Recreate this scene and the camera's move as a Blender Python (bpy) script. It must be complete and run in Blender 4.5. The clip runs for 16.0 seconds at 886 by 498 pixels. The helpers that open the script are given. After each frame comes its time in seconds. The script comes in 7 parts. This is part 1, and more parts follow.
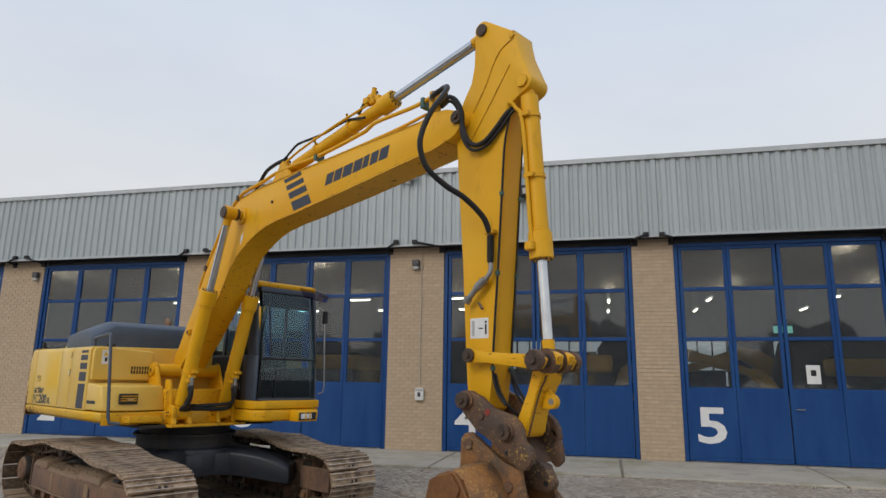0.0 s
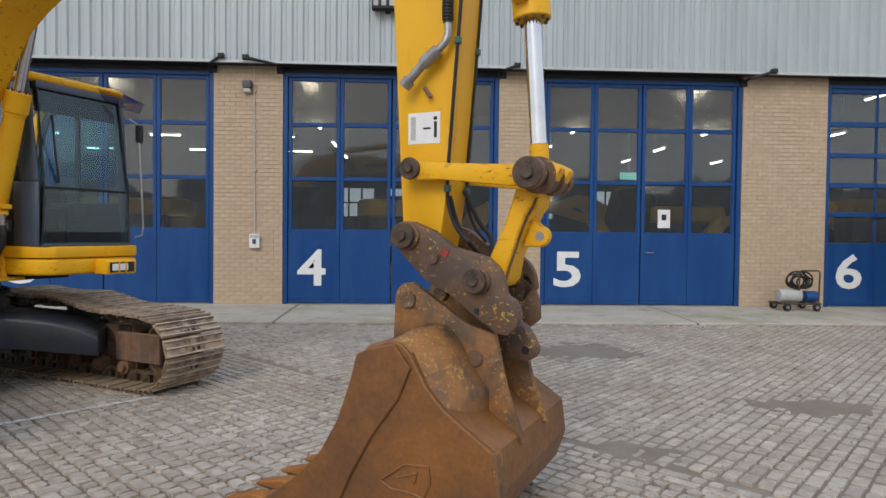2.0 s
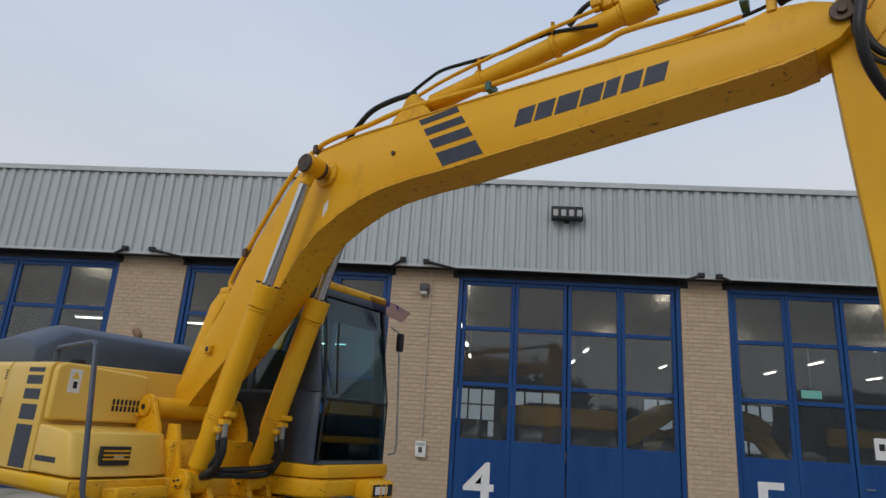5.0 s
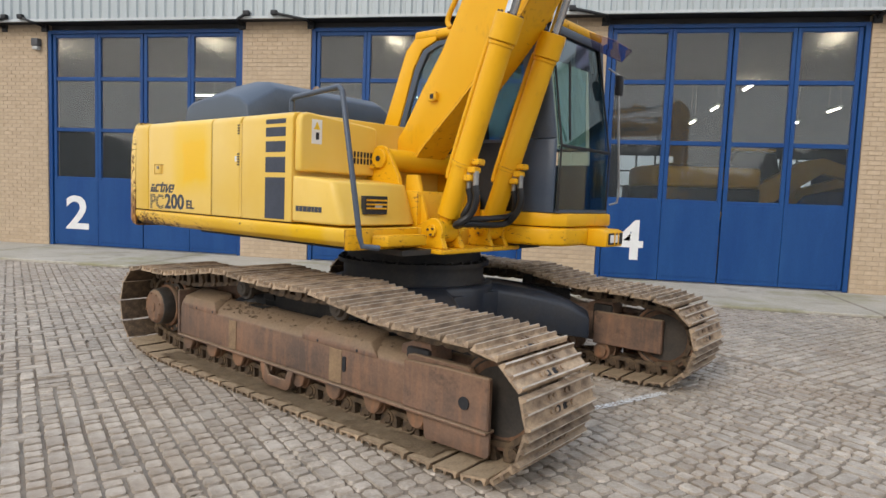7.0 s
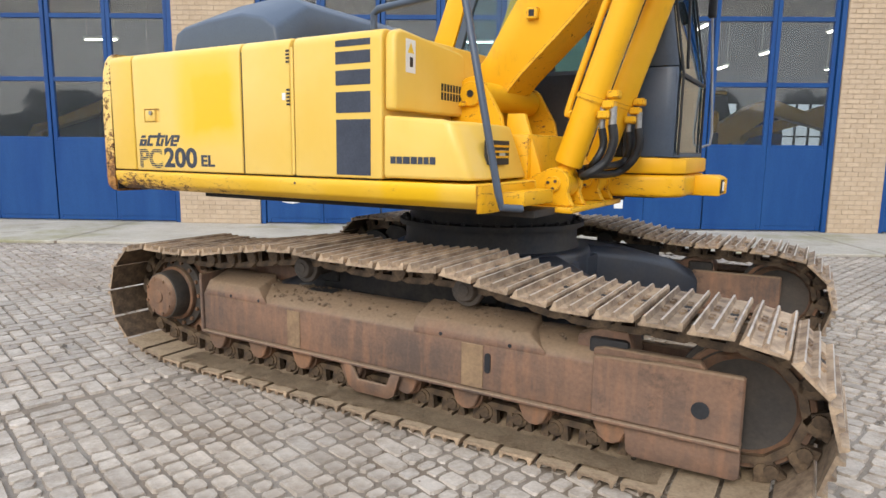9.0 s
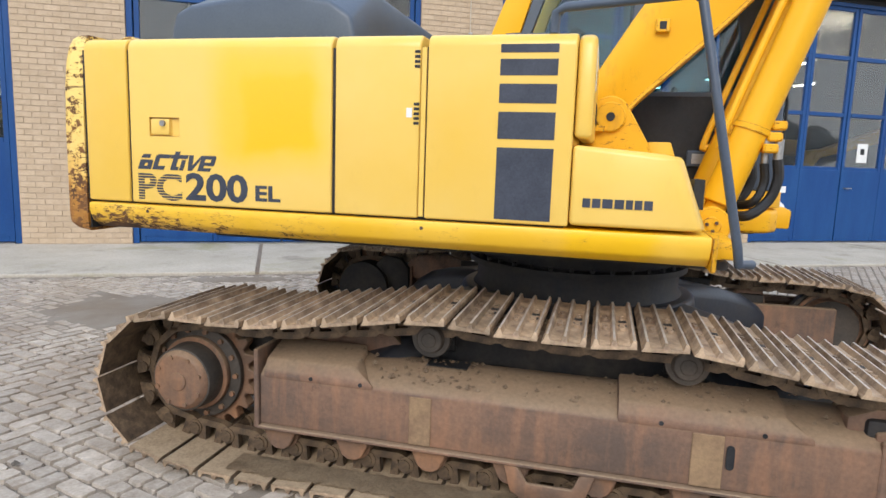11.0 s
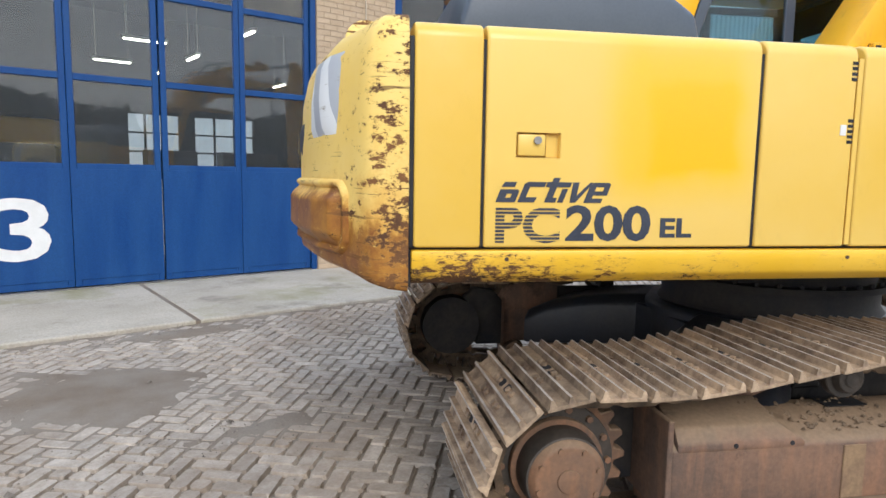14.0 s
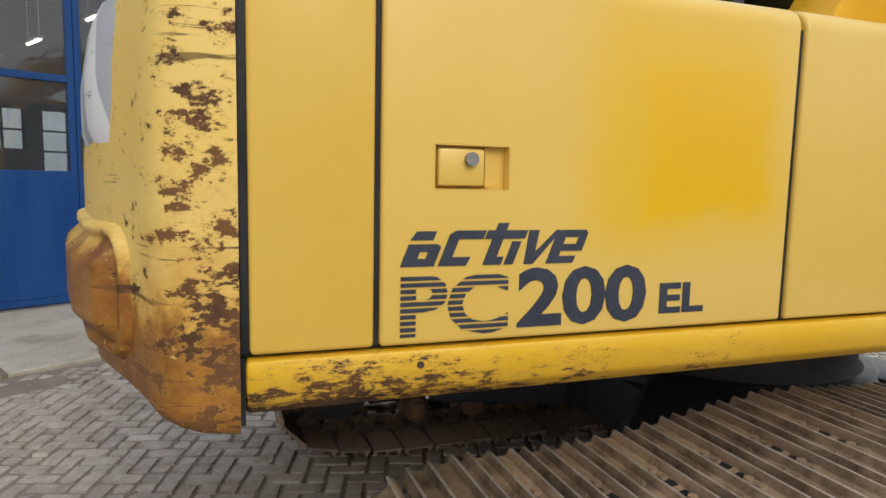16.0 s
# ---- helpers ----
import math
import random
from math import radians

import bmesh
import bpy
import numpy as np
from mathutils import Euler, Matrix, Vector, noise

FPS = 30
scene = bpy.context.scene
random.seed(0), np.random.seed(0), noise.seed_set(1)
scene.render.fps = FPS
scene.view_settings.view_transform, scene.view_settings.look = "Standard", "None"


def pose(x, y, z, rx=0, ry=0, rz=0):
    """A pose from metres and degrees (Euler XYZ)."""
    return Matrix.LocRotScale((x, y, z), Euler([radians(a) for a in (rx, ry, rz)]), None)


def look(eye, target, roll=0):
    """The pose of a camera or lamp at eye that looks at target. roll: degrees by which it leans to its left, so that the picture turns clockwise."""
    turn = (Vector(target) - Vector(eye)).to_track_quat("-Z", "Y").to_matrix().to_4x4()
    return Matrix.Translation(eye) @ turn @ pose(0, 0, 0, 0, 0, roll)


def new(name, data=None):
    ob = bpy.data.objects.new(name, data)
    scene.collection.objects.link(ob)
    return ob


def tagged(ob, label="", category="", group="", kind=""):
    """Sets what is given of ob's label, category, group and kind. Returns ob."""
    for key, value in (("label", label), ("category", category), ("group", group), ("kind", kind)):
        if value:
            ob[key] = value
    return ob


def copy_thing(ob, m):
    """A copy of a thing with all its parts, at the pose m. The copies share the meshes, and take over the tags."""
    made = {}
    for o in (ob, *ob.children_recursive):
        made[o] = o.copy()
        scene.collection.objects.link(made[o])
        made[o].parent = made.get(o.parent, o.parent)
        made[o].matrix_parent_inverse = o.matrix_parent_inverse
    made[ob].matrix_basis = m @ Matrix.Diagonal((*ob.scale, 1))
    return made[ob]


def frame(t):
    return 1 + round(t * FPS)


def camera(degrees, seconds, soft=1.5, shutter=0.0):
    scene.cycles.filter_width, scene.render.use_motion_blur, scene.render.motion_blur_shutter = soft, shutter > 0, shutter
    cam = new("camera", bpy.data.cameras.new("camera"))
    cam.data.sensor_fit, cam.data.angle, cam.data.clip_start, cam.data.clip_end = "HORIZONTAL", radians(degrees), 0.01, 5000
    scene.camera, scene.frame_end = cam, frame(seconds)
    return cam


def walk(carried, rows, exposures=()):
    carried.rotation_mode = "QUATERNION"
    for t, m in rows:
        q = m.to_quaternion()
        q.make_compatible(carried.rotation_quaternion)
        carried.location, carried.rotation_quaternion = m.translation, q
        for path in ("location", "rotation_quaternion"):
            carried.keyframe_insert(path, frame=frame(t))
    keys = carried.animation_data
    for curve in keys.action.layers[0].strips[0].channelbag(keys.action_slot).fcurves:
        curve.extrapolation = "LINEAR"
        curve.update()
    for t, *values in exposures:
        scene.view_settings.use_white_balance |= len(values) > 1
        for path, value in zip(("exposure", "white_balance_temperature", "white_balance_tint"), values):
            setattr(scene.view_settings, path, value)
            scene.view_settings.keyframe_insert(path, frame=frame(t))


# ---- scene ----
cam = camera(69.7, 16.0)
PATH = [
    (0, (0.339, 0.051, 1.667), (-0.139, 1.951, 2.069), 0.8),
    (0.5, (0.014, 0.447, 1.586), (-0.334, 2.395, 1.882), -0.8),
    (1, (-0.307, 0.922, 1.535), (-0.535, 2.906, 1.64), -1.3),
    (1.5, (-0.478, 1.449, 1.523), (-0.559, 3.447, 1.516), -0.7),
    (2, (-0.69, 1.795, 1.526), (-0.597, 3.792, 1.476), 0.6),
    (2.5, (-1.022, 1.973, 1.714), (-0.669, 3.927, 1.957), 2.6),
    (3, (-1.238, 2.072, 1.878), (-0.788, 3.898, 2.558), 3.1),
    (3.5, (-1.493, 2.166, 1.92), (-1.02, 3.907, 2.783), 2.8),
    (4, (-1.849, 2.172, 1.895), (-1.434, 3.904, 2.804), 3.5),
    (4.5, (-2.24, 2.104, 1.832), (-2.09, 3.914, 2.67), 4.9),
    (5, (-2.594, 2.217, 1.714), (-2.763, 4.134, 2.258), 3.8),
    (5.2, (-2.72, 2.264, 1.693), (-2.991, 4.203, 2.103), 3.6),
    (7.3, (-4.146, 2.62, 1.426), (-4.515, 4.576, 1.234), 2.2),
    (7.5, (-4.294, 2.683, 1.409), (-4.643, 4.641, 1.203), 1.7),
    (8, (-4.646, 2.875, 1.415), (-4.868, 4.847, 1.163), 1.0),
    (8.5, (-4.999, 3.153, 1.406), (-5.136, 5.129, 1.129), 0.3),
    (9, (-5.375, 3.366, 1.387), (-5.44, 5.342, 1.086), 0.7),
    (9.5, (-5.802, 3.578, 1.411), (-5.823, 5.552, 1.088), 0.9),
    (10, (-6.235, 3.887, 1.453), (-6.198, 5.864, 1.157), 1.3),
    (10.2, (-6.384, 3.994, 1.473), (-6.279, 5.97, 1.18), 1.7),
    (12.3, (-7.947, 5.028, 1.516), (-6.924, 6.727, 1.258), 1.7),
    (12.5, (-8.107, 5.174, 1.51), (-7.066, 6.865, 1.266), 2.0),
    (13, (-8.501, 5.502, 1.479), (-7.437, 7.181, 1.26), 1.5),
    (13.5, (-8.877, 5.784, 1.497), (-7.714, 7.392, 1.253), 1.2),
    (14, (-9.142, 6.056, 1.491), (-7.913, 7.618, 1.264), 0.9),
    (14.5, (-9.283, 6.2, 1.524), (-7.979, 7.696, 1.275), 0.8),
    (15, (-9.171, 6.286, 1.521), (-7.774, 7.697, 1.283), 0.6),
    (15.5, (-8.809, 6.482, 1.548), (-7.378, 7.859, 1.315), 1.0),
    (16, (-8.488, 6.805, 1.581), (-7.01, 8.134, 1.362), 1.2),
]
EXPOSURES = [(0, 0.0, 6950, 10), (0.5, 0.05, 6950, 10), (1.0, 0.32, 6950, 10), (1.5, 0.40, 6850, 10), (2.0, 0.43, 6750, 10), (2.5, 0.3, 6500, 10), (3.0, -0.2, 6350, 10), (3.5, -0.46, 6350, 10), (4.5, -0.52, 6400, 10), (5.0, -0.2, 6700, 10), (7.5, 0.85, 7050, 10), (8.0, 1.0, 6900, 10), (9.0, 1.06, 6800, 10), (10, 1.02, 6720, 10), (12.5, 1.08, 6600, 10), (13.0, 0.95, 6600, 10), (14.5, 1.0, 6560, 10), (15, 1.0, 6580, 10), (15.5, 0.95, 6600, 10), (16, 0.42, 7150, 10)]
walk(cam, [(t, look(eye, target, roll)) for t, eye, target, roll in PATH], EXPOSURES)

# ---- world and light: an overcast winter sky ----
world = bpy.data.worlds.new("overcast_sky")
scene.world = world
world.use_nodes = True
wn, wl = world.node_tree.nodes, world.node_tree.links
wn.clear()
w_out = wn.new("ShaderNodeOutputWorld")
w_bg = wn.new("ShaderNodeBackground")
w_sky = wn.new("ShaderNodeTexSky")
w_sky.sky_type = "NISHITA"
w_sky.sun_disc = False
w_sky.sun_elevation = radians(32)
w_sky.sun_rotation = radians(200)
w_sky.air_density, w_sky.dust_density = 1.0, 3.0
w_co = wn.new("ShaderNodeTexCoord")
w_noise = wn.new("ShaderNodeTexNoise")
w_noise.inputs["Scale"].default_value = 1.6
w_noise.inputs["Detail"].default_value = 5
w_map = wn.new("ShaderNodeMapping")
w_map.inputs["Scale"].default_value = (1, 1, 2.6)
w_ramp = wn.new("ShaderNodeValToRGB")
w_ramp.color_ramp.elements[0].position, w_ramp.color_ramp.elements[1].position = 0.3, 0.75
w_ramp.color_ramp.elements[0].color = (6.75, 7.55, 8.7, 1)
w_ramp.color_ramp.elements[1].color = (8.0, 8.6, 9.35, 1)
w_mix = wn.new("ShaderNodeMix")
w_mix.data_type = "RGBA"
w_mix.inputs["Factor"].default_value = 0.88
wl.new(w_co.outputs["Generated"], w_map.inputs["Vector"])
wl.new(w_map.outputs["Vector"], w_noise.inputs["Vector"])
wl.new(w_noise.outputs["Fac"], w_ramp.inputs["Fac"])
wl.new(w_sky.outputs["Color"], w_mix.inputs["A"])
w_sep = wn.new("ShaderNodeSeparateXYZ")
wl.new(w_co.outputs["Generated"], w_sep.inputs[0])
w_high = wn.new("ShaderNodeValToRGB")
w_high.color_ramp.elements[0].position, w_high.color_ramp.elements[1].position = 0.15, 0.75
w_high.color_ramp.elements[0].color = (1.05, 1.0, 0.95, 1)
w_high.color_ramp.elements[1].color = (0.86, 0.96, 1.13, 1)
wl.new(w_sep.outputs[2], w_high.inputs["Fac"])
w_tint = wn.new("ShaderNodeMix")
w_tint.data_type, w_tint.blend_type = "RGBA", "MULTIPLY"
w_tint.inputs["Factor"].default_value = 1.0
wl.new(w_ramp.outputs["Color"], w_tint.inputs["A"])
wl.new(w_high.outputs["Color"], w_tint.inputs["B"])
wl.new(w_tint.outputs["Result"], w_mix.inputs["B"])
wl.new(w_mix.outputs["Result"], w_bg.inputs["Color"])
w_bg.inputs["Strength"].default_value = 0.1
wl.new(w_bg.outputs["Background"], w_out.inputs["Surface"])

sun = bpy.data.lights.new("sun", "SUN")
sun.energy, sun.angle, sun.color = 0.9, radians(25), (1.0, 0.96, 0.9)
sun_ob = new("sun", sun)
sun_ob.matrix_world = look((-20, -30, 30), (-4, 8, 0))


# ---- materials ----
def node_mat(name):
    m = bpy.data.materials.new(name)
    m.use_nodes = True
    nt = m.node_tree
    return m, nt.nodes, nt.links, nt.nodes["Principled BSDF"]


def tex_noise(n, l, scale, detail=4.0, rough=0.6, vec=None, stretch=None):
    t = n.new("ShaderNodeTexNoise")
    t.inputs["Scale"].default_value = scale
    t.inputs["Detail"].default_value = detail
    t.inputs["Roughness"].default_value = rough
    if vec is None:
        vec = n.new("ShaderNodeTexCoord").outputs["Object"]
    if stretch:
        mp = n.new("ShaderNodeMapping")
        mp.inputs["Scale"].default_value = stretch
        l.new(vec, mp.inputs["Vector"])
        vec = mp.outputs["Vector"]
    l.new(vec, t.inputs["Vector"])
    return t.outputs["Fac"]


def ramp(n, l, fac, lo, hi, a=(0, 0, 0, 1), b=(1, 1, 1, 1)):
    r = n.new("ShaderNodeValToRGB")
    r.color_ramp.elements[0].position, r.color_ramp.elements[1].position = lo, hi
    r.color_ramp.elements[0].color, r.color_ramp.elements[1].color = a, b
    l.new(fac, r.inputs["Fac"])
    return r.outputs["Color"]


def mix(n, l, fac, a, b, mode="MIX"):
    m = n.new("ShaderNodeMix")
    m.data_type, m.blend_type = "RGBA", mode
    for sock, v in (("Factor", fac), ("A", a), ("B", b)):
        if isinstance(v, (int, float)):
            m.inputs[sock].default_value = v
        elif isinstance(v, tuple):
            m.inputs[sock].default_value = v if len(v) == 4 else (*v, 1)
        else:
            l.new(v, m.inputs[sock])
    return m.outputs["Result"]


def maths(n, l, op, a, b=0.5):
    m = n.new("ShaderNodeMath")
    m.operation = op
    for i, v in enumerate((a, b)):
        if isinstance(v, (int, float)):
            m.inputs[i].default_value = v
        else:
            l.new(v, m.inputs[i])
    return m.outputs[0]


def bump(n, l, bsdf, height, strength=0.3, dist=0.01):
    b = n.new("ShaderNodeBump")
    b.inputs["Strength"].default_value = strength
    b.inputs["Distance"].default_value = dist
    l.new(height, b.inputs["Height"])
    l.new(b.outputs["Normal"], bsdf.inputs["Normal"])


def surface(name, c1, c2, rough=0.5, metal=0.0, scale=3.0, fine=60.0, bumpy=0.15, dist=0.005, spread=(0.35, 0.65), stretch=None, random_tone=0.0, island=False, grainy=(0.82, 1.12)):
    m, n, l, p = node_mat(name)
    vec = n.new("ShaderNodeTexCoord").outputs["Object"]
    big = tex_noise(n, l, scale, 5, 0.65, vec, stretch)
    small = tex_noise(n, l, fine, 3, 0.6, vec)
    col = ramp(n, l, big, spread[0], spread[1], (*c1, 1), (*c2, 1))
    grain = ramp(n, l, small, 0.3, 0.7, (grainy[0],) * 3 + (1,), (grainy[1],) * 3 + (1,))
    col = mix(n, l, 1.0, col, grain, "MULTIPLY")
    if random_tone:
        src = n.new("ShaderNodeNewGeometry").outputs["Random Per Island"] if island else n.new("ShaderNodeObjectInfo").outputs["Random"]
        tone = ramp(n, l, src, 0.0, 1.0, (1 - random_tone,) * 3 + (1,), (1 + random_tone,) * 3 + (1,))
        col = mix(n, l, 1.0, col, tone, "MULTIPLY")
    l.new(col, p.inputs["Base Color"])
    p.inputs["Metallic"].default_value = metal
    rr = ramp(n, l, big, 0.2, 0.8, (max(rough - 0.1, 0.02),) * 3 + (1,), (min(rough + 0.1, 1),) * 3 + (1,))
    l.new(rr, p.inputs["Roughness"])
    if bumpy:
        both = maths(n, l, "ADD", small, maths(n, l, "MULTIPLY", big, 0.6))
        bump(n, l, p, both, bumpy, dist)
    return m


YEL, YEL_FADE, YEL_DEEP = (0.74, 0.368, 0.006), (0.78, 0.42, 0.02), (0.78, 0.45, 0.004)
RUST = (0.16, 0.055, 0.018)


def worn_rim(n, l, radius):
    """1 along sharp edges, 0 on the flat: where paint wears first."""
    bev = n.new("ShaderNodeBevel")
    bev.samples = 4
    bev.inputs["Radius"].default_value = radius
    geo = n.new("ShaderNodeNewGeometry")
    dot = n.new("ShaderNodeVectorMath")
    dot.operation = "DOT_PRODUCT"
    l.new(bev.outputs["Normal"], dot.inputs[0])
    l.new(geo.outputs["Normal"], dot.inputs[1])
    return ramp(n, l, dot.outputs["Value"], 0.80, 0.97, (1, 1, 1, 1), (0, 0, 0, 1))


def yellow_paint(name, chips=0.0, fade=True, dirt=0.25, extra=None, c1=YEL, c2=YEL_FADE, gloss=0.45):
    """Machine paint with faded areas, grime and chipped spots that show rust."""
    m, n, l, p = node_mat(name)
    vec = n.new("ShaderNodeTexCoord").outputs["Object"]
    big = tex_noise(n, l, 1.3, 4, 0.6, vec)
    col = ramp(n, l, big, 0.35, 0.68, (*c1, 1), (*c2, 1))
    grime = tex_noise(n, l, 6.0, 8, 0.75, vec, (1, 1, 0.45))
    col = mix(n, l, ramp(n, l, grime, 0.56, 0.8, (0, 0, 0, 1), (dirt,) * 3 + (1,)), col, (0.22, 0.12, 0.03))
    if extra:
        col = extra(n, l, vec, col)
    spots = tex_noise(n, l, 16.0, 8, 0.8, vec, (1, 1, 2.2))
    rim = worn_rim(n, l, 0.014 if chips > 0.3 else 0.010)
    spots = maths(n, l, "ADD", spots, maths(n, l, "MULTIPLY", rim, 0.07 + 0.14 * chips))
    chip = ramp(n, l, spots, 0.72 - 0.2 * chips, 0.735 - 0.2 * chips)
    col = mix(n, l, maths(n, l, "MULTIPLY", rim, 0.35), col, (0.30, 0.13, 0.02))
    col = mix(n, l, chip, col, (*RUST, 1))
    l.new(col, p.inputs["Base Color"])
    rough = mix(n, l, chip, (gloss, gloss, gloss), (0.85, 0.85, 0.85))
    l.new(rough, p.inputs["Roughness"])
    p.inputs["Specular IOR Level"].default_value = 0.3 if gloss > 0.4 else 0.5
    fine = tex_noise(n, l, 45, 2, 0.5, vec)
    h = maths(n, l, "SUBTRACT", maths(n, l, "MULTIPLY", fine, 0.12), maths(n, l, "MULTIPLY", chip, 0.5))
    bump(n, l, p, h, 0.25, 0.003)
    return m


MAT = {}
MAT["yellow"] = yellow_paint("machine_yellow", 0.27, dirt=0.5)
PALE, PALE2 = (0.71, 0.447, 0.067), (0.75, 0.51, 0.125)
MAT["yellow_house"] = yellow_paint("faded_house_yellow", 0.02, dirt=0.15, c1=PALE, c2=PALE2, gloss=0.33)
# darker copy of the machine yellow, with the workshop's dimness in its colour
MAT["yellow_dim"] = yellow_paint("dimmed_grimy_yellow", 0.3, dirt=0.7, c1=(0.40, 0.21, 0.02), c2=(0.46, 0.27, 0.05))
MAT["yellow_worn"] = yellow_paint("worn_machine_yellow", 0.62, dirt=0.6)
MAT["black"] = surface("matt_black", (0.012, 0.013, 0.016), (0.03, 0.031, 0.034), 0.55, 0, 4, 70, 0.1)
MAT["rubber"] = surface("hose_rubber", (0.012, 0.012, 0.013), (0.025, 0.025, 0.026), 0.42, 0, 8, 120, 0.1)
MAT["navy"] = surface("slate_blue_paint", (0.045, 0.062, 0.092), (0.06, 0.08, 0.112), 0.42, 0, 2.5, 80, 0.04, grainy=(0.93, 1.06))
MAT["decal"] = surface("dark_blue_decal", (0.035, 0.042, 0.06), (0.05, 0.058, 0.08), 0.45, 0, 9, 90, 0.03)
MAT["chassis"] = surface("dirty_dark_chassis", (0.012, 0.014, 0.019), (0.05, 0.042, 0.035), 0.6, 0, 3, 40, 0.25)
MAT["car"] = surface("grimy_navy_chassis", (0.013, 0.019, 0.031), (0.032, 0.030, 0.031), 0.42, 0, 2.2, 40, 0.2)


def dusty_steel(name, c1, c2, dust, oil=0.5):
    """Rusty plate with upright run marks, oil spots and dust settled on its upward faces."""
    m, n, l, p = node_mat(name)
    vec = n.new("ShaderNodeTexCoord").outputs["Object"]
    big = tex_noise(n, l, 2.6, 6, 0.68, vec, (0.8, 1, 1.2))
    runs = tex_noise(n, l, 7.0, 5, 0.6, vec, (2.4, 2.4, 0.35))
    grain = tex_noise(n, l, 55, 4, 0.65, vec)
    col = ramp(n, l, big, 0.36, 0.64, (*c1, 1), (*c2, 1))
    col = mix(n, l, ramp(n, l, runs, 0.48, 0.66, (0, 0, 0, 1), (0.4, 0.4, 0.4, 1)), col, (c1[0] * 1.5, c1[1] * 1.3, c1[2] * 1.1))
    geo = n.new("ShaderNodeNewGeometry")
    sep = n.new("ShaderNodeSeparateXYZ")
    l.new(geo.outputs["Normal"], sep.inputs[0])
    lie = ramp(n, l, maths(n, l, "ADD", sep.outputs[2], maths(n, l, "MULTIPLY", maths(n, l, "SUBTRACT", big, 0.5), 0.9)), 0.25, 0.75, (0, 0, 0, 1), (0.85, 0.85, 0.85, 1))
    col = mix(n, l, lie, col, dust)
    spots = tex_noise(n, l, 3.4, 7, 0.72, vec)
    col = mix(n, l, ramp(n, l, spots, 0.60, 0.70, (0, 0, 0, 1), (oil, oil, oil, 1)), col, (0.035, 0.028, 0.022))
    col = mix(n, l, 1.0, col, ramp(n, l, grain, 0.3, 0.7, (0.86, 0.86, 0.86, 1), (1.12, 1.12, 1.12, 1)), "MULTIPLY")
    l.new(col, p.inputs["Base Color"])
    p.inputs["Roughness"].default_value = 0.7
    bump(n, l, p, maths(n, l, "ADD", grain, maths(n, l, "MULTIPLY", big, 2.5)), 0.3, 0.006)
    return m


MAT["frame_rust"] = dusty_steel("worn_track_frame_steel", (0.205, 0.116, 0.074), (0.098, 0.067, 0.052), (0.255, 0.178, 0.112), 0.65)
MAT["rusty"] = dusty_steel("rusty_steel", (0.22, 0.115, 0.062), (0.115, 0.072, 0.05), (0.26, 0.175, 0.11), 0.7)
MAT["shoe"] = surface("worn_track_shoe_steel", (0.42, 0.305, 0.20), (0.15, 0.10, 0.066), 0.6, 0.15, 7, 45, 0.55, 0.006, spread=(0.38, 0.64), random_tone=0.3)
MAT["mud"] = surface("pale_dried_mud", (0.36, 0.265, 0.165), (0.25, 0.175, 0.105), 0.95, 0, 7, 70, 0.6, 0.006)
MAT["shoe_tip"] = surface("ground_down_grouser_edge", (0.66, 0.60, 0.53), (0.40, 0.33, 0.26), 0.4, 0.4, 9, 70, 0.35, 0.003)
MAT["chain"] = surface("greasy_track_chain", (0.05, 0.034, 0.024), (0.20, 0.135, 0.08), 0.6, 0.3, 12, 60, 0.3)
MAT["bucket"] = surface("rust_brown_bucket_steel", (0.245, 0.097, 0.023), (0.135, 0.058, 0.02), 0.5, 0.1, 2.6, 35, 0.25, 0.004)
def flaked(name, c1, c2, paint, amount):
    """Grimy rusted steel with flecks of old paint left on it."""
    m, n, l, p = node_mat(name)
    vec = n.new("ShaderNodeTexCoord").outputs["Object"]
    big = tex_noise(n, l, 5, 6, 0.65, vec)
    col = ramp(n, l, big, 0.38, 0.62, (*c1, 1), (*c2, 1))
    fleck = tex_noise(n, l, 44, 6, 0.72, vec)
    area = tex_noise(n, l, 3.2, 2, 0.5, vec)
    k = maths(n, l, "ADD", fleck, maths(n, l, "MULTIPLY", maths(n, l, "SUBTRACT", area, 0.5), 0.5))
    left = ramp(n, l, k, amount, amount + 0.03)
    col = mix(n, l, left, col, paint)
    scuff = tex_noise(n, l, 5, 7, 0.7, vec, (1, 1, 3))
    col = mix(n, l, ramp(n, l, scuff, 0.62, 0.72, (0, 0, 0, 1), (0.5, 0.5, 0.5, 1)), col, (0.30, 0.24, 0.18))
    l.new(col, p.inputs["Base Color"])
    p.inputs["Roughness"].default_value = 0.62
    p.inputs["Metallic"].default_value = 0.1
    bump(n, l, p, maths(n, l, "ADD", fleck, big), 0.4, 0.006)
    return m


MAT["coupler"] = flaked("grimy_rusty_coupler", (0.165, 0.083, 0.044), (0.078, 0.05, 0.036), (0.44, 0.27, 0.06), 0.62)
MAT["chrome"] = surface("chrome_rod", (0.62, 0.64, 0.66), (0.55, 0.56, 0.58), 0.12, 1.0, 5, 100, 0, grainy=(0.99, 1.01))
MAT["steel"] = surface("dull_steel", (0.25, 0.25, 0.25), (0.38, 0.37, 0.36), 0.4, 0.8, 7, 90, 0.1)
MAT["pin"] = surface("oily_pin_steel", (0.05, 0.04, 0.035), (0.13, 0.085, 0.06), 0.5, 0.4, 15, 80, 0.2)
MAT["white"] = surface("white_paint", (0.74, 0.74, 0.73), (0.66, 0.66, 0.65), 0.5, 0, 5, 90, 0.02, grainy=(0.97, 1.03))
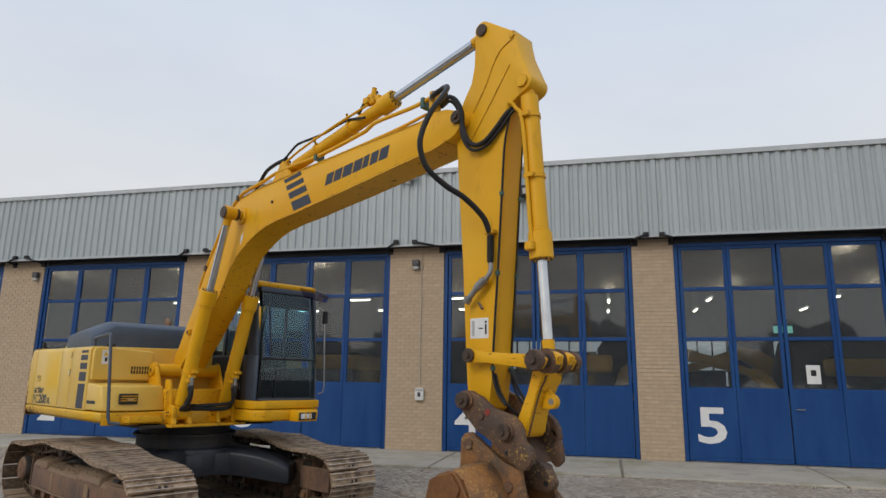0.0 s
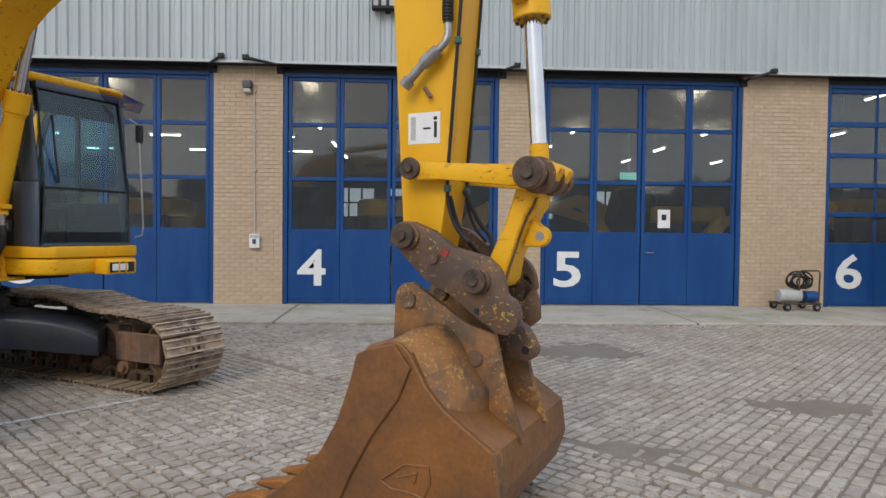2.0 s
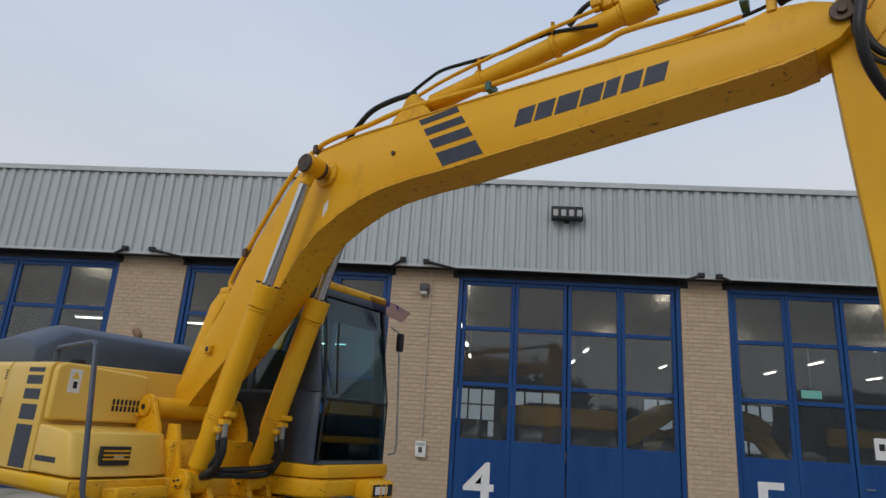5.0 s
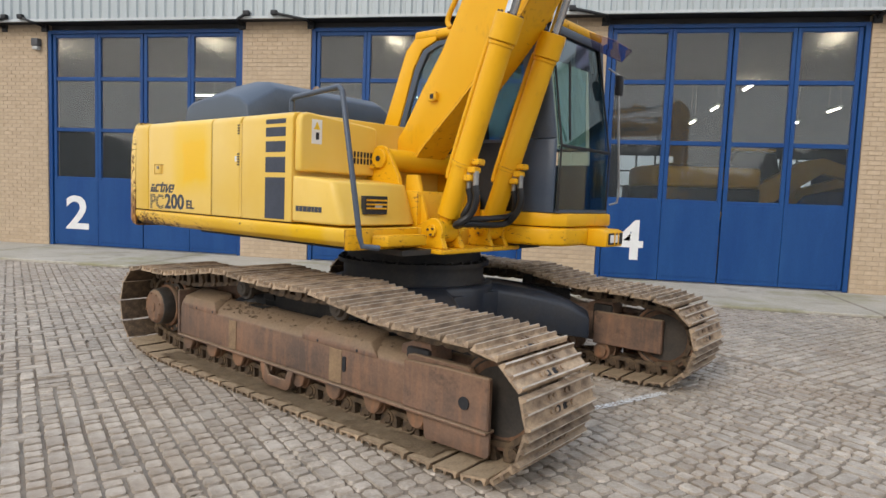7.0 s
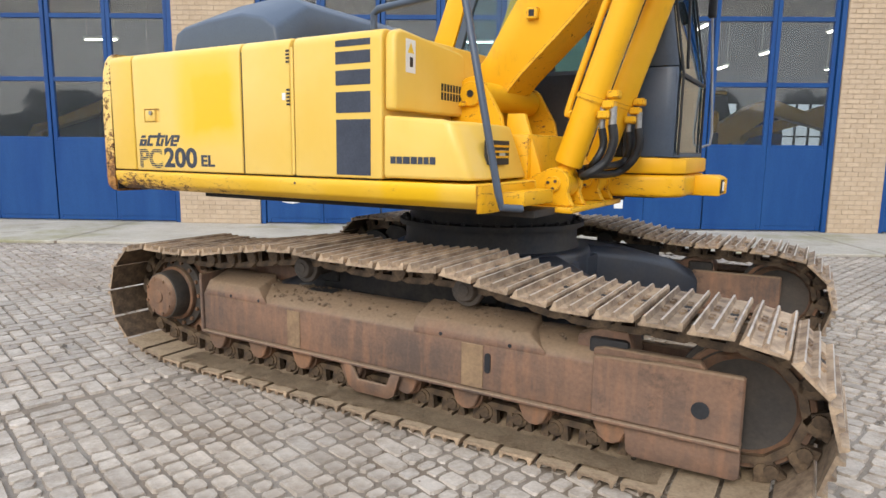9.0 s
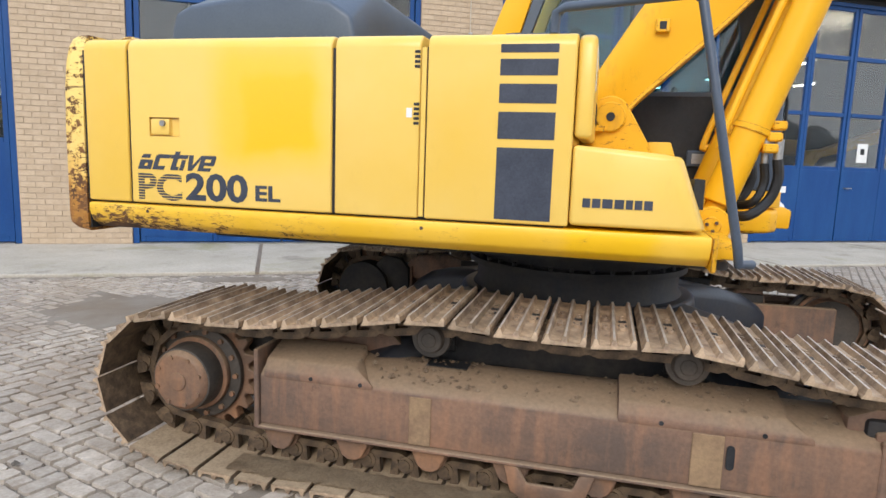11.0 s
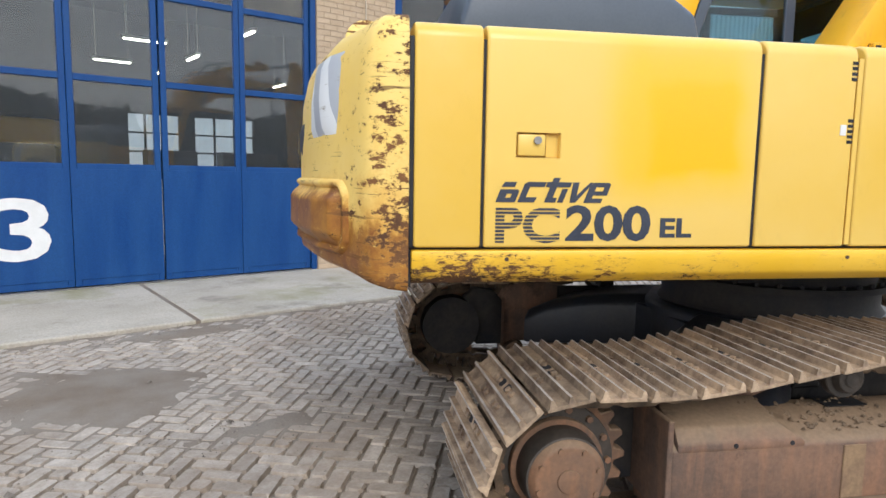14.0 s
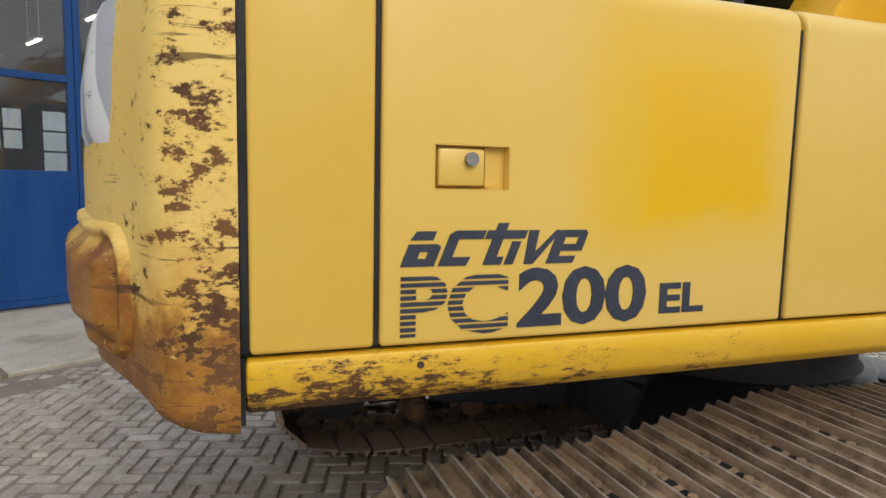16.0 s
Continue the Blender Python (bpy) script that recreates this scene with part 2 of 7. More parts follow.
MAT["blue"] = surface("blue_door_paint", (0.0045, 0.047, 0.182), (0.011, 0.070, 0.217), 0.42, 0, 2.2, 90, 0.05, spread=(0.35, 0.75), stretch=(1.6, 1.6, 0.25))
MAT["brick"] = surface("buff_brick", (0.50, 0.385, 0.27), (0.45, 0.34, 0.23), 0.85, 0, 9, 120, 0.35, 0.004, random_tone=0.05)
MAT["brick_rest"] = surface("buff_brick_wall", (0.50, 0.385, 0.27), (0.45, 0.34, 0.23), 0.85, 0, 9, 120, 0.35, 0.004, random_tone=0.05, island=True)
MAT["mortar"] = surface("grey_mortar", (0.43, 0.335, 0.245), (0.37, 0.29, 0.21), 0.9, 0, 10, 150, 0.3)
MAT["sheet"] = surface("grey_profiled_sheet", (0.41, 0.455, 0.47), (0.355, 0.395, 0.41), 0.45, 0.0, 0.9, 70, 0.03, stretch=(1, 1, 0.25), grainy=(0.95, 1.04))
MAT["trim"] = surface("light_grey_trim", (0.5, 0.53, 0.54), (0.42, 0.45, 0.46), 0.5, 0, 3, 60, 0.05)
MAT["concrete"] = surface("apron_concrete", (0.47, 0.425, 0.355), (0.37, 0.33, 0.268), 0.85, 0, 0.8, 50, 0.25, 0.004)


def mossed(m):
    """Olive growth and damp stains on the concrete."""
    n, l = m.node_tree.nodes, m.node_tree.links
    p = n["Principled BSDF"]
    col = p.inputs["Base Color"].links[0].from_socket
    vec = n.new("ShaderNodeTexCoord").outputs["Object"]
    moss = ramp(n, l, tex_noise(n, l, 0.55, 7, 0.68, vec), 0.52, 0.66, (0, 0, 0, 1), (0.75, 0.75, 0.75, 1))
    damp = ramp(n, l, tex_noise(n, l, 1.3, 6, 0.7, vec), 0.56, 0.68, (0, 0, 0, 1), (0.6, 0.6, 0.6, 1))
    col = mix(n, l, damp, col, (0.17, 0.15, 0.12))
    col = mix(n, l, moss, col, (0.24, 0.225, 0.11))
    l.new(col, p.inputs["Base Color"])


mossed(MAT["concrete"])
MAT["paver"] = surface("grey_paver", (0.49, 0.425, 0.355), (0.31, 0.258, 0.205), 0.5, 0, 9, 60, 0.5, 0.005, random_tone=0.18)
MAT["paver_rest"] = surface("grey_paver_field", (0.49, 0.425, 0.355), (0.31, 0.258, 0.205), 0.5, 0, 9, 60, 0.5, 0.005, random_tone=0.18, island=True)


def trodden(m):
    """Broad brown stains and paler dusty areas that run across many stones."""
    n, l = m.node_tree.nodes, m.node_tree.links
    p = n["Principled BSDF"]
    col = p.inputs["Base Color"].links[0].from_socket
    vec = n.new("ShaderNodeNewGeometry").outputs["Position"]
    brown = ramp(n, l, tex_noise(n, l, 0.7, 8, 0.7, vec), 0.46, 0.66, (0, 0, 0, 1), (0.7, 0.7, 0.7, 1))
    col = mix(n, l, brown, col, (0.27, 0.205, 0.15))
    dust = ramp(n, l, tex_noise(n, l, 1.9, 7, 0.72, vec), 0.54, 0.68, (0, 0, 0, 1), (0.5, 0.5, 0.5, 1))
    l.new(mix(n, l, dust, col, (0.56, 0.50, 0.43)), p.inputs["Base Color"])


trodden(MAT["paver"])
trodden(MAT["paver_rest"])
MAT["joint"] = surface("sandy_joint", (0.12, 0.105, 0.09), (0.20, 0.18, 0.155), 0.95, 0, 1.4, 70, 0.4)
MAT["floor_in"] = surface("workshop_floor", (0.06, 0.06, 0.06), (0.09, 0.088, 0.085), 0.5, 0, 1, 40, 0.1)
# bluish tint puts the sky's reflection on the panes into the wall colour
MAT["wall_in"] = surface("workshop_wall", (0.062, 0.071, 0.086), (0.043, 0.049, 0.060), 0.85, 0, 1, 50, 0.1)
MAT["grey"] = surface("grey_plastic", (0.45, 0.45, 0.44), (0.38, 0.38, 0.37), 0.5, 0, 6, 90, 0.05)
MAT["leaf"] = surface("dark_foliage", (0.10, 0.105, 0.085), (0.12, 0.12, 0.10), 0.8, 0, 1.5, 20, 0.3)


def glass(name, tint=(1, 1, 1), rough=0.0, ior=1.45):
    m, n, l, p = node_mat(name)
    p.inputs["Base Color"].default_value = (*tint, 1)
    p.inputs["Roughness"].default_value = rough
    p.inputs["IOR"].default_value = ior
    p.inputs["Transmission Weight"].default_value = 1.0
    return m


MAT["glass"] = glass("window_glass", (0.80, 0.86, 0.90), 0.0, 1.5)
MAT["glass"].node_tree.nodes["Principled BSDF"].inputs["Transmission Weight"].default_value = 0.98    # slightly diffuse, a thin even veil over the pane
# dark tint added to dim the sky behind the back windows
MAT["glass_back"] = glass("dimming_back_window_glass", (0.30, 0.33, 0.34), 0.05)
MAT["glass_rib"] = glass("fluted_glass", (0.75, 0.74, 0.70), 0.2, 1.55)


def flutes(m):
    """Fine upright flutes in a pane."""
    n, l = m.node_tree.nodes, m.node_tree.links
    w = n.new("ShaderNodeTexWave")
    w.bands_direction = "X"
    w.inputs["Scale"].default_value = 9.0
    l.new(n.new("ShaderNodeTexCoord").outputs["Object"], w.inputs["Vector"])
    bump(n, l, n["Principled BSDF"], w.outputs["Fac"], 0.4, 0.006)


flutes(MAT["glass_rib"])
MAT["glass_cab"] = glass("tinted_cab_glass", (0.34, 0.56, 0.63))


def glow(name, color, strength):
    m, n, l, p = node_mat(name)
    p.inputs["Base Color"].default_value = (0.9, 0.9, 0.9, 1)
    p.inputs["Emission Color"].default_value = (*color, 1)
    p.inputs["Emission Strength"].default_value = strength
    return m


MAT["tube"] = glow("fluorescent_tube", (1.0, 0.94, 0.78), 5.5)


# ---- mesh helpers ----
def mesh_ob(name, bm, material, smooth=35):
    me = bpy.data.meshes.new(name)
    bm.normal_update()
    bm.to_mesh(me)
    bm.free()
    me.materials.append(MAT[material])
    if smooth:
        me.shade_smooth()
        me.set_sharp_from_angle(angle=radians(smooth))
    return new(name, me)


def part(name, bm, material, parent, label="", smooth=35):
    ob = mesh_ob(name, bm, material, smooth)
    ob.parent = parent
    return tagged(ob, label) if label else ob


def thing(name, label, category, m=None, group="", kind=""):
    e = new(name)
    e.empty_display_size = 0.2
    if m is not None:
        e.matrix_world = m
    return tagged(e, label, category, group, kind)


def box(bm, x0, x1, y0, y1, z0, z1):
    vs = [bm.verts.new((x, y, z)) for x in (x0, x1) for y in (y0, y1) for z in (z0, z1)]
    for f in ((0, 1, 3, 2), (4, 6, 7, 5), (0, 4, 5, 1), (2, 3, 7, 6), (0, 2, 6, 4), (1, 5, 7, 3)):
        bm.faces.new([vs[i] for i in f])
    return vs


def boxed(x0, x1, y0, y1, z0, z1, w=0.0, seg=2):
    bm = bmesh.new()
    box(bm, x0, x1, y0, y1, z0, z1)
    return soft(bm, w, seg) if w else bm


def prism(bm, pts, v0, v1, axis="y"):
    """A slab with the outline pts, (x, z) for axis y, (x, y) for axis z, (y, z) for axis x, from v0 to v1 across."""
    def put(a, b, v):
        return (a, v, b) if axis == "y" else (a, b, v) if axis == "z" else (v, a, b)
    lo = [bm.verts.new(put(a, b, v0)) for a, b in pts]
    hi = [bm.verts.new(put(a, b, v1)) for a, b in pts]
    k = len(pts)
    bm.faces.new(lo)
    bm.faces.new(hi[::-1])
    for i in range(k):
        bm.faces.new((lo[i], hi[i], hi[(i + 1) % k], lo[(i + 1) % k]))
    bmesh.ops.recalc_face_normals(bm, faces=bm.faces)
    return bm


def slab(pts, v0, v1, axis="y", w=0.0, seg=2):
    bm = prism(bmesh.new(), pts, v0, v1, axis)
    return soft(bm, w, seg) if w else bm


def soft(bm, w, seg=2, ang=30):
    bm.normal_update()
    es = [e for e in bm.edges if len(e.link_faces) == 2 and e.calc_face_angle(0) > radians(ang)]
    if es:
        bmesh.ops.bevel(bm, geom=es, offset=w, segments=seg, profile=0.5, affect="EDGES", clamp_overlap=True)
    return bm


def frame_of(a, b):
    a, b = Vector(a), Vector(b)
    return a, (b - a).length, (b - a).to_track_quat("Z", "Y").to_matrix().to_4x4()


def rod(bm, a, b, r, r2=None, seg=20, caps=True):
    a, ln, rot = frame_of(a, b)
    bmesh.ops.create_cone(bm, cap_ends=caps, segments=seg, radius1=r, radius2=r if r2 is None else r2, depth=ln,
                          matrix=Matrix.Translation(a) @ rot @ Matrix.Translation((0, 0, ln / 2)))
    return bm


def rods(*items, seg=20):
    bm = bmesh.new()
    for a, b, r in items:
        rod(bm, a, b, r, seg=seg)
    return bm


def catmull(pts, n=8):
    P = [Vector(p) for p in pts]
    P = [P[0] * 2 - P[1]] + P + [P[-1] * 2 - P[-2]]
    out = []
    for i in range(1, len(P) - 2):
        for k in range(n):
            t = k / n
            a, b, c, d = P[i - 1], P[i], P[i + 1], P[i + 2]
            out.append(0.5 * ((2 * b) + (c - a) * t + (2 * a - 5 * b + 4 * c - d) * t * t + (3 * b - a - 3 * c + d) * t ** 3))
    out.append(P[-2])
    return out


def tube(bm, pts, r, seg=10, curve=True, n=8):
    P = catmull(pts, n) if curve else [Vector(p) for p in pts]
    rings, up = [], None
    for i, p in enumerate(P):
        d = (P[min(i + 1, len(P) - 1)] - P[max(i - 1, 0)]).normalized()
        if up is None:
            up = d.orthogonal().normalized()
        up = (up - d * up.dot(d)).normalized()
        side = d.cross(up)
        rings.append([bm.verts.new(p + (up * math.cos(a) + side * math.sin(a)) * r) for a in (2 * math.pi * k / seg for k in range(seg))])
    for q, s in zip(rings, rings[1:]):
        for k in range(seg):
            bm.faces.new((q[k], q[(k + 1) % seg], s[(k + 1) % seg], s[k]))
    bm.faces.new(rings[0][::-1])
    bm.faces.new(rings[-1])
    return bm


def arc(cx, cz, r, a0, a1, n=10):
    return [(cx + r * math.cos(radians(a0 + (a1 - a0) * k / n)), cz + r * math.sin(radians(a0 + (a1 - a0) * k / n))) for k in range(n + 1)]


def lettering(body, height, m, thick=0.002, bold=0.0, shear=0.0, widen=1.0):
    """Raised letters as a bmesh, x along the writing, with height and place m."""
    cu = bpy.data.curves.new("letters", "FONT")
    cu.body, cu.size, cu.extrude, cu.offset, cu.shear = body, 1.0, 0.0, bold, shear
    cu.resolution_u = 3
    ob = bpy.data.objects.new("letters", cu)
    scene.collection.objects.link(ob)
    me = bpy.data.meshes.new_from_object(ob.evaluated_get(bpy.context.evaluated_depsgraph_get()))
    bpy.data.objects.remove(ob)
    bm = bmesh.new()
    bm.from_mesh(me)
    bpy.data.meshes.remove(me)
    zs = [v.co.y for v in bm.verts]
    xs = [v.co.x for v in bm.verts]
    k = height / (max(zs) - min(zs))
    for v in bm.verts:
        v.co = ((v.co.x - min(xs)) * k * widen, (v.co.y - min(zs)) * k, 0)
    g = bmesh.ops.extrude_face_region(bm, geom=bm.faces[:])
    bmesh.ops.translate(bm, verts=[v for v in g["geom"] if isinstance(v, bmesh.types.BMVert)], vec=(0, 0, thick))
    bmesh.ops.recalc_face_normals(bm, faces=bm.faces)
    bm.transform(m)
    return bm


# further machine finishes
def box_mask(n, l, vec, lo, hi, softness, wobble=0.06):
    """1 inside the box lo..hi of (x, z), fading over softness, with an uneven rim."""
    sep = n.new("ShaderNodeSeparateXYZ")
    nz = tex_noise(n, l, 3.0, 3, 0.6, vec)
    add = n.new("ShaderNodeVectorMath")
    add.operation = "ADD"
    off = n.new("ShaderNodeCombineXYZ")
    w = maths(n, l, "MULTIPLY", maths(n, l, "SUBTRACT", nz, 0.5), wobble * 2)
    l.new(w, off.inputs[0])
    l.new(w, off.inputs[2])
    l.new(vec, add.inputs[0])
    l.new(off.outputs[0], add.inputs[1])
    l.new(add.outputs[0], sep.inputs[0])
    out = None
    for axis, a, b in ((0, lo[0], hi[0]), (2, lo[1], hi[1])):
        for edge, sign in ((a, 1), (b, -1)):
            mr = n.new("ShaderNodeMapRange")
            mr.interpolation_type = "SMOOTHSTEP"
            mr.inputs["From Min"].default_value = edge - sign * softness
            mr.inputs["From Max"].default_value = edge + sign * softness
            l.new(sep.outputs[axis], mr.inputs["Value"])
            out = mr.outputs[0] if out is None else maths(n, l, "MULTIPLY", out, mr.outputs[0])
    return out


def fresh_patch(n, l, vec, col):
    pale = box_mask(n, l, vec, (-2.2, 1.2), (-1.0, 2.1), 0.1)
    col = mix(n, l, maths(n, l, "MULTIPLY", pale, 0.55), col, (0.78, 0.53, 0.135))
    col = mix(n, l, box_mask(n, l, vec, (-1.62, 1.44), (-1.08, 1.97), 0.10), col, (0.76, 0.47, 0.03))
    return mix(n, l, box_mask(n, l, vec, (-1.47, 1.50), (-1.14, 1.85), 0.03, 0.07), col, YEL_DEEP)


MAT["door_paint"] = yellow_paint("door_yellow_with_fresh_patch", 0.0, dirt=0.08, extra=fresh_patch, c1=PALE, c2=PALE2, gloss=0.33)


def scraped(name, low, high, reach, streak, fresh=None):
    """Yellow paint torn off in dark streaks and rusted bare towards the bottom edge, by height."""
    m, n, l, p = node_mat(name)
    vec = n.new("ShaderNodeTexCoord").outputs["Object"]
    sep = n.new("ShaderNodeSeparateXYZ")
    l.new(vec, sep.inputs[0])
    big = tex_noise(n, l, 2.0, 4, 0.6, vec)
    col = ramp(n, l, big, 0.35, 0.7, (0.74, 0.43, 0.02, 1), (0.80, 0.50, 0.06, 1))
    if fresh:
        col = mix(n, l, box_mask(n, l, vec, (fresh[0], 1.0), (fresh[1], 1.3), 0.05, 0.12), col, YEL_DEEP)
    down = n.new("ShaderNodeMapRange")
    down.inputs["From Min"].default_value, down.inputs["From Max"].default_value = high, low
    l.new(sep.outputs[2], down.inputs["Value"])
    fwd = n.new("ShaderNodeMapRange")
    fwd.inputs["From Min"].default_value, fwd.inputs["From Max"].default_value = reach[1], reach[0]
    l.new(sep.outputs[0], fwd.inputs["Value"])
    area = maths(n, l, "MULTIPLY", down.outputs[0], fwd.outputs[0])
    streaks = tex_noise(n, l, 17.0, 10, 0.8, vec, (1.0, 1.0, streak))
    patch = tex_noise(n, l, 4.0, 3, 0.5, vec)
    lift = maths(n, l, "ADD", streaks, maths(n, l, "MULTIPLY", maths(n, l, "SUBTRACT", patch, 0.5), 0.35))
    a = maths(n, l, "ADD", lift, maths(n, l, "MULTIPLY", area, 0.32))
    bare = ramp(n, l, a, 0.665, 0.685)
    tan = ramp(n, l, a, 0.58, 0.68, (0, 0, 0, 1), (0.5, 0.5, 0.5, 1))
    col = mix(n, l, tan, col, (0.42, 0.19, 0.03))
    rust = ramp(n, l, tex_noise(n, l, 7, 5, 0.7, vec), 0.35, 0.65, (0.045, 0.023, 0.014, 1), (0.17, 0.072, 0.02, 1))
    col = mix(n, l, bare, col, rust)
    l.new(col, p.inputs["Base Color"])
    l.new(mix(n, l, bare, (0.4, 0.4, 0.4), (0.75, 0.75, 0.75)), p.inputs["Roughness"])
    bump(n, l, p, maths(n, l, "SUBTRACT", 0.5, maths(n, l, "MULTIPLY", bare, 0.5)), 0.4, 0.004)
    return m


def battered(name, top=1.52, foot=1.11, cover=0.0):
    """Counterweight paint: torn marks towards the side edge, long thin scratches, rust rising from below."""
    m, n, l, p = node_mat(name)
    vec = n.new("ShaderNodeTexCoord").outputs["Object"]
    sep = n.new("ShaderNodeSeparateXYZ")
    l.new(vec, sep.inputs[0])

    def span(axis, a, b):
        r = n.new("ShaderNodeMapRange")
        r.inputs["From Min"].default_value, r.inputs["From Max"].default_value = a, b
        l.new(sep.outputs[axis], r.inputs["Value"])
        return r.outputs[0]
    big = tex_noise(n, l, 2.0, 4, 0.6, vec)
    col = ramp(n, l, big, 0.35, 0.7, (0.80, 0.54, 0.13, 1), (0.82, 0.61, 0.22, 1))
    low = span(2, top, foot)
    edge = span(0, -2.66, -2.44)
    wob = tex_noise(n, l, 5.0, 6, 0.7, vec)
    # warm stain and rust from below
    rise = maths(n, l, "ADD", low, maths(n, l, "MULTIPLY", maths(n, l, "SUBTRACT", wob, 0.5), 1.3))
    col = mix(n, l, ramp(n, l, rise, 0.12, 0.55, (0, 0, 0, 1), (0.8, 0.8, 0.8, 1)), col, (0.52, 0.23, 0.03))
    rust = ramp(n, l, tex_noise(n, l, 9, 5, 0.7, vec), 0.35, 0.65, (0.19, 0.065, 0.017, 1), (0.38, 0.165, 0.027, 1))
    col = mix(n, l, ramp(n, l, rise, 0.44 - cover, 0.60 - cover), col, rust)
    # flecks of paint left in the rust
    fleck = tex_noise(n, l, 22.0, 7, 0.75, vec, (1, 1, 3.0))
    col = mix(n, l, ramp(n, l, fleck, 0.63, 0.65), col, (0.80, 0.56, 0.16))
    # torn marks
    torn = maths(n, l, "ADD", tex_noise(n, l, 15.0, 9, 0.76, vec, (1.0, 1.0, 1.7)), maths(n, l, "MULTIPLY", maths(n, l, "SUBTRACT", tex_noise(n, l, 3.5, 2, 0.5, vec), 0.5), 0.16))
    t = maths(n, l, "ADD", torn, maths(n, l, "ADD", maths(n, l, "MULTIPLY", edge, 0.105), maths(n, l, "MULTIPLY", low, 0.05)))
    bare = ramp(n, l, t, 0.66, 0.672)
    thin = tex_noise(n, l, 2.2, 4, 0.55, vec, (1, 1, 24))
    bare2 = maths(n, l, "MULTIPLY", ramp(n, l, thin, 0.62, 0.64), ramp(n, l, big, 0.42, 0.52))
    both = maths(n, l, "MAXIMUM", bare, bare2)
    col = mix(n, l, ramp(n, l, t, 0.60, 0.66, (0, 0, 0, 1), (0.35, 0.35, 0.35, 1)), col, (0.50, 0.26, 0.05))
    col = mix(n, l, both, col, ramp(n, l, wob, 0.4, 0.6, (0.085, 0.04, 0.02, 1), (0.19, 0.085, 0.03, 1)))
    l.new(col, p.inputs["Base Color"])
    l.new(mix(n, l, both, (0.42, 0.42, 0.42), (0.8, 0.8, 0.8)), p.inputs["Roughness"])
    p.inputs["Specular IOR Level"].default_value = 0.3
    bump(n, l, p, maths(n, l, "SUBTRACT", 0.5, maths(n, l, "MULTIPLY", both, 0.5)), 0.4, 0.004)
    return m


MAT["cw_paint"] = battered("battered_counterweight_paint")
MAT["pad_paint"] = battered("rubbed_pad_paint", 1.50, 1.30, 0.1)
MAT["deck_paint"] = scraped("chipped_deck_paint", 1.06, 1.30, (-2.3, -0.9), 2.6, (0.02, 0.36))
MAT["frame_tan"] = surface("bare_tan_plate", (0.30, 0.20, 0.11), (0.20, 0.125, 0.075), 0.7, 0.1, 5, 60, 0.25)
MAT["idler"] = surface("dusty_idler_steel", (0.042, 0.037, 0.033), (0.085, 0.068, 0.054), 0.6, 0.2, 5, 60, 0.2)
MAT["label_yellow"] = surface("label_yellow", (0.75, 0.5, 0.03), (0.7, 0.45, 0.03), 0.5)
MAT["clip"] = surface("green_grey_clip", (0.03, 0.10, 0.09), (0.05, 0.12, 0.10), 0.5)
MAT["red"] = surface("faded_red_paint", (0.32, 0.03, 0.02), (0.2, 0.03, 0.02), 0.6, 0, 20)
MAT["bucket_ear"] = flaked("mud_stained_yellow_rust", (0.30, 0.13, 0.036), (0.10, 0.06, 0.036), (0.42, 0.23, 0.06), 0.61)
MAT["tooth"] = surface("orange_rust_tooth", (0.36, 0.13, 0.02), (0.22, 0.08, 0.02), 0.8, 0, 8, 60, 0.3)
MAT["grey_dark"] = surface("dark_grey_plastic", (0.05, 0.05, 0.055), (0.07, 0.07, 0.075), 0.5)
def striped_film(name):
    """Slanting white and grey bands of a worn reflective sticker."""
    m, n, l, p = node_mat(name)
    vec = n.new("ShaderNodeTexCoord").outputs["Object"]
    sep = n.new("ShaderNodeSeparateXYZ")
    l.new(vec, sep.inputs[0])
    c = maths(n, l, "SUBTRACT", sep.outputs[1], maths(n, l, "MULTIPLY", sep.outputs[2], 0.42))
    f = maths(n, l, "FRACT", maths(n, l, "MULTIPLY", c, 4.6), 0.0)
    col = ramp(n, l, f, 0.49, 0.51, (0.74, 0.75, 0.74, 1), (0.40, 0.42, 0.45, 1))
    wear = tex_noise(n, l, 3.0, 6, 0.7, vec, (1, 1, 9))
    col = mix(n, l, ramp(n, l, wear, 0.60, 0.66), col, (0.30, 0.27, 0.20))
    l.new(col, p.inputs["Base Color"])
    p.inputs["Roughness"].default_value = 0.35
    return m


MAT["reflector"] = striped_film("worn_reflective_film")
MAT["visor"] = glass("violet_visor", (0.55, 0.47, 0.62), 0.05, 1.12)

MAT["silt"] = surface("brown_grey_silt", (0.175, 0.13, 0.09), (0.25, 0.215, 0.175), 0.65, 0, 1.6, 120, 0.5, 0.004)
MAT["bark"] = surface("dark_bark", (0.05, 0.04, 0.03), (0.09, 0.075, 0.06), 0.9, 0, 6, 30, 0.5)
MAT["green"] = glow("green_exit_sign", (0.03, 0.55, 0.42), 0.45)

MAT["conduit"] = surface("cream_plastic_conduit", (0.50, 0.44, 0.34), (0.44, 0.38, 0.30), 0.5)

for key in ("rubber", "black", "pin", "chassis", "blue", "decal"):
    MAT[key].node_tree.nodes["Principled BSDF"].inputs["Specular IOR Level"].default_value = 0.28
MAT["dirt"] = surface("dry_brown_dirt", (0.24, 0.17, 0.11), (0.13, 0.09, 0.06), 0.95, 0, 8, 90, 0.4)
MAT["grit"] = surface("loose_grit", (0.12, 0.10, 0.08), (0.34, 0.29, 0.24), 0.9, 0, 3, 60, 0.3, random_tone=0.4, island=True)


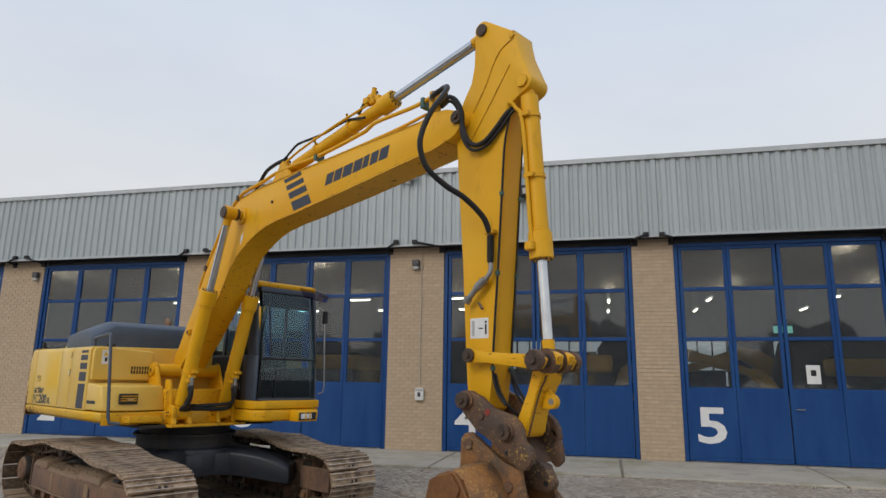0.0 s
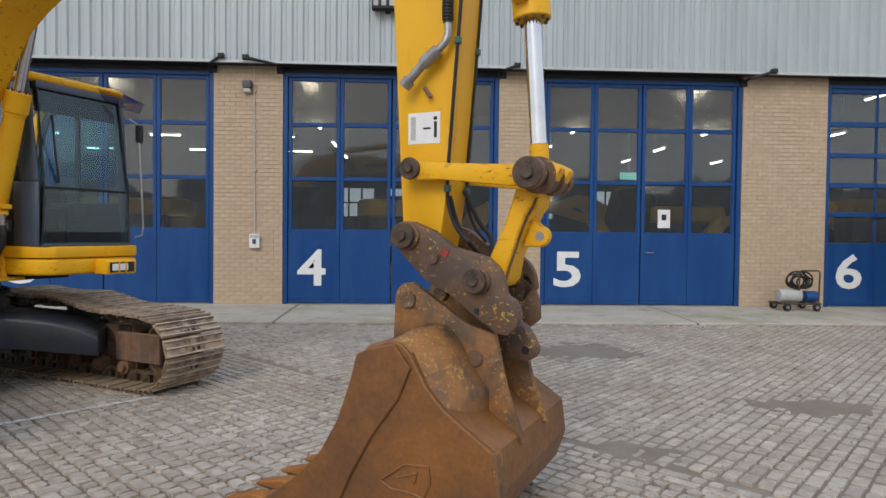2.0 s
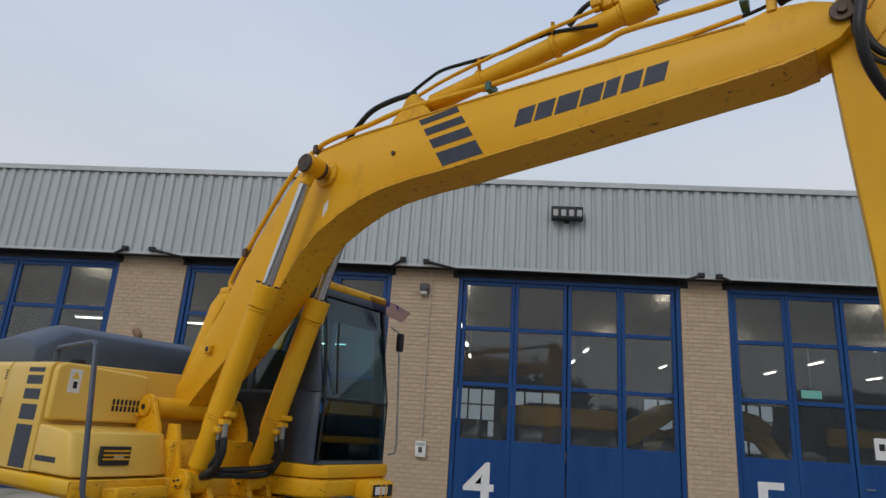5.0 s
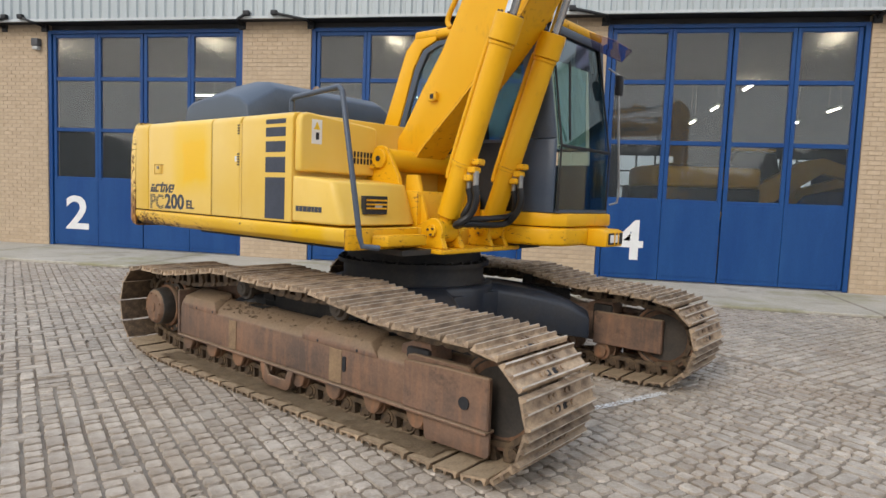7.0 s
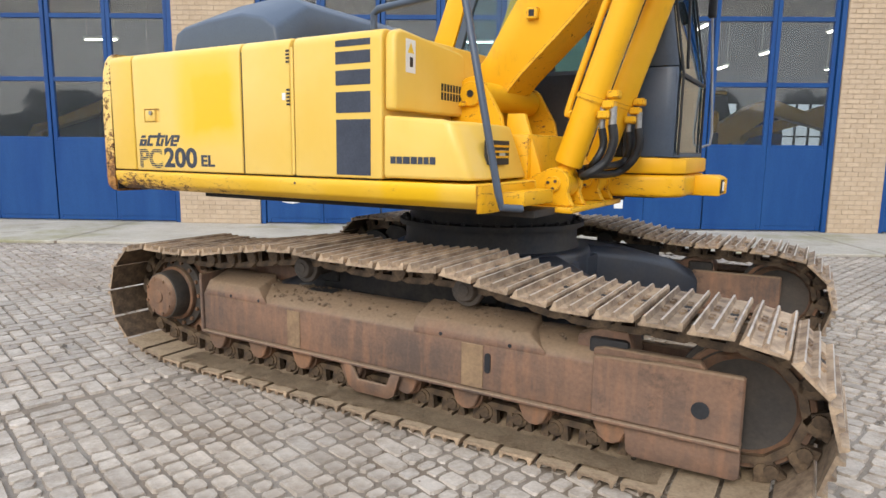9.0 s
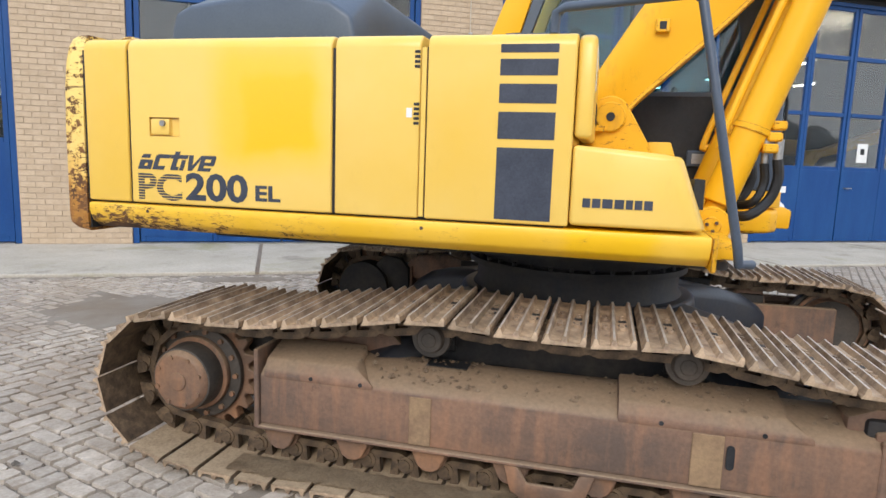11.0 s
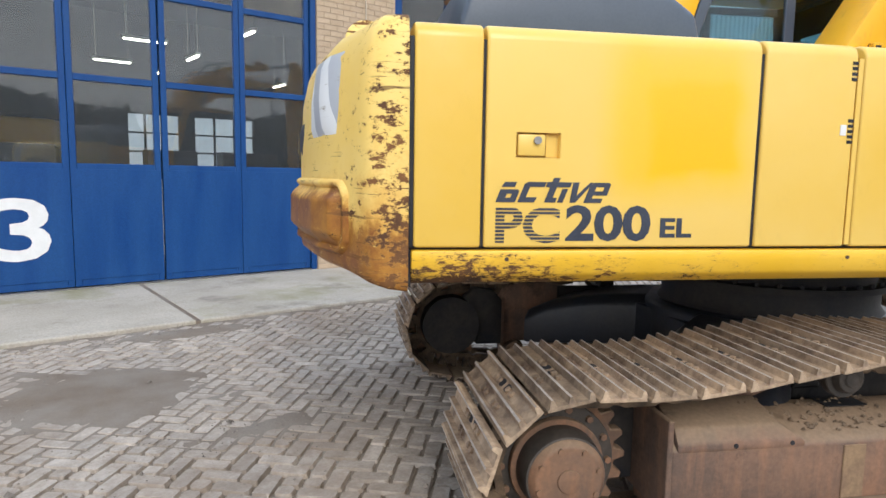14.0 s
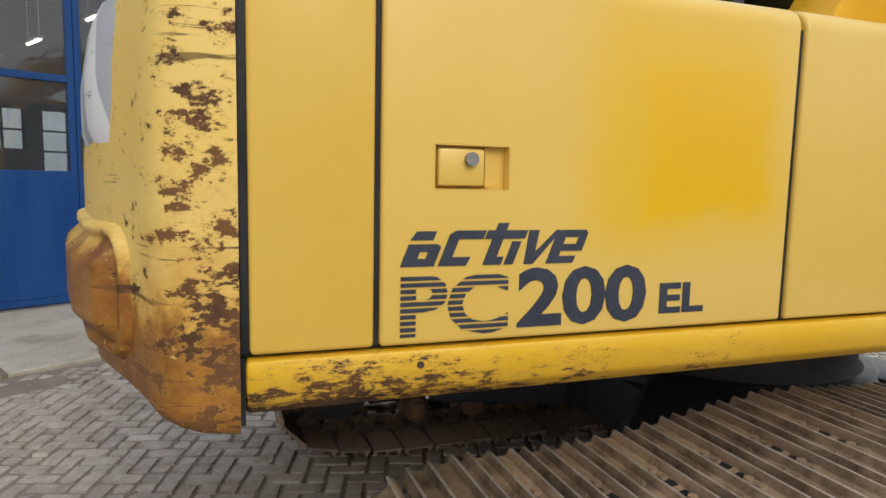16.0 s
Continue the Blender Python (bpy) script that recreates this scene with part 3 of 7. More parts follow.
def clods(spots):
    """Rough little lumps, six-cornered, at (x, y, z, size, seed), as one mesh."""
    verts, faces = [], []
    for x, y, z, r, q in spots:
        g = random.Random(q)
        i = len(verts)
        for a, b, c in ((1, 0, 0), (0, 1, 0), (-1, 0, 0), (0, -1, 0), (0, 0, 1), (0, 0, -0.6)):
            verts.append((x + a * r * g.uniform(0.6, 1.3), y + b * r * g.uniform(0.6, 1.3), z + c * r * g.uniform(0.45, 0.9)))
        faces += [(i, i + 1, i + 4), (i + 1, i + 2, i + 4), (i + 2, i + 3, i + 4), (i + 3, i, i + 4), (i + 1, i, i + 5), (i + 2, i + 1, i + 5), (i + 3, i + 2, i + 5), (i, i + 3, i + 5)]
    me = bpy.data.meshes.new("clods")
    me.from_pydata(verts, [], faces)
    return me
# ---- the yard ----
BASE = 0.06          # level of the concrete apron at the doors
WALL_Y = 14.76

bm = bmesh.new()
bmesh.ops.create_grid(bm, x_segments=60, y_segments=60, size=400)
bmesh.ops.translate(bm, verts=bm.verts, vec=(0, 0, -0.03))
ground = mesh_ob("ground", bm, "joint", 0)
tagged(ground, "sandy grey-brown yard ground between the pavers", "ground", kind="structure")

bm, fill = bmesh.new(), bmesh.new()
x = -30.0
while x < 24:
    w = 4.2 if int(x) % 2 else 3.6
    y0 = 12.45
    vs = box(bm, x + 0.022, x + w - 0.022, y0, WALL_Y + 0.35, -0.2, 0.03)
    vs += box(fill, x - 0.024, x + 0.024, y0 + 0.01, WALL_Y + 0.05, -0.2, 0.022)
    for v in vs:
        if v.co.y > 13 and v.co.z > 0:
            v.co.z = BASE - (0.03 - v.co.z)
    x += w
apron = mesh_ob("pavement", soft(bm, 0.012, 1), "concrete")
tagged(apron, "stained concrete apron slabs in front of the workshop doors", "apron", kind="structure")
part("joint_filler", fill, "silt", apron, "dark gritty filler in the slab joints")

# ---- the workshop ----
HEAD, EAVES, ROOF = 4.71, 4.85, 6.74
DOORS = [("door_1", -21.0, -16.6), ("door_2", -15.15, -10.545), ("door_3", -9.07, -4.70), ("door_4", -3.33, 1.03), ("door_5", 1.92, 6.12), ("door_6", 7.93, 12.25), ("door_7", 14.1, 18.3)]


def folding_door(name, x0, x1, number, wicket=False, low_sections=False):
    """A blue steel workshop door of four leaves with three rows of panes over a plain panel."""
    d = thing(name, "blue sectional workshop door with five glazed rows" if low_sections else "blue steel folding workshop door with glazed upper rows", "door", pose(0, 0, 0), "workshop doors", "structure")
    f0, f1 = WALL_Y + 0.06, WALL_Y + 0.13
    t = 0.10 if low_sections else 0.08       # rails
    w = 0.014 if low_sections else 0.072     # stiles
    rails = [BASE + 0.02, 1.54, 2.60, 3.69, HEAD - 0.07]
    if low_sections:
        rails = [BASE + 0.02, 1.35, 2.0, 2.62, 3.25, 3.9, HEAD - 0.07]
    n = 4
    bm = bmesh.new()
    box(bm, x0 + 0.004, x0 + 0.09, f0 - 0.035, f1, BASE, HEAD)
    box(bm, x1 - 0.09, x1 - 0.004, f0 - 0.035, f1, BASE, HEAD)
    box(bm, x0 + 0.091, x1 - 0.091, f0 - 0.035, f1, HEAD - 0.075, HEAD)
    part("door_frame", soft(bm, 0.006, 1), "blue", d)
    a, b = x0 + 0.1, x1 - 0.1
    step = (b - a) / n
    for i in range(n):
        l0, l1 = a + i * step + (0.012 if i == 2 else 0.003), a + (i + 1) * step - (0.012 if i == 1 else 0.003)
        bm = bmesh.new()
        box(bm, l0, l0 + w, f0, f1, rails[0], rails[-1])
        box(bm, l1 - w, l1, f0, f1, rails[0], rails[-1])
        for k, z in enumerate(rails):
            lo, hi = (z, z + 0.10) if k == 0 else (z - t, z) if k == len(rails) - 1 else (z - t / 2, z + t / 2)
            box(bm, l0 + w, l1 - w, f0 + 0.004 - (0.012 if low_sections else 0), f1 - 0.004, lo, hi)
        leaf = part("leaf", soft(bm, 0.006, 1), "blue", d)
        bm = boxed(l0 + 0.001, l1 - 0.001, f0 - 0.004, f1 - 0.02, rails[0] + 0.085, rails[1] - t / 2 + 0.012, 0.003, 1)
        part("panel", bm, "blue", leaf)
        for k in range(1, len(rails) - 1):
            bm = boxed(l0 + w, l1 - w, f0 + 0.03, f0 + 0.036, rails[k] + t / 2, rails[k + 1] - (t / 2 if k < len(rails) - 2 else t))
            g = part("pane", bm, "glass_rib" if (k == len(rails) - 2 and not low_sections) else "glass", leaf, smooth=0)
            g.visible_shadow = False
    if number:
        nx = x0 + {"2": 0.40, "3": 0.345}.get(number, 0.29)
        m = Matrix.Translation((nx, f0 - 0.006, 0.43)) @ pose(0, 0, 0, 90)
        bm = lettering(number, 0.74, m, 0.004, bold=0.018)
        span = max(v.co.x for v in bm.verts) - nx
        for v in bm.verts:
            v.co.x = nx + (v.co.x - nx) * 0.57 / span
        part("number", bm, "white", d, "white painted bay number")
    if wicket:
        bm = rods(((a + 2 * step + 0.11, f0 - 0.06, 1.16), (a + 2 * step + 0.26, f0 - 0.06, 1.16), 0.012), ((a + 2 * step + 0.12, f0 - 0.06, 1.16), (a + 2 * step + 0.12, f0, 1.16), 0.012), seg=10)
        part("handle", bm, "steel", d, "steel lever handle")
        cx = a + 2 * step + 0.50
        part("notice", boxed(cx - 0.13, cx + 0.13, f0 + 0.02, f0 + 0.026, 1.68, 2.06), "white", d, "white paper notice behind the pane")
        part("notice_print", boxed(cx - 0.05, cx + 0.05, f0 + 0.016, f0 + 0.019, 1.84, 1.96), "black", d)
        bm = bmesh.new()
        box(bm, a + 2 * step + 0.09, b - step - 0.06, f0 - 0.012, f0 - 0.002, 2.58, 2.64)
        part("wicket_head", bm, "blue", d)
    part("threshold", boxed(x0 + 0.1, x1 - 0.1, f0 - 0.05, f1 + 0.05, BASE - 0.02, BASE + 0.012), "steel", d)
    return d


NUMBERS = {"door_2": "2", "door_3": "3", "door_4": "4", "door_5": "5", "door_6": "6"}
for name, x0, x1 in DOORS:
    folding_door(name, x0, x1, NUMBERS.get(name, ""), name == "door_5", name in ("door_6", "door_7"))

# piers between the doors: a mortar core, faced with bricks further down
PIERS = []
edges = [-26.0] + [v for _, a, b in DOORS for v in (a, b)] + [24.0]
wall = thing("wall_front", "buff brick workshop wall between blue doors", "wall", pose(0, 0, 0), kind="structure")
for i in range(0, len(edges), 2):
    x0, x1 = edges[i], edges[i + 1]
    PIERS.append((x0, x1))
    part("core", boxed(x0, x1, WALL_Y + 0.005, WALL_Y + 0.34, BASE - 0.1, HEAD + 0.25), "mortar", wall)
# dark grey here paints the shadow that lies under the eaves
part("lintel", boxed(-26, 24, WALL_Y + 0.14, WALL_Y + 0.34, HEAD + 0.001, EAVES + 0.3), "grey_dark", wall)

# profiled sheet fascia
bm = bmesh.new()
PITCH, DEEP, FY = 0.215, 0.038, WALL_Y - 0.26
x, prof = -26.0, []
while x < 24.0:
    prof += [(x, FY), (x + 0.095, FY), (x + 0.125, FY + DEEP), (x + 0.185, FY + DEEP)]
    x += PITCH
lo = [bm.verts.new((a, b, EAVES)) for a, b in prof]
hi = [bm.verts.new((a, b, ROOF - 0.05)) for a, b in prof]
for i in range(len(prof) - 1):
    bm.faces.new((lo[i], lo[i + 1], hi[i + 1], hi[i]))
fascia = thing("fascia", "pale grey profiled steel fascia above the doors", "fascia", pose(0, 0, 0), kind="structure")
part("profiled_sheet", bm, "sheet", fascia, smooth=0)
part("backing", boxed(-26, 24, FY + DEEP + 0.01, WALL_Y + 0.3, EAVES + 0.32, ROOF - 0.06), "trim", fascia)
bm = bmesh.new()
box(bm, -26, 24, FY - 0.03, FY + 0.20, ROOF - 0.055, ROOF)
box(bm, -26, 24, FY - 0.034, FY - 0.029, ROOF - 0.11, ROOF - 0.002)
part("coping", bm, "trim", fascia)
part("drip_flashing", slab([(FY - 0.02, EAVES - 0.03), (FY + 0.04, EAVES - 0.03), (FY + 0.04, EAVES - 0.015), (FY - 0.012, EAVES - 0.01), (FY - 0.012, EAVES + 0.02), (FY - 0.02, EAVES + 0.02)], -26, 24, "x"), "trim", fascia)
# black underside adds to the painted shadow band over the doors
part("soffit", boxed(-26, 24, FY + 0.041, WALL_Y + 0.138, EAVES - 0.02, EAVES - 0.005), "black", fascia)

# the workshop behind the doors
IN_Y = WALL_Y + 15
bm = bmesh.new()
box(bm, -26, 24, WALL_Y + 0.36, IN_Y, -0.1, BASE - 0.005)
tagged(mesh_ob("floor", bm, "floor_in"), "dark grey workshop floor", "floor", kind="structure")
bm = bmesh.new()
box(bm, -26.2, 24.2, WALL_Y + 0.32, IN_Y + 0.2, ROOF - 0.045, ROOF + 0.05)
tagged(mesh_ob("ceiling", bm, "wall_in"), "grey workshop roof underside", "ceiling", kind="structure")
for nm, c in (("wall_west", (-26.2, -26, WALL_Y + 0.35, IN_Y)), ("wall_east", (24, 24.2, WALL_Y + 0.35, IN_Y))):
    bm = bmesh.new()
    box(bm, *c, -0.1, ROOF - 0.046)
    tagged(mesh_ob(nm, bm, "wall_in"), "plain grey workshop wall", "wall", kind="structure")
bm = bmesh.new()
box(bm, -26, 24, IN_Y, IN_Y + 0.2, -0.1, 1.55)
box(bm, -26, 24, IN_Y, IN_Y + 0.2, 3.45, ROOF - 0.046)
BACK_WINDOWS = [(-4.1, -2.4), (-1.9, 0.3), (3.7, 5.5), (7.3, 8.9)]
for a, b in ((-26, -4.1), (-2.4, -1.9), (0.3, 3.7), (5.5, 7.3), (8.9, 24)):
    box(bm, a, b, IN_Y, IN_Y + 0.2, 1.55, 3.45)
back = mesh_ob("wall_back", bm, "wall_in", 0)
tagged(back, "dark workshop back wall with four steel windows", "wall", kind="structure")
for k, (a, b) in enumerate(BACK_WINDOWS):
    bm = bmesh.new()
    for q in range(4):
        x = a + (b - a) * q / 3
        box(bm, x - 0.035, x + 0.035, IN_Y + 0.05, IN_Y + 0.12, 1.55, 3.45)
    for z in (2.18, 2.82):
        box(bm, a, b, IN_Y + 0.06, IN_Y + 0.11, z - 0.03, z + 0.03)
    win = tagged(mesh_ob("window_%d" % (k + 1), bm, "grey_dark", 0), "steel-framed window in the back wall", "window", kind="structure")
    part("pane", boxed(a, b, IN_Y + 0.13, IN_Y + 0.136, 1.55, 3.45), "glass_back", win, smooth=0).visible_shadow = False
# ---- the excavator: x ahead, y to its left, z up from the ground under its slew ring ----
HOME = pose(-5.184, 7.877, 0, 0, 0, -28.7)
ex = thing("excavator", "used yellow crawler excavator with rusty tracks parked on pavers", "excavator", HOME)

BN, BF = -0.25, 0.07         # near and far faces of the boom
BC = (BN + BF) / 2
AN, AF = -0.17, 0.08         # faces of the arm


def pins(name, u, z, v0, v1, r, parent, mat="pin", bolt=True):
    """A pivot pin with a collar and a bolt at its near end."""
    bm = bmesh.new()
    rod(bm, (u, v0, z), (u, v1, z), r, seg=24)
    rod(bm, (u, v0 - 0.012, z), (u, v0 + 0.012, z), r * 1.35, seg=24)
    if bolt:
        rod(bm, (u, v0 - 0.03, z), (u, v0 - 0.012, z), r * 0.62, seg=6)
    return part(name, soft(bm, 0.003, 1, 50), mat, parent)


def lathe(prof, c, axis, seg=48):
    """One turned body: prof is (radius, place along the axis); c is the centre."""
    bm = bmesh.new()
    rings = []
    for r, h in prof:
        ring = []
        for k in range(seg):
            a = 2 * math.pi * k / seg
            p = (r * math.cos(a), h, r * math.sin(a)) if axis == "y" else (r * math.cos(a), r * math.sin(a), h)
            ring.append(bm.verts.new(Vector(c) + Vector(p)))
        rings.append(ring)
    for q, w in zip(rings, rings[1:]):
        for k in range(seg):
            bm.faces.new((q[k], q[(k + 1) % seg], w[(k + 1) % seg], w[k]))
    bm.faces.new(rings[0])
    bm.faces.new(rings[-1])
    bmesh.ops.recalc_face_normals(bm, faces=bm.faces)
    return bm


# -- tracks
SPK, IDL = (-1.775, 0.405), (1.80, 0.375)


def track_line():
    pts = [(-1.5, 0.035), (1.52, 0.035)]
    pts += arc(IDL[0], IDL[1], 0.335, -72, 95, 16)
    pts += [(1.4, 0.725), (1.113, 0.72), (0.738, 0.785), (0.45, 0.83), (0.10, 0.81), (-0.25, 0.82), (-0.55, 0.845), (-0.95, 0.79), (-1.3, 0.74)]
    pts += arc(SPK[0], SPK[1], 0.345, 75, 250, 16)
    return [Vector((a, 0, b)) for a, b in pts]


def resample(P, n):
    P = P + [P[0]]
    d = [0.0]
    for a, b in zip(P, P[1:]):
        d.append(d[-1] + (b - a).length)

    def at(s):
        s %= d[-1]
        j = max(k for k in range(len(d) - 1) if d[k] <= s)
        return P[j].lerp(P[j + 1], (s - d[j]) / (d[j + 1] - d[j]))

    step = d[-1] / n
    out = []
    for k in range(n):
        a, b = at((k - 0.5) * step), at((k + 0.5) * step)
        out.append(((a + b) / 2, (b - a).normalized()))
    return out, step


def shoe_mesh(inner):
    """A triple-grouser shoe: x along the track, y across, z outwards."""
    prof = [(-0.094, 0.0), (-0.094, 0.024), (-0.088, 0.034), (-0.080, 0.034), (-0.070, 0.010), (-0.022, 0.010), (-0.013, 0.032), (-0.003, 0.032), (0.007, 0.010),
            (0.050, 0.010), (0.059, 0.034), (0.068, 0.034), (0.077, 0.008), (0.084, 0.001), (0.084, -0.006), (0.0, -0.004)]
    bm = prism(bmesh.new(), prof, -0.35, 0.35)
    for v in bm.verts:
        if v.co.z > 0.02 and abs(v.co.y) > 0.3:
            v.co.y *= 0.99
    for sx in (-0.046, 0.030):
        for sy in (-0.105, -0.060, 0.060, 0.105):
            rod(bm, (sx, sy, 0.005), (sx, sy, 0.022), 0.014, seg=6)
    bm.normal_update()
    for f in bm.faces:
        if f.normal.z > 0.9 and f.calc_center_median().z > 0.03:
            f.material_index = 1
        elif f.normal.z < -0.9:
            f.material_index = 2
    me = bpy.data.meshes.new("track_shoe")
    bm.to_mesh(me)
    bm.free()
    me.materials.append(MAT["shoe"])
    me.materials.append(MAT["shoe_tip"])
    me.materials.append(MAT[inner])
    return me


def hole_mesh():
    """The dark mud-relief slot of a shoe."""
    bm = bmesh.new()
    prism(bm, [(-0.062, -0.02), (-0.034, -0.02), (-0.028, 0.0), (-0.034, 0.02), (-0.062, 0.02), (-0.066, 0.0)], 0.0098, 0.0118, "z")
    me = bpy.data.meshes.new("slot")
    bm.to_mesh(me)
    bm.free()
    me.materials.append(MAT["black"])
    return me


def link_mesh():
    """A pair of track chain links with their pin."""
    bm = bmesh.new()
    for y in (-0.085, 0.085):
        prism(bm, [(-0.098, -0.100), (-0.07, -0.115), (0.06, -0.115), (0.098, -0.100), (0.098, -0.082), (-0.098, -0.082)], y - 0.02, y + 0.02)
        for a, b in ((-0.066, -0.040), (0.024, 0.052)):
            prism(bm, [(a, -0.084), (b, -0.084), (b + 0.008, -0.006), (a - 0.008, -0.006)], y - 0.018, y + 0.018)
        rod(bm, (-0.098, y - 0.026, -0.062), (-0.098, y + 0.026, -0.062), 0.040, seg=12)
    rod(bm, (0.09, -0.12, -0.06), (0.09, 0.12, -0.06), 0.030, seg=10)
    me = bpy.data.meshes.new("chain_link")
    bm.to_mesh(me)
    bm.free()
    me.materials.append(MAT["chain"])
    return me


SHOE, SHOE_LOW, SHOE_REAR = shoe_mesh("shoe"), shoe_mesh("mud"), shoe_mesh("chain")
SLOT, LINK = hole_mesh(), link_mesh()


def crawler(side):
    cy = 1.195 * side
    line, step = resample(track_line(), 50)
    k = step / 0.196
    tr = new("crawler_track")
    tr.parent = ex
    tagged(tr, "worn steel crawler track with triple-grouser shoes")
    # dried mud lying on the outer ends of the lower shoes
    rg = random.Random(5 + side)
    grid = []
    bm = bmesh.new()
    for i in range(121):
        x = -1.48 + 0.025 * i
        grid.append([bm.verts.new((x + rg.uniform(-0.006, 0.006), cy + side * (0.135 + 0.036 * j + rg.uniform(-0.008, 0.008) - (0.014 if j == 5 else 0)), (0.0505 if 0 < j < 5 else 0.047) + rg.uniform(-0.0062, 0.0055))) for j in range(6)])
    for a, b in zip(grid, grid[1:]):
        for j in range(5):
            bm.faces.new((a[j], b[j], b[j + 1], a[j + 1]))
    bmesh.ops.solidify(bm, geom=bm.faces[:], thickness=0.006)
    bmesh.ops.recalc_face_normals(bm, faces=bm.faces)
    part("mud", bm, "mud", tr, "pale dried mud caked on the lower shoes", smooth=40)
    for p, t in line:
        up = Vector((0, 1, 0)).cross(t).normalized()
        m = Matrix((t, up.cross(t), up)).transposed().to_4x4()
        m.translation = p + Vector((0, cy, 0))
        m = m @ Matrix.Diagonal((k, 1, 1, 1))
        for nm, me in (("track_shoe", SHOE_LOW if p.z < 0.12 else SHOE_REAR if p.x < -1.6 else SHOE), ("chain_link", LINK)):
            s = new(nm, me)
            s.parent = tr
            s.matrix_basis = m
        for y in (-0.034, 0.034):
            s = new("slot", SLOT)
            s.parent = tr
            s.matrix_basis = m @ Matrix.Translation((0, y, 0))


for side in (-1, 1):
    crawler(side)


def track_frame(side):
    s = side
    o = 1.386 * s                      # outer face
    c = 1.195 * s

    def yy(a, b):
        return min(a, b), max(a, b)

    bm = prism(bmesh.new(), [(o, 0.24), (o, 0.475), (o - s * 0.03, 0.505), (o - s * 0.17, 0.565), (o - s * 0.25, 0.565), (o - s * 0.25, 0.24)], -1.36, 1.22, "x")
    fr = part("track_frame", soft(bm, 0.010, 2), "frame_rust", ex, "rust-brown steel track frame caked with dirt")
    # raised pads on the slope
    for a, b, h in ((-1.34, -0.80, 0.05), (0.25, 0.98, 0.045)):
        pts = [(o + s * 0.004, 0.465), (o + s * 0.004, 0.50), (o - s * 0.03, 0.505 + h), (o - s * 0.20, 0.585 + h * 0.6), (o - s * 0.20, 0.54), (o - s * 0.02, 0.465)]
        bm = prism(bmesh.new(), pts, a, b, "x")
        for v in bm.verts:
            if v.co.z > 0.5 and v.co.x > b - 0.01:
                v.co.x -= 0.10
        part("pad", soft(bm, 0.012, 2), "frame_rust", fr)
    bm = slab([(1.20, 0.24), (1.20, 0.515), (1.50, 0.528), (1.812, 0.526), (1.812, 0.24)], *yy(o - s * 0.030, o + s * 0.010), "y", 0.008, 1)
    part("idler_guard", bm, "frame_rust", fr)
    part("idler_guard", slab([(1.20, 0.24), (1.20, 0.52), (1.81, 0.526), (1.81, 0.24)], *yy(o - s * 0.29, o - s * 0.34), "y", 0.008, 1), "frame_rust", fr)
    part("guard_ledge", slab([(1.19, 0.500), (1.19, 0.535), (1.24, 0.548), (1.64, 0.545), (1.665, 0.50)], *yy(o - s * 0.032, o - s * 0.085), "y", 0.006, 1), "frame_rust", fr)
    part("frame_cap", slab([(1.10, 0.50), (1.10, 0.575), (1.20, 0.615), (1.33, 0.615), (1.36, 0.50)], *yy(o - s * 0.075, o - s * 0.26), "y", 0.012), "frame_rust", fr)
    part("idler_yoke", boxed(1.16, 1.34, *yy(o - s * 0.05, o - s * 0.285), 0.30, 0.58, 0.02), "chassis", fr)
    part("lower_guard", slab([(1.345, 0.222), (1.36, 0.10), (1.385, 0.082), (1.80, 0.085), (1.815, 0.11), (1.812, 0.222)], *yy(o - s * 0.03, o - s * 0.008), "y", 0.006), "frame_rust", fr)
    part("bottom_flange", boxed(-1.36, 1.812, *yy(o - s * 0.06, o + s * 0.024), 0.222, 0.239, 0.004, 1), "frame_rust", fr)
    rg = random.Random(31 + s)
    spots = []
    for _ in range(260):
        q = rg.random()
        x = rg.choice((rg.uniform(-1.3, 1.15), rg.gauss(-0.565, 0.14), rg.gauss(0.512, 0.16)))
        if -1.33 < x < 1.18:
            spots.append((x, o - s * (0.03 + 0.21 * q), 0.512 + 0.055 * min(1.0, q * 1.5) + (0.035 if x < -0.8 or x > 0.3 else 0.0), rg.uniform(0.004, 0.017), len(spots)))
    me = clods(spots)
    me.materials.append(MAT["dirt"])
    ob = new("loose_dirt", me)
    ob.parent = fr
    tagged(ob, "dry dirt clods lying on the track frame", kind="stuff")
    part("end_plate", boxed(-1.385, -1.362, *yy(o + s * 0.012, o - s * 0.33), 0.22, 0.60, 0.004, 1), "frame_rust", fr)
    for uu, w, h in ((0.60, 0.12, 0.22), (-0.58, 0.10, 0.22)):
        part("patch_plate", boxed(uu - w / 2, uu + w / 2, *yy(o + s * 0.0005, o + s * 0.006), 0.245, 0.245 + h, 0.003, 1), "frame_tan", fr)
    part("slot", slab(arc(0.685, 0.415, 0.015, 0, 180, 6) + arc(0.685, 0.345, 0.015, 180, 360, 6), *yy(o + s * 0.008, o - s * 0.002)), "black", fr)
    part("hole", slab(arc(1.654, 0.362, 0.036, 0, 360, 14)[:-1], *yy(o + s * 0.017, o)), "black", fr)
    for uu in (-1.1, -0.86, 0.42, 0.80):
        part("bolt_hole", slab(arc(uu, 0.487, 0.010, 0, 360, 8)[:-1], *yy(o + s * 0.006, o)), "black", fr)
    part("inner_plate", boxed(-0.95, 0.95, *yy(o - s * 0.32, o - s * 0.335), 0.24, 0.68), "chassis", fr)
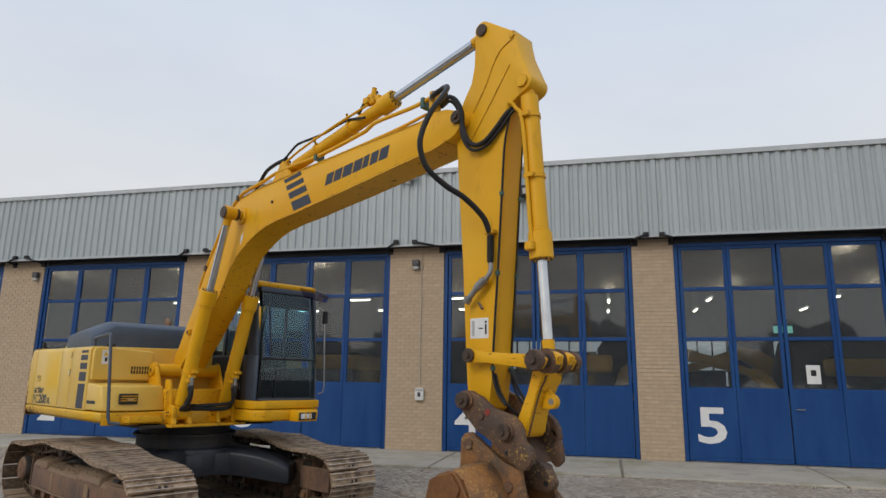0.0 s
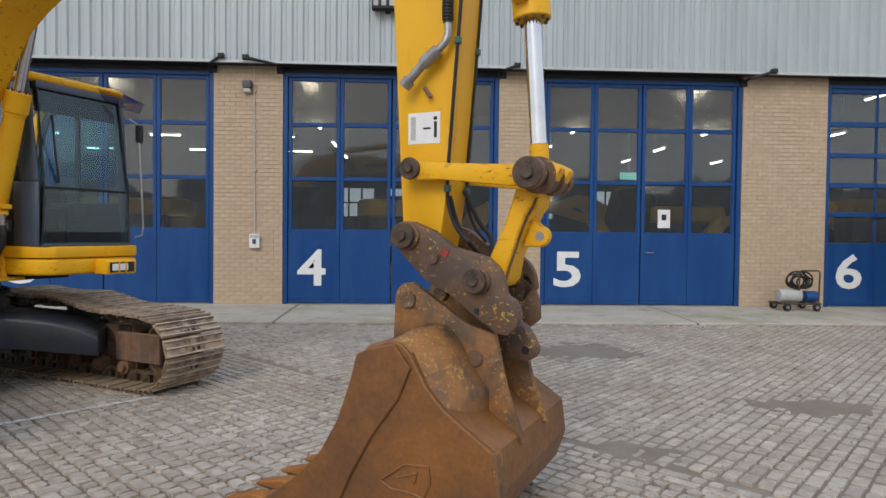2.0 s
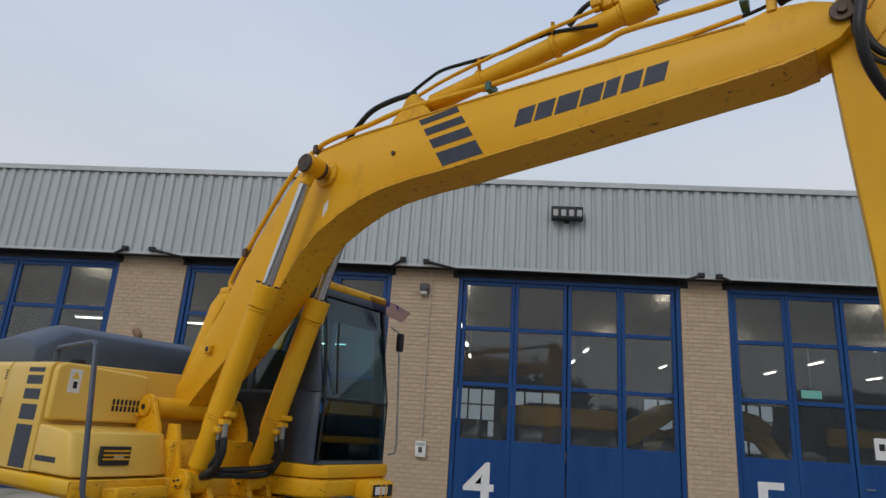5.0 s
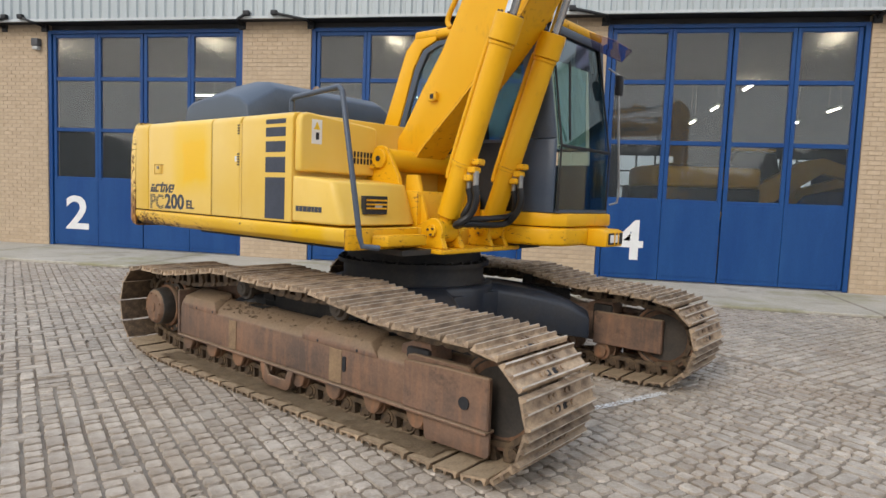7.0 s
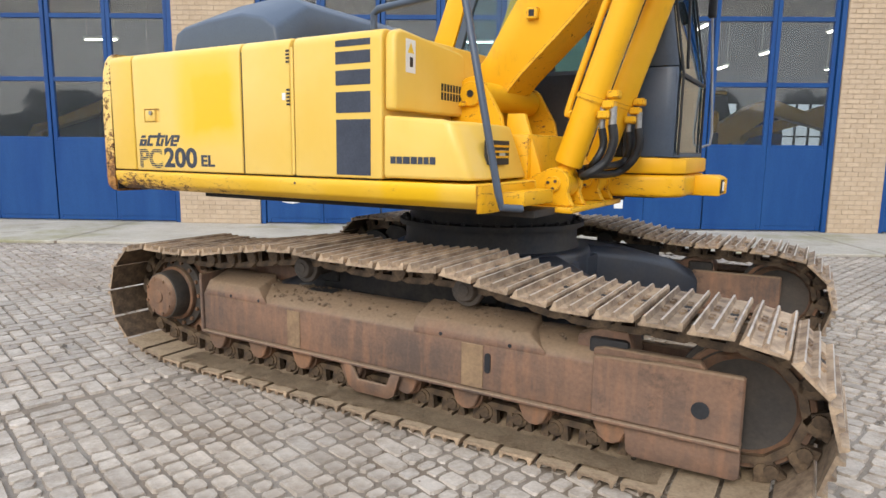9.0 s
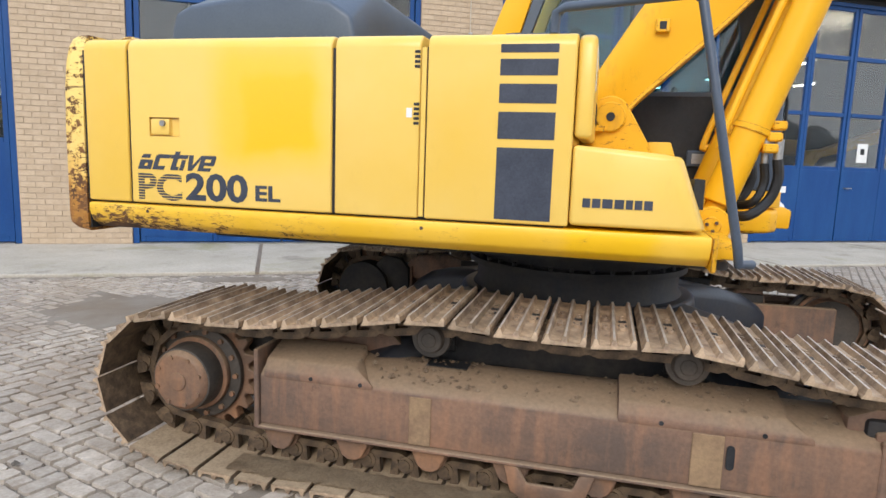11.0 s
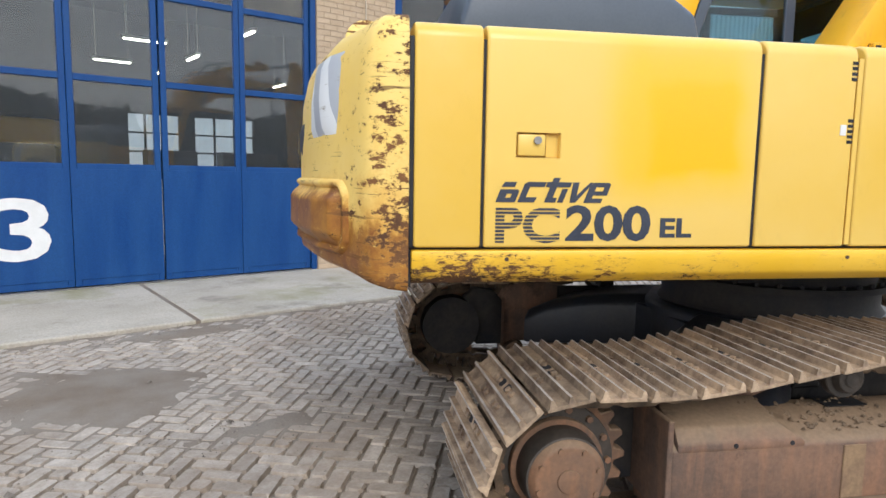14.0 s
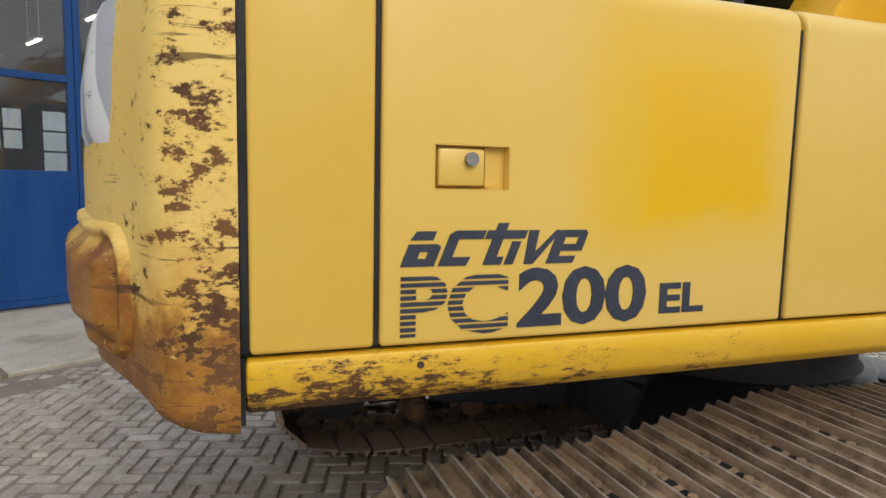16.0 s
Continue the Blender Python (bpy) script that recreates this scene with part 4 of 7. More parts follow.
    for k in range(8):
        uu = -1.27 + k * 0.365
        bm = bmesh.new()
        rod(bm, (uu, c - 0.13, 0.175), (uu, c + 0.13, 0.175), 0.075)
        rod(bm, (uu, c - 0.045, 0.175), (uu, c + 0.045, 0.175), 0.092)
        rod(bm, (uu, c - 0.165, 0.175), (uu, c + 0.165, 0.175), 0.05, seg=14)
        rl = part("track_roller", bm, "rusty", fr)
        bm = slab([(uu - 0.085, 0.222), (uu - 0.075, 0.19), (uu - 0.05, 0.135), (uu - 0.02, 0.115), (uu + 0.02, 0.115), (uu + 0.05, 0.135), (uu + 0.075, 0.19), (uu + 0.085, 0.222)], *yy(c + s * 0.14, c + s * 0.175), "y", 0.006, 1)
        part("bearing_cap", bm, "rusty", rl)
    part("roller_guard", slab([(-0.20, 0.222), (-0.17, 0.11), (-0.12, 0.075), (0.10, 0.075), (0.14, 0.10), (0.18, 0.222), (0.12, 0.222), (0.09, 0.15), (-0.10, 0.15), (-0.14, 0.222)], *yy(o - s * 0.004, o + s * 0.018), "y", 0.006), "rusty", fr)
    for uu in (-0.565, 0.512):
        bm = bmesh.new()
        rod(bm, (uu, c - s * 0.10, 0.708), (uu, c + s * 0.06, 0.708), 0.062, seg=24)
        rod(bm, (uu, c + s * 0.06, 0.708), (uu, c + s * 0.10, 0.708), 0.088, seg=24)
        rod(bm, (uu, c + s * 0.10, 0.708), (uu, c + s * 0.135, 0.708), 0.066, 0.056, seg=20)
        rod(bm, (uu, c + s * 0.135, 0.708), (uu, c + s * 0.142, 0.708), 0.035, seg=8)
        cr = part("carrier_roller", soft(bm, 0.004, 1, 50), "idler", fr)
        bm = bmesh.new()
        prism(bm, [(uu - 0.07, 0.59), (uu - 0.055, 0.74), (uu - 0.03, 0.765), (uu + 0.03, 0.765), (uu + 0.055, 0.74), (uu + 0.07, 0.59)], *yy(c - s * 0.11, c - s * 0.16))
        part("bracket", soft(bm, 0.008, 1), "chassis", cr)
        # flat black patch on the frame top at each carrier roller
        part("oil_stain", boxed(uu - 0.03, uu + 0.16, *yy(o - s * 0.14, o - s * 0.245), 0.5655, 0.569), "black", cr)
    bm = lathe([(0.02, -0.076), (0.06, -0.080), (0.225, -0.070), (0.240, -0.078), (0.262, -0.078), (0.262, -0.042), (0.285, -0.038), (0.285, 0.038), (0.262, 0.042), (0.262, 0.078), (0.240, 0.078), (0.225, 0.070), (0.06, 0.080), (0.02, 0.076)], (IDL[0], c, IDL[1]), "y")
    idl = part("idler_wheel", bm, "idler", ex, "dark steel front idler wheel with rusty rim")
    for q in (-1, 1):
        bm = lathe([(0.236, 0.0), (0.240, 0.010), (0.262, 0.012), (0.266, 0.0)], (IDL[0], c + q * 0.072, IDL[1]), "y") if q > 0 else lathe([(0.236, 0.0), (0.240, -0.010), (0.262, -0.012), (0.266, 0.0)], (IDL[0], c + q * 0.072, IDL[1]), "y")
        part("rim", bm, "rusty", idl)
    teeth = []
    for k in range(21):
        a = 360 * k / 21
        teeth += [(SPK[0] + r * math.cos(radians(a + da)), SPK[1] + r * math.sin(radians(a + da))) for r, da in ((0.262, -6.0), (0.305, -2.4), (0.305, 2.4), (0.262, 6.0))]
    sp = part("sprocket", soft(prism(bmesh.new(), teeth, c - 0.03, c + 0.03), 0.005, 1), "rusty", ex, "rusty drive sprocket with a domed travel motor hub")
    for nm, r0, r1, y0, y1 in (("hub_flange", 0.238, 0.238, 0.03, 0.065), ("hub_ring", 0.185, 0.185, 0.064, 0.10), ("hub_drum", 0.165, 0.155, 0.099, 0.20), ("hub_cover", 0.150, 0.125, 0.199, 0.225), ("plug", 0.045, 0.045, 0.224, 0.233)):
        bm = rod(bmesh.new(), (SPK[0], c + s * y0, SPK[1]), (SPK[0], c + s * y1, SPK[1]), r0, r1, seg=36)
        part(nm, soft(bm, 0.006, 2, 30), "idler" if nm in ("hub_drum", "hub_flange") else "rusty", sp)
    for k in range(14):
        a = 2 * math.pi * k / 14
        q = Vector((SPK[0] + 0.213 * math.cos(a), c, SPK[1] + 0.213 * math.sin(a)))
        part("bolt", rods((q + Vector((0, s * 0.064, 0)), q + Vector((0, s * 0.080, 0)), 0.014), seg=6), "rusty", sp)
    for k in range(8):
        a = 2 * math.pi * k / 8 + 0.3
        q = Vector((SPK[0] + 0.118 * math.cos(a), c, SPK[1] + 0.118 * math.sin(a)))
        part("bolt", rods((q + Vector((0, s * 0.205, 0)), q + Vector((0, s * 0.232, 0)), 0.012), seg=6), "rusty", sp)
    part("motor_housing", rods(((SPK[0], c - s * 0.032, SPK[1]), (SPK[0], c - s * 0.20, SPK[1]), 0.21), seg=28), "chassis", sp)
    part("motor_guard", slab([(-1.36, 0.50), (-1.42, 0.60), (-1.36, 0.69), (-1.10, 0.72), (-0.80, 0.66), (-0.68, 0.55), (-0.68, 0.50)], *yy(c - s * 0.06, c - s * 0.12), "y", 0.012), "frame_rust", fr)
    # the near-black colour puts the shade behind the hub into this bracket
    part("motor_bracket", slab([(-1.386, 0.25), (-1.386, 0.58), (-1.46, 0.66), (-1.60, 0.68), (-1.68, 0.60), (-1.60, 0.50), (-1.56, 0.38), (-1.58, 0.25)], *yy(c - s * 0.07, c - s * 0.16), "y", 0.01), "chassis", fr)


for side in (-1, 1):
    track_frame(side)

# -- car body and slew ring
car = part("car_body", soft(prism(bmesh.new(), arc(0, 0, 0.70, 0, 360, 28)[:-1], 0.46, 0.765, "z"), 0.04, 3), "car", ex, "dark navy dirty cross-shaped car body")
for sx in (-1, 1):
    for sy in (-1, 1):
        # a leg: a box that swells out of the centre, bows down and meets the track frame
        rows = []
        bm = bmesh.new()
        for s, half, top, bot in ((0.30, 0.26, 0.765, 0.44), (0.62, 0.27, 0.76, 0.42), (0.85, 0.29, 0.735, 0.40), (1.08, 0.31, 0.70, 0.37), (1.30, 0.33, 0.64, 0.34), (1.48, 0.34, 0.55, 0.32)):
            c, d = Vector((0.71 * sx, 0.704 * sy, 0)), Vector((0.704 * sx, -0.71 * sy, 0))
            rows.append([bm.verts.new(c * s + d * (half * q) + Vector((0, 0, z))) for q, z in ((-1, bot), (-1, top - 0.06), (-0.8, top), (0.8, top), (1, top - 0.06), (1, bot))])
        for q, w in zip(rows, rows[1:]):
            for k in range(6):
                bm.faces.new((q[k], q[(k + 1) % 6], w[(k + 1) % 6], w[k]))
        bm.faces.new(rows[0])
        bm.faces.new(rows[-1])
        bmesh.ops.recalc_face_normals(bm, faces=bm.faces)
        part("leg", soft(bm, 0.02, 2), "car", car)
    part("cross_beam", slab([(-1.0, 0.27), (-1.0, 0.56), (-0.6, 0.70), (0.6, 0.70), (1.0, 0.56), (1.0, 0.27), (0.7, 0.38), (0.0, 0.44), (-0.7, 0.38)], 0.66 * sx - 0.03, 0.66 * sx + 0.03, "x", 0.01), "car", car)
bm = lathe([(0.63, 0.755), (0.60, 0.80), (0.60, 0.90), (0.645, 0.902), (0.645, 0.935), (0.57, 0.938), (0.57, 1.06)], (0, 0, 0), "z", 64)
sr = part("slew_ring", bm, "chassis", ex, "black greasy slew ring")
for k in range(36):
    a = 2 * math.pi * k / 36
    part("bolt", rods(((0.615 * math.cos(a), 0.615 * math.sin(a), 0.93), (0.615 * math.cos(a), 0.615 * math.sin(a), 0.955), 0.014), seg=6), "chassis", sr)

# -- upper deck
PY, RY, TOPZ = -1.31, 1.32, 2.015

sec = [(PY, 1.232), (PY, 1.19), (PY + 0.02, 1.14), (PY + 0.07, 1.105), (PY + 0.30, 1.085), (RY - 0.3, 1.085), (RY, 1.13), (RY, 1.232)]
bm = prism(bmesh.new(), sec, -2.343, 0.56, "x")
dk = part("deck", soft(bm, 0.010, 2), "deck_paint", ex, "yellow deck skirt, chipped and dented along its edge")
part("corner_skirt", slab([(0.563, -1.31), (0.585, -1.28), (0.60, -1.20), (0.585, -0.95), (0.57, -0.60), (0.563, -0.60)], 1.09, 1.228, "z", 0.006), "yellow_worn", dk)
part("step_plate", slab([(0.603, -1.10), (0.70, -1.04), (0.71, -0.66), (0.59, -0.64)], 1.115, 1.19, "z", 0.008), "yellow_worn", dk)
part("deck_front", boxed(0.30, 0.80, -0.60, 0.42, 1.05, 1.085, 0.008), "yellow_worn", dk)
part("under_plate", boxed(-1.9, 0.7, -0.9, 0.9, 1.045, 1.083), "chassis", dk)
for x in (-0.62, -2.0):
    part("rivet", rods(((x, PY - 0.003, 1.20), (x, PY + 0.01, 1.20), 0.008), seg=8), "pin", dk)


def housing(a, b, z0=1.248, z1=TOPZ, y1=0.30, r=0.055):
    sec = [(PY, z0), (PY, z1 - r)] + arc(PY + r, z1 - r, r, 180, 92, 7)[1:] + [(y1, z1 + 0.015), (y1, z0)]
    return soft(prism(bmesh.new(), sec, a, b, "x"), 0.010, 3)


part("side_cover", housing(-2.336, -2.098, 1.242), "yellow_house", ex)
bm = housing(-2.086, -1.044, 1.242)
# the opening of the latch, sunk into the door's face
for co, no in (((-1.976, 0, 0), (1, 0, 0)), ((-1.814, 0, 0), (1, 0, 0)), ((0, 0, 1.561), (0, 0, 1)), ((0, 0, 1.649), (0, 0, 1))):
    bmesh.ops.bisect_plane(bm, geom=bm.verts[:] + bm.edges[:] + bm.faces[:], plane_co=co, plane_no=no)
sunk = [f for f in bm.faces if f.normal.y < -0.9 and -1.976 < f.calc_center_median().x < -1.814 and 1.561 < f.calc_center_median().z < 1.649]
bmesh.ops.inset_region(bm, faces=sunk, thickness=0.002, depth=-0.022, use_even_offset=True)
door1 = part("access_door", bm, "door_paint", ex, "yellow side door with a patch of fresher paint")
door2 = part("access_door", housing(-1.028, -0.642, 1.242), "yellow_house", ex)
tank = part("tank_cover", housing(-0.612, 0.0, 1.242), "yellow_house", ex)
part("hinge_strip", boxed(-0.638, -0.617, PY + 0.003, PY + 0.03, 1.25, 1.96), "yellow_house", ex)
# black core, strips and filler are added to paint the shade in the gaps
part("housing_core", boxed(-2.352, -0.02, PY + 0.03, 1.28, 1.234, TOPZ - 0.05), "black", ex)
for a, b in ((-2.351, -2.337), (-2.097, -2.087), (-1.043, -1.029), (-0.6165, -0.6125)):
    part("door_seal", boxed(a, b, PY + 0.012, PY + 0.029, 1.245, TOPZ - 0.055), "black", ex)
part("gap_filler", boxed(-2.3525, -2.3435, PY + 0.02, 1.25, 1.10, 1.233), "black", ex)
part("left_housing", boxed(-2.342, -0.75, 0.31, RY, 1.25, 1.98, 0.05, 4), "yellow", ex)
for z in (1.935, 1.915, 1.895, 1.875, 1.72, 1.70, 1.68, 1.66, 1.64):
    part("vent_slot", boxed(-0.668, -0.645, PY - 0.002, PY + 0.004, z, z + 0.012), "black", door2)
part("hinge_tag", boxed(-0.70, -0.675, PY - 0.003, PY + 0.002, 1.67, 1.71), "white", door2)
# latch of the big door
part("latch_plate", boxed(-1.970, -1.868, PY + 0.0005, PY + 0.024, 1.567, 1.643, 0.006, 2), "door_paint", door1)
part("latch_grip", slab([(-1.8675, PY + 0.004), (-1.862, PY + 0.016), (-1.85, PY + 0.021), (-1.82, PY + 0.0215), (-1.82, PY + 0.024), (-1.8675, PY + 0.024)], 1.565, 1.645, "z"), "door_paint", door1)
part("lock", rods(((-1.90, PY - 0.012, 1.622), (-1.90, PY, 1.622), 0.014), seg=16), "steel", door1, "steel lock barrel")
# stripes of the tank cover
for z0, z1 in ((1.258, 1.555), (1.590, 1.700), (1.735, 1.812), (1.845, 1.910), (1.935, 1.968)):
    part("stripe", boxed(-0.305, -0.072, PY - 0.002, PY + 0.003, z0, z1), "decal", tank)
part("top_stripe", boxed(-0.30, -0.075, PY + 0.07, PY + 0.22, TOPZ + 0.0, TOPZ + 0.008), "navy", tank)
part("filler_cap", soft(rods(((-0.28, -0.98, TOPZ), (-0.28, -0.98, TOPZ + 0.05), 0.06)), 0.006, 1), "black", tank)
# front face of the tank cover
fc = part("tank_front", slab([(PY + 0.015, 1.60), (PY + 0.015, TOPZ - 0.06), (PY + 0.03, TOPZ - 0.02), (PY + 0.08, TOPZ), (-0.62, TOPZ - 0.04), (-0.56, TOPZ - 0.05), (-0.56, 1.60)], 0.004, 0.075, "x", 0.022, 4), "yellow_house", ex, "yellow front panel with a warning label and grille")
for k in range(7):
    for z in (1.685, 1.735):
        part("grille_slot", boxed(0.0745, 0.078, -0.835 + k * 0.034, -0.816 + k * 0.034, z, z + 0.042), "black", fc)
part("warning_label", boxed(0.0745, 0.0775, -1.20, -1.11, 1.80, 1.97), "white", fc, "white warning label with a black pictogram")
part("label_print", slab([(-1.185, 1.90), (-1.125, 1.90), (-1.155, 1.955)], 0.0778, 0.0785, "x"), "label_yellow", fc)
part("label_print", boxed(0.0778, 0.0785, -1.165, -1.135, 1.83, 1.88), "black", fc)
# lower tank with its rounded front
bm = prism(bmesh.new(), [(0.004, PY + 0.004), (0.47, PY + 0.004), (0.515, PY + 0.015), (0.54, PY + 0.06), (0.55, PY + 0.25), (0.53, -0.64), (0.46, -0.52), (0.004, -0.50)], 1.248, 1.575, "z")
for v in bm.verts:
    if v.co.z > 1.5 and v.co.x > 0.4:
        v.co.x -= 0.11
        v.co.z -= 0.035
low = part("tank_lower", soft(bm, 0.02, 3), "yellow_house", ex, "yellow lower tank cover")
part("vent_recess", boxed(0.50, 0.5425, -1.11, -0.90, 1.325, 1.45, 0.001, 1), "black", low)
for z in (1.365, 1.392, 1.42):
    part("louvre", boxed(0.53, 0.549, -1.10, -0.91, z - 0.005, z + 0.007), "yellow", low)
part("lamp", boxed(0.53, 0.5445, -1.02, -0.95, 1.36, 1.40), "grey", low, "white work lamp behind the louvres")


def bars(name, x0, x1, z0, z1, y, n, mat, parent, lean=0.0, gap=0.18):
    """Plain upright blocks standing for a maker's lettering."""
    widths = [(0.95, 1.0, 1.2, 1.1, 0.85, 0.9, 1.0)[k % 7] for k in range(n)]
    w = (x1 - x0) / sum(widths)
    for k in range(n):
        a = x0 + w * sum(widths[:k])
        b = a + w * (widths[k] - gap)
        part(name, slab([(a, z0), (b, z0), (b + lean, z1), (a + lean, z1)], y - 0.0025, y + 0.002), mat, parent)


bars("badge_block", 0.055, 0.335, 1.325, 1.362, PY + 0.003, 7, "decal", low)
# model lettering of the big door
FACE = pose(0, 0, 0, 90)
U, LEAN = 0.0655, 0.36      # size of the script's grid and its slant
SCRIPT = [
    [(0.0, 0.9), (0.74, 0.9), (0.74, 1.2), (0.10, 1.2)],
    [(0.0, 0.0), (0.45, 0.0), (0.45, 0.76), (0.0, 0.76)], [(0.45, 0.0), (0.72, 0.0), (0.72, 0.26), (0.45, 0.26)], [(0.45, 0.5), (0.72, 0.5), (0.72, 0.76), (0.45, 0.76)], [(0.72, 0.0), (1.08, 0.0), (1.08, 0.66), (0.95, 0.76), (0.72, 0.76)],
    [(1.22, 0.0), (2.15, 0.0), (2.20, 0.3), (1.58, 0.3), (1.58, 0.92), (2.40, 0.92), (2.40, 1.22), (1.40, 1.22), (1.22, 1.10)],
    [(2.72, 0.0), (3.35, 0.0), (3.35, 0.28), (3.10, 0.28), (3.10, 0.92), (3.86, 0.92), (3.86, 1.22), (3.10, 1.22), (3.10, 1.48), (2.72, 1.48), (2.72, 1.22), (2.46, 1.22), (2.46, 0.92), (2.72, 0.92)],
    [(3.46, 0.0), (3.78, 0.0), (3.78, 0.82), (3.46, 0.82)],
    [(3.92, 1.22), (4.28, 1.22), (4.42, 0.42), (4.92, 1.22), (5.10, 1.22), (4.50, 0.0), (4.18, 0.0)],
    [(4.98, 0.0), (5.98, 0.0), (6.0, 0.26), (5.36, 0.26), (5.36, 0.45), (6.16, 0.45), (6.16, 1.10), (6.04, 1.22), (5.16, 1.22), (4.98, 1.05)],
]
bm = bmesh.new()
for pts in SCRIPT:
    prism(bm, [(-2.047 + U * (a + LEAN * b), 1.404 + 0.0595 * b) for a, b in pts], PY - 0.0025, PY + 0.001)
script = part("model_script", bm, "decal", door1, "dark blue slanted model script")
part("script_counter", slab([(-2.047 + U * (a + LEAN * b), 1.404 + 0.0595 * b) for a, b in ((5.36, 0.70), (5.82, 0.70), (5.82, 0.94), (5.36, 0.94))], PY - 0.0034, PY - 0.0024), "door_paint", door1)


def islands(bm):
    """The faces of each separate piece of a mesh, as lists of corner lists."""
    left, out = set(bm.faces), []
    while left:
        todo, piece = [left.pop()], []
        while todo:
            f = todo.pop()
            piece.append(f)
            for ed in f.edges:
                for g in ed.link_faces:
                    if g in left:
                        left.discard(g)
                        todo.append(g)
        out.append([[v.co.copy() for v in f.verts] for f in piece])
    return out


# the first two letters are printed as level bands
for k in range(10):
    bm = lettering("PC", 0.130, Matrix.Translation((-2.045, PY - 0.0005, 1.258)) @ FACE, 0.002, bold=0.03, widen=1.2)
    z = 1.2575 + k * 0.0131
    bmesh.ops.bisect_plane(bm, geom=bm.verts[:] + bm.edges[:] + bm.faces[:], plane_co=(0, 0, z), plane_no=(0, 0, -1), clear_outer=True)
    bmesh.ops.bisect_plane(bm, geom=bm.verts[:] + bm.edges[:] + bm.faces[:], plane_co=(0, 0, z + 0.0082), plane_no=(0, 0, 1), clear_outer=True)
    for piece in islands(bm):
        band = bmesh.new()
        for pts in piece:
            band.faces.new([band.verts.new(p) for p in pts])
        bmesh.ops.remove_doubles(band, verts=band.verts, dist=1e-5)
        part("letter_band", band, "decal", door1)
    bm.free()
part("model_number", lettering("200", 0.132, Matrix.Translation((-1.785, PY - 0.0005, 1.264)) @ FACE, 0.002, bold=0.03, widen=1.27), "decal", door1)
part("model_suffix", lettering("EL", 0.072, Matrix.Translation((-1.418, PY - 0.0005, 1.278)) @ FACE, 0.002, bold=0.03, widen=1.35), "decal", door1)

# -- counterweight: a loft of rounded outlines
CW = [(-2.353, PY + 0.004), (-2.43, PY + 0.008), (-2.475, PY + 0.02), (-2.505, PY + 0.05), (-2.535, PY + 0.13), (-2.58, PY + 0.23), (-2.653, PY + 0.39), (-2.715, PY + 0.66), (-2.765, PY + 0.93), (-2.785, 0.0)]


def cw_outline(inset):
    half = [(-2.353 + (x + 2.353) * (1 - inset * 2.0), y * (1 - inset * 0.22)) for x, y in CW]
    return half + [(x, -y) for x, y in half[-2::-1]]


def cw_at(s):
    """The place and outward direction at a length s along the counterweight's flank."""
    for (ax, ay), (bx, by) in zip(CW, CW[1:] + [(-2.765, 0.38)]):
        d = math.hypot(bx - ax, by - ay)
        if s <= d:
            t = s / d
            return ax + (bx - ax) * t, ay + (by - ay) * t, -(by - ay) / d, (bx - ax) / d
        s -= d
    return bx, by, -1.0, 0.0


bm = bmesh.new()
rows = []
for z, ins in ((1.083, 0.085), (1.085, 0.055), (1.092, 0.034), (1.103, 0.018), (1.118, 0.008), (1.14, 0.002), (1.18, 0.0), (1.60, 0.0), (1.80, 0.015), (1.92, 0.045), (1.98, 0.08), (2.02, 0.13), (2.04, 0.20)):
    out = cw_outline(ins)
    rows.append([bm.verts.new((a, b, z + 0.055 * max(0.0, min(1.0, (-2.40 - a) / 0.20)) ** 0.8 * max(0.0, 1.18 - z) / 0.10)) for a, b in out])
for q, w in zip(rows, rows[1:]):
    for k in range(len(q) - 1):
        bm.faces.new((q[k], q[k + 1], w[k + 1], w[k]))
    bm.faces.new((q[-1], q[0], w[0], w[-1]))
bm.faces.new(rows[0][::-1])
bm.faces.new(rows[-1])
bmesh.ops.recalc_face_normals(bm, faces=bm.faces)
cw = part("counterweight", bm, "cw_paint", ex, "yellow counterweight scraped to bare rust at its corner", smooth=50)


def cw_strip(s0, s1, z0, z1, off, n=14, nz=8, pad=False):
    """A patch that follows the flank of the counterweight, bulging by off; a pad has round corners and a groove inside its rim."""
    bm = bmesh.new()
    g = []
    for j in range(nz + 1):
        row = []
        for i in range(n + 1):
            s = s0 + (s1 - s0) * i / n
            x, y, nx, ny = cw_at(s)
            u, w = 2 * i / n - 1, 2 * j / nz - 1
            z = z0 + (z1 - z0) * j / nz
            h = off * (1 - max(abs(u), abs(w)) ** 5) + 0.004 - (0.010 if abs(u) == 1 or abs(w) == 1 else 0)
            if pad:
                # depth inside a rounded rectangle with a corner radius of 0.085
                qx, qz = abs(s - (s0 + s1) / 2) - (s1 - s0) / 2 + 0.085, abs(z - (z0 + z1) / 2) - (z1 - z0) / 2 + 0.085
                d = 0.085 - math.hypot(max(qx, 0), max(qz, 0)) - min(max(qx, qz), 0)
                if d < 0.03:
                    h = -0.006 if d < 0 else 0.022 * math.sin(math.pi * min(1.0, d / 0.034)) ** 0.6
                else:
                    f = min(1.0, (d - 0.03) / 0.055)
                    h = 0.008 + (off - 0.008) * f * f * (3 - 2 * f)
            h -= 0.16 * max(0.0, z - 1.78)
            row.append(bm.verts.new((x + nx * h, y + ny * h, z)))
        g.append(row)
    for j in range(nz):
        for i in range(n):
            bm.faces.new((g[j][i], g[j][i + 1], g[j + 1][i + 1], g[j + 1][i]))
    bmesh.ops.recalc_face_normals(bm, faces=bm.faces)
    return bm


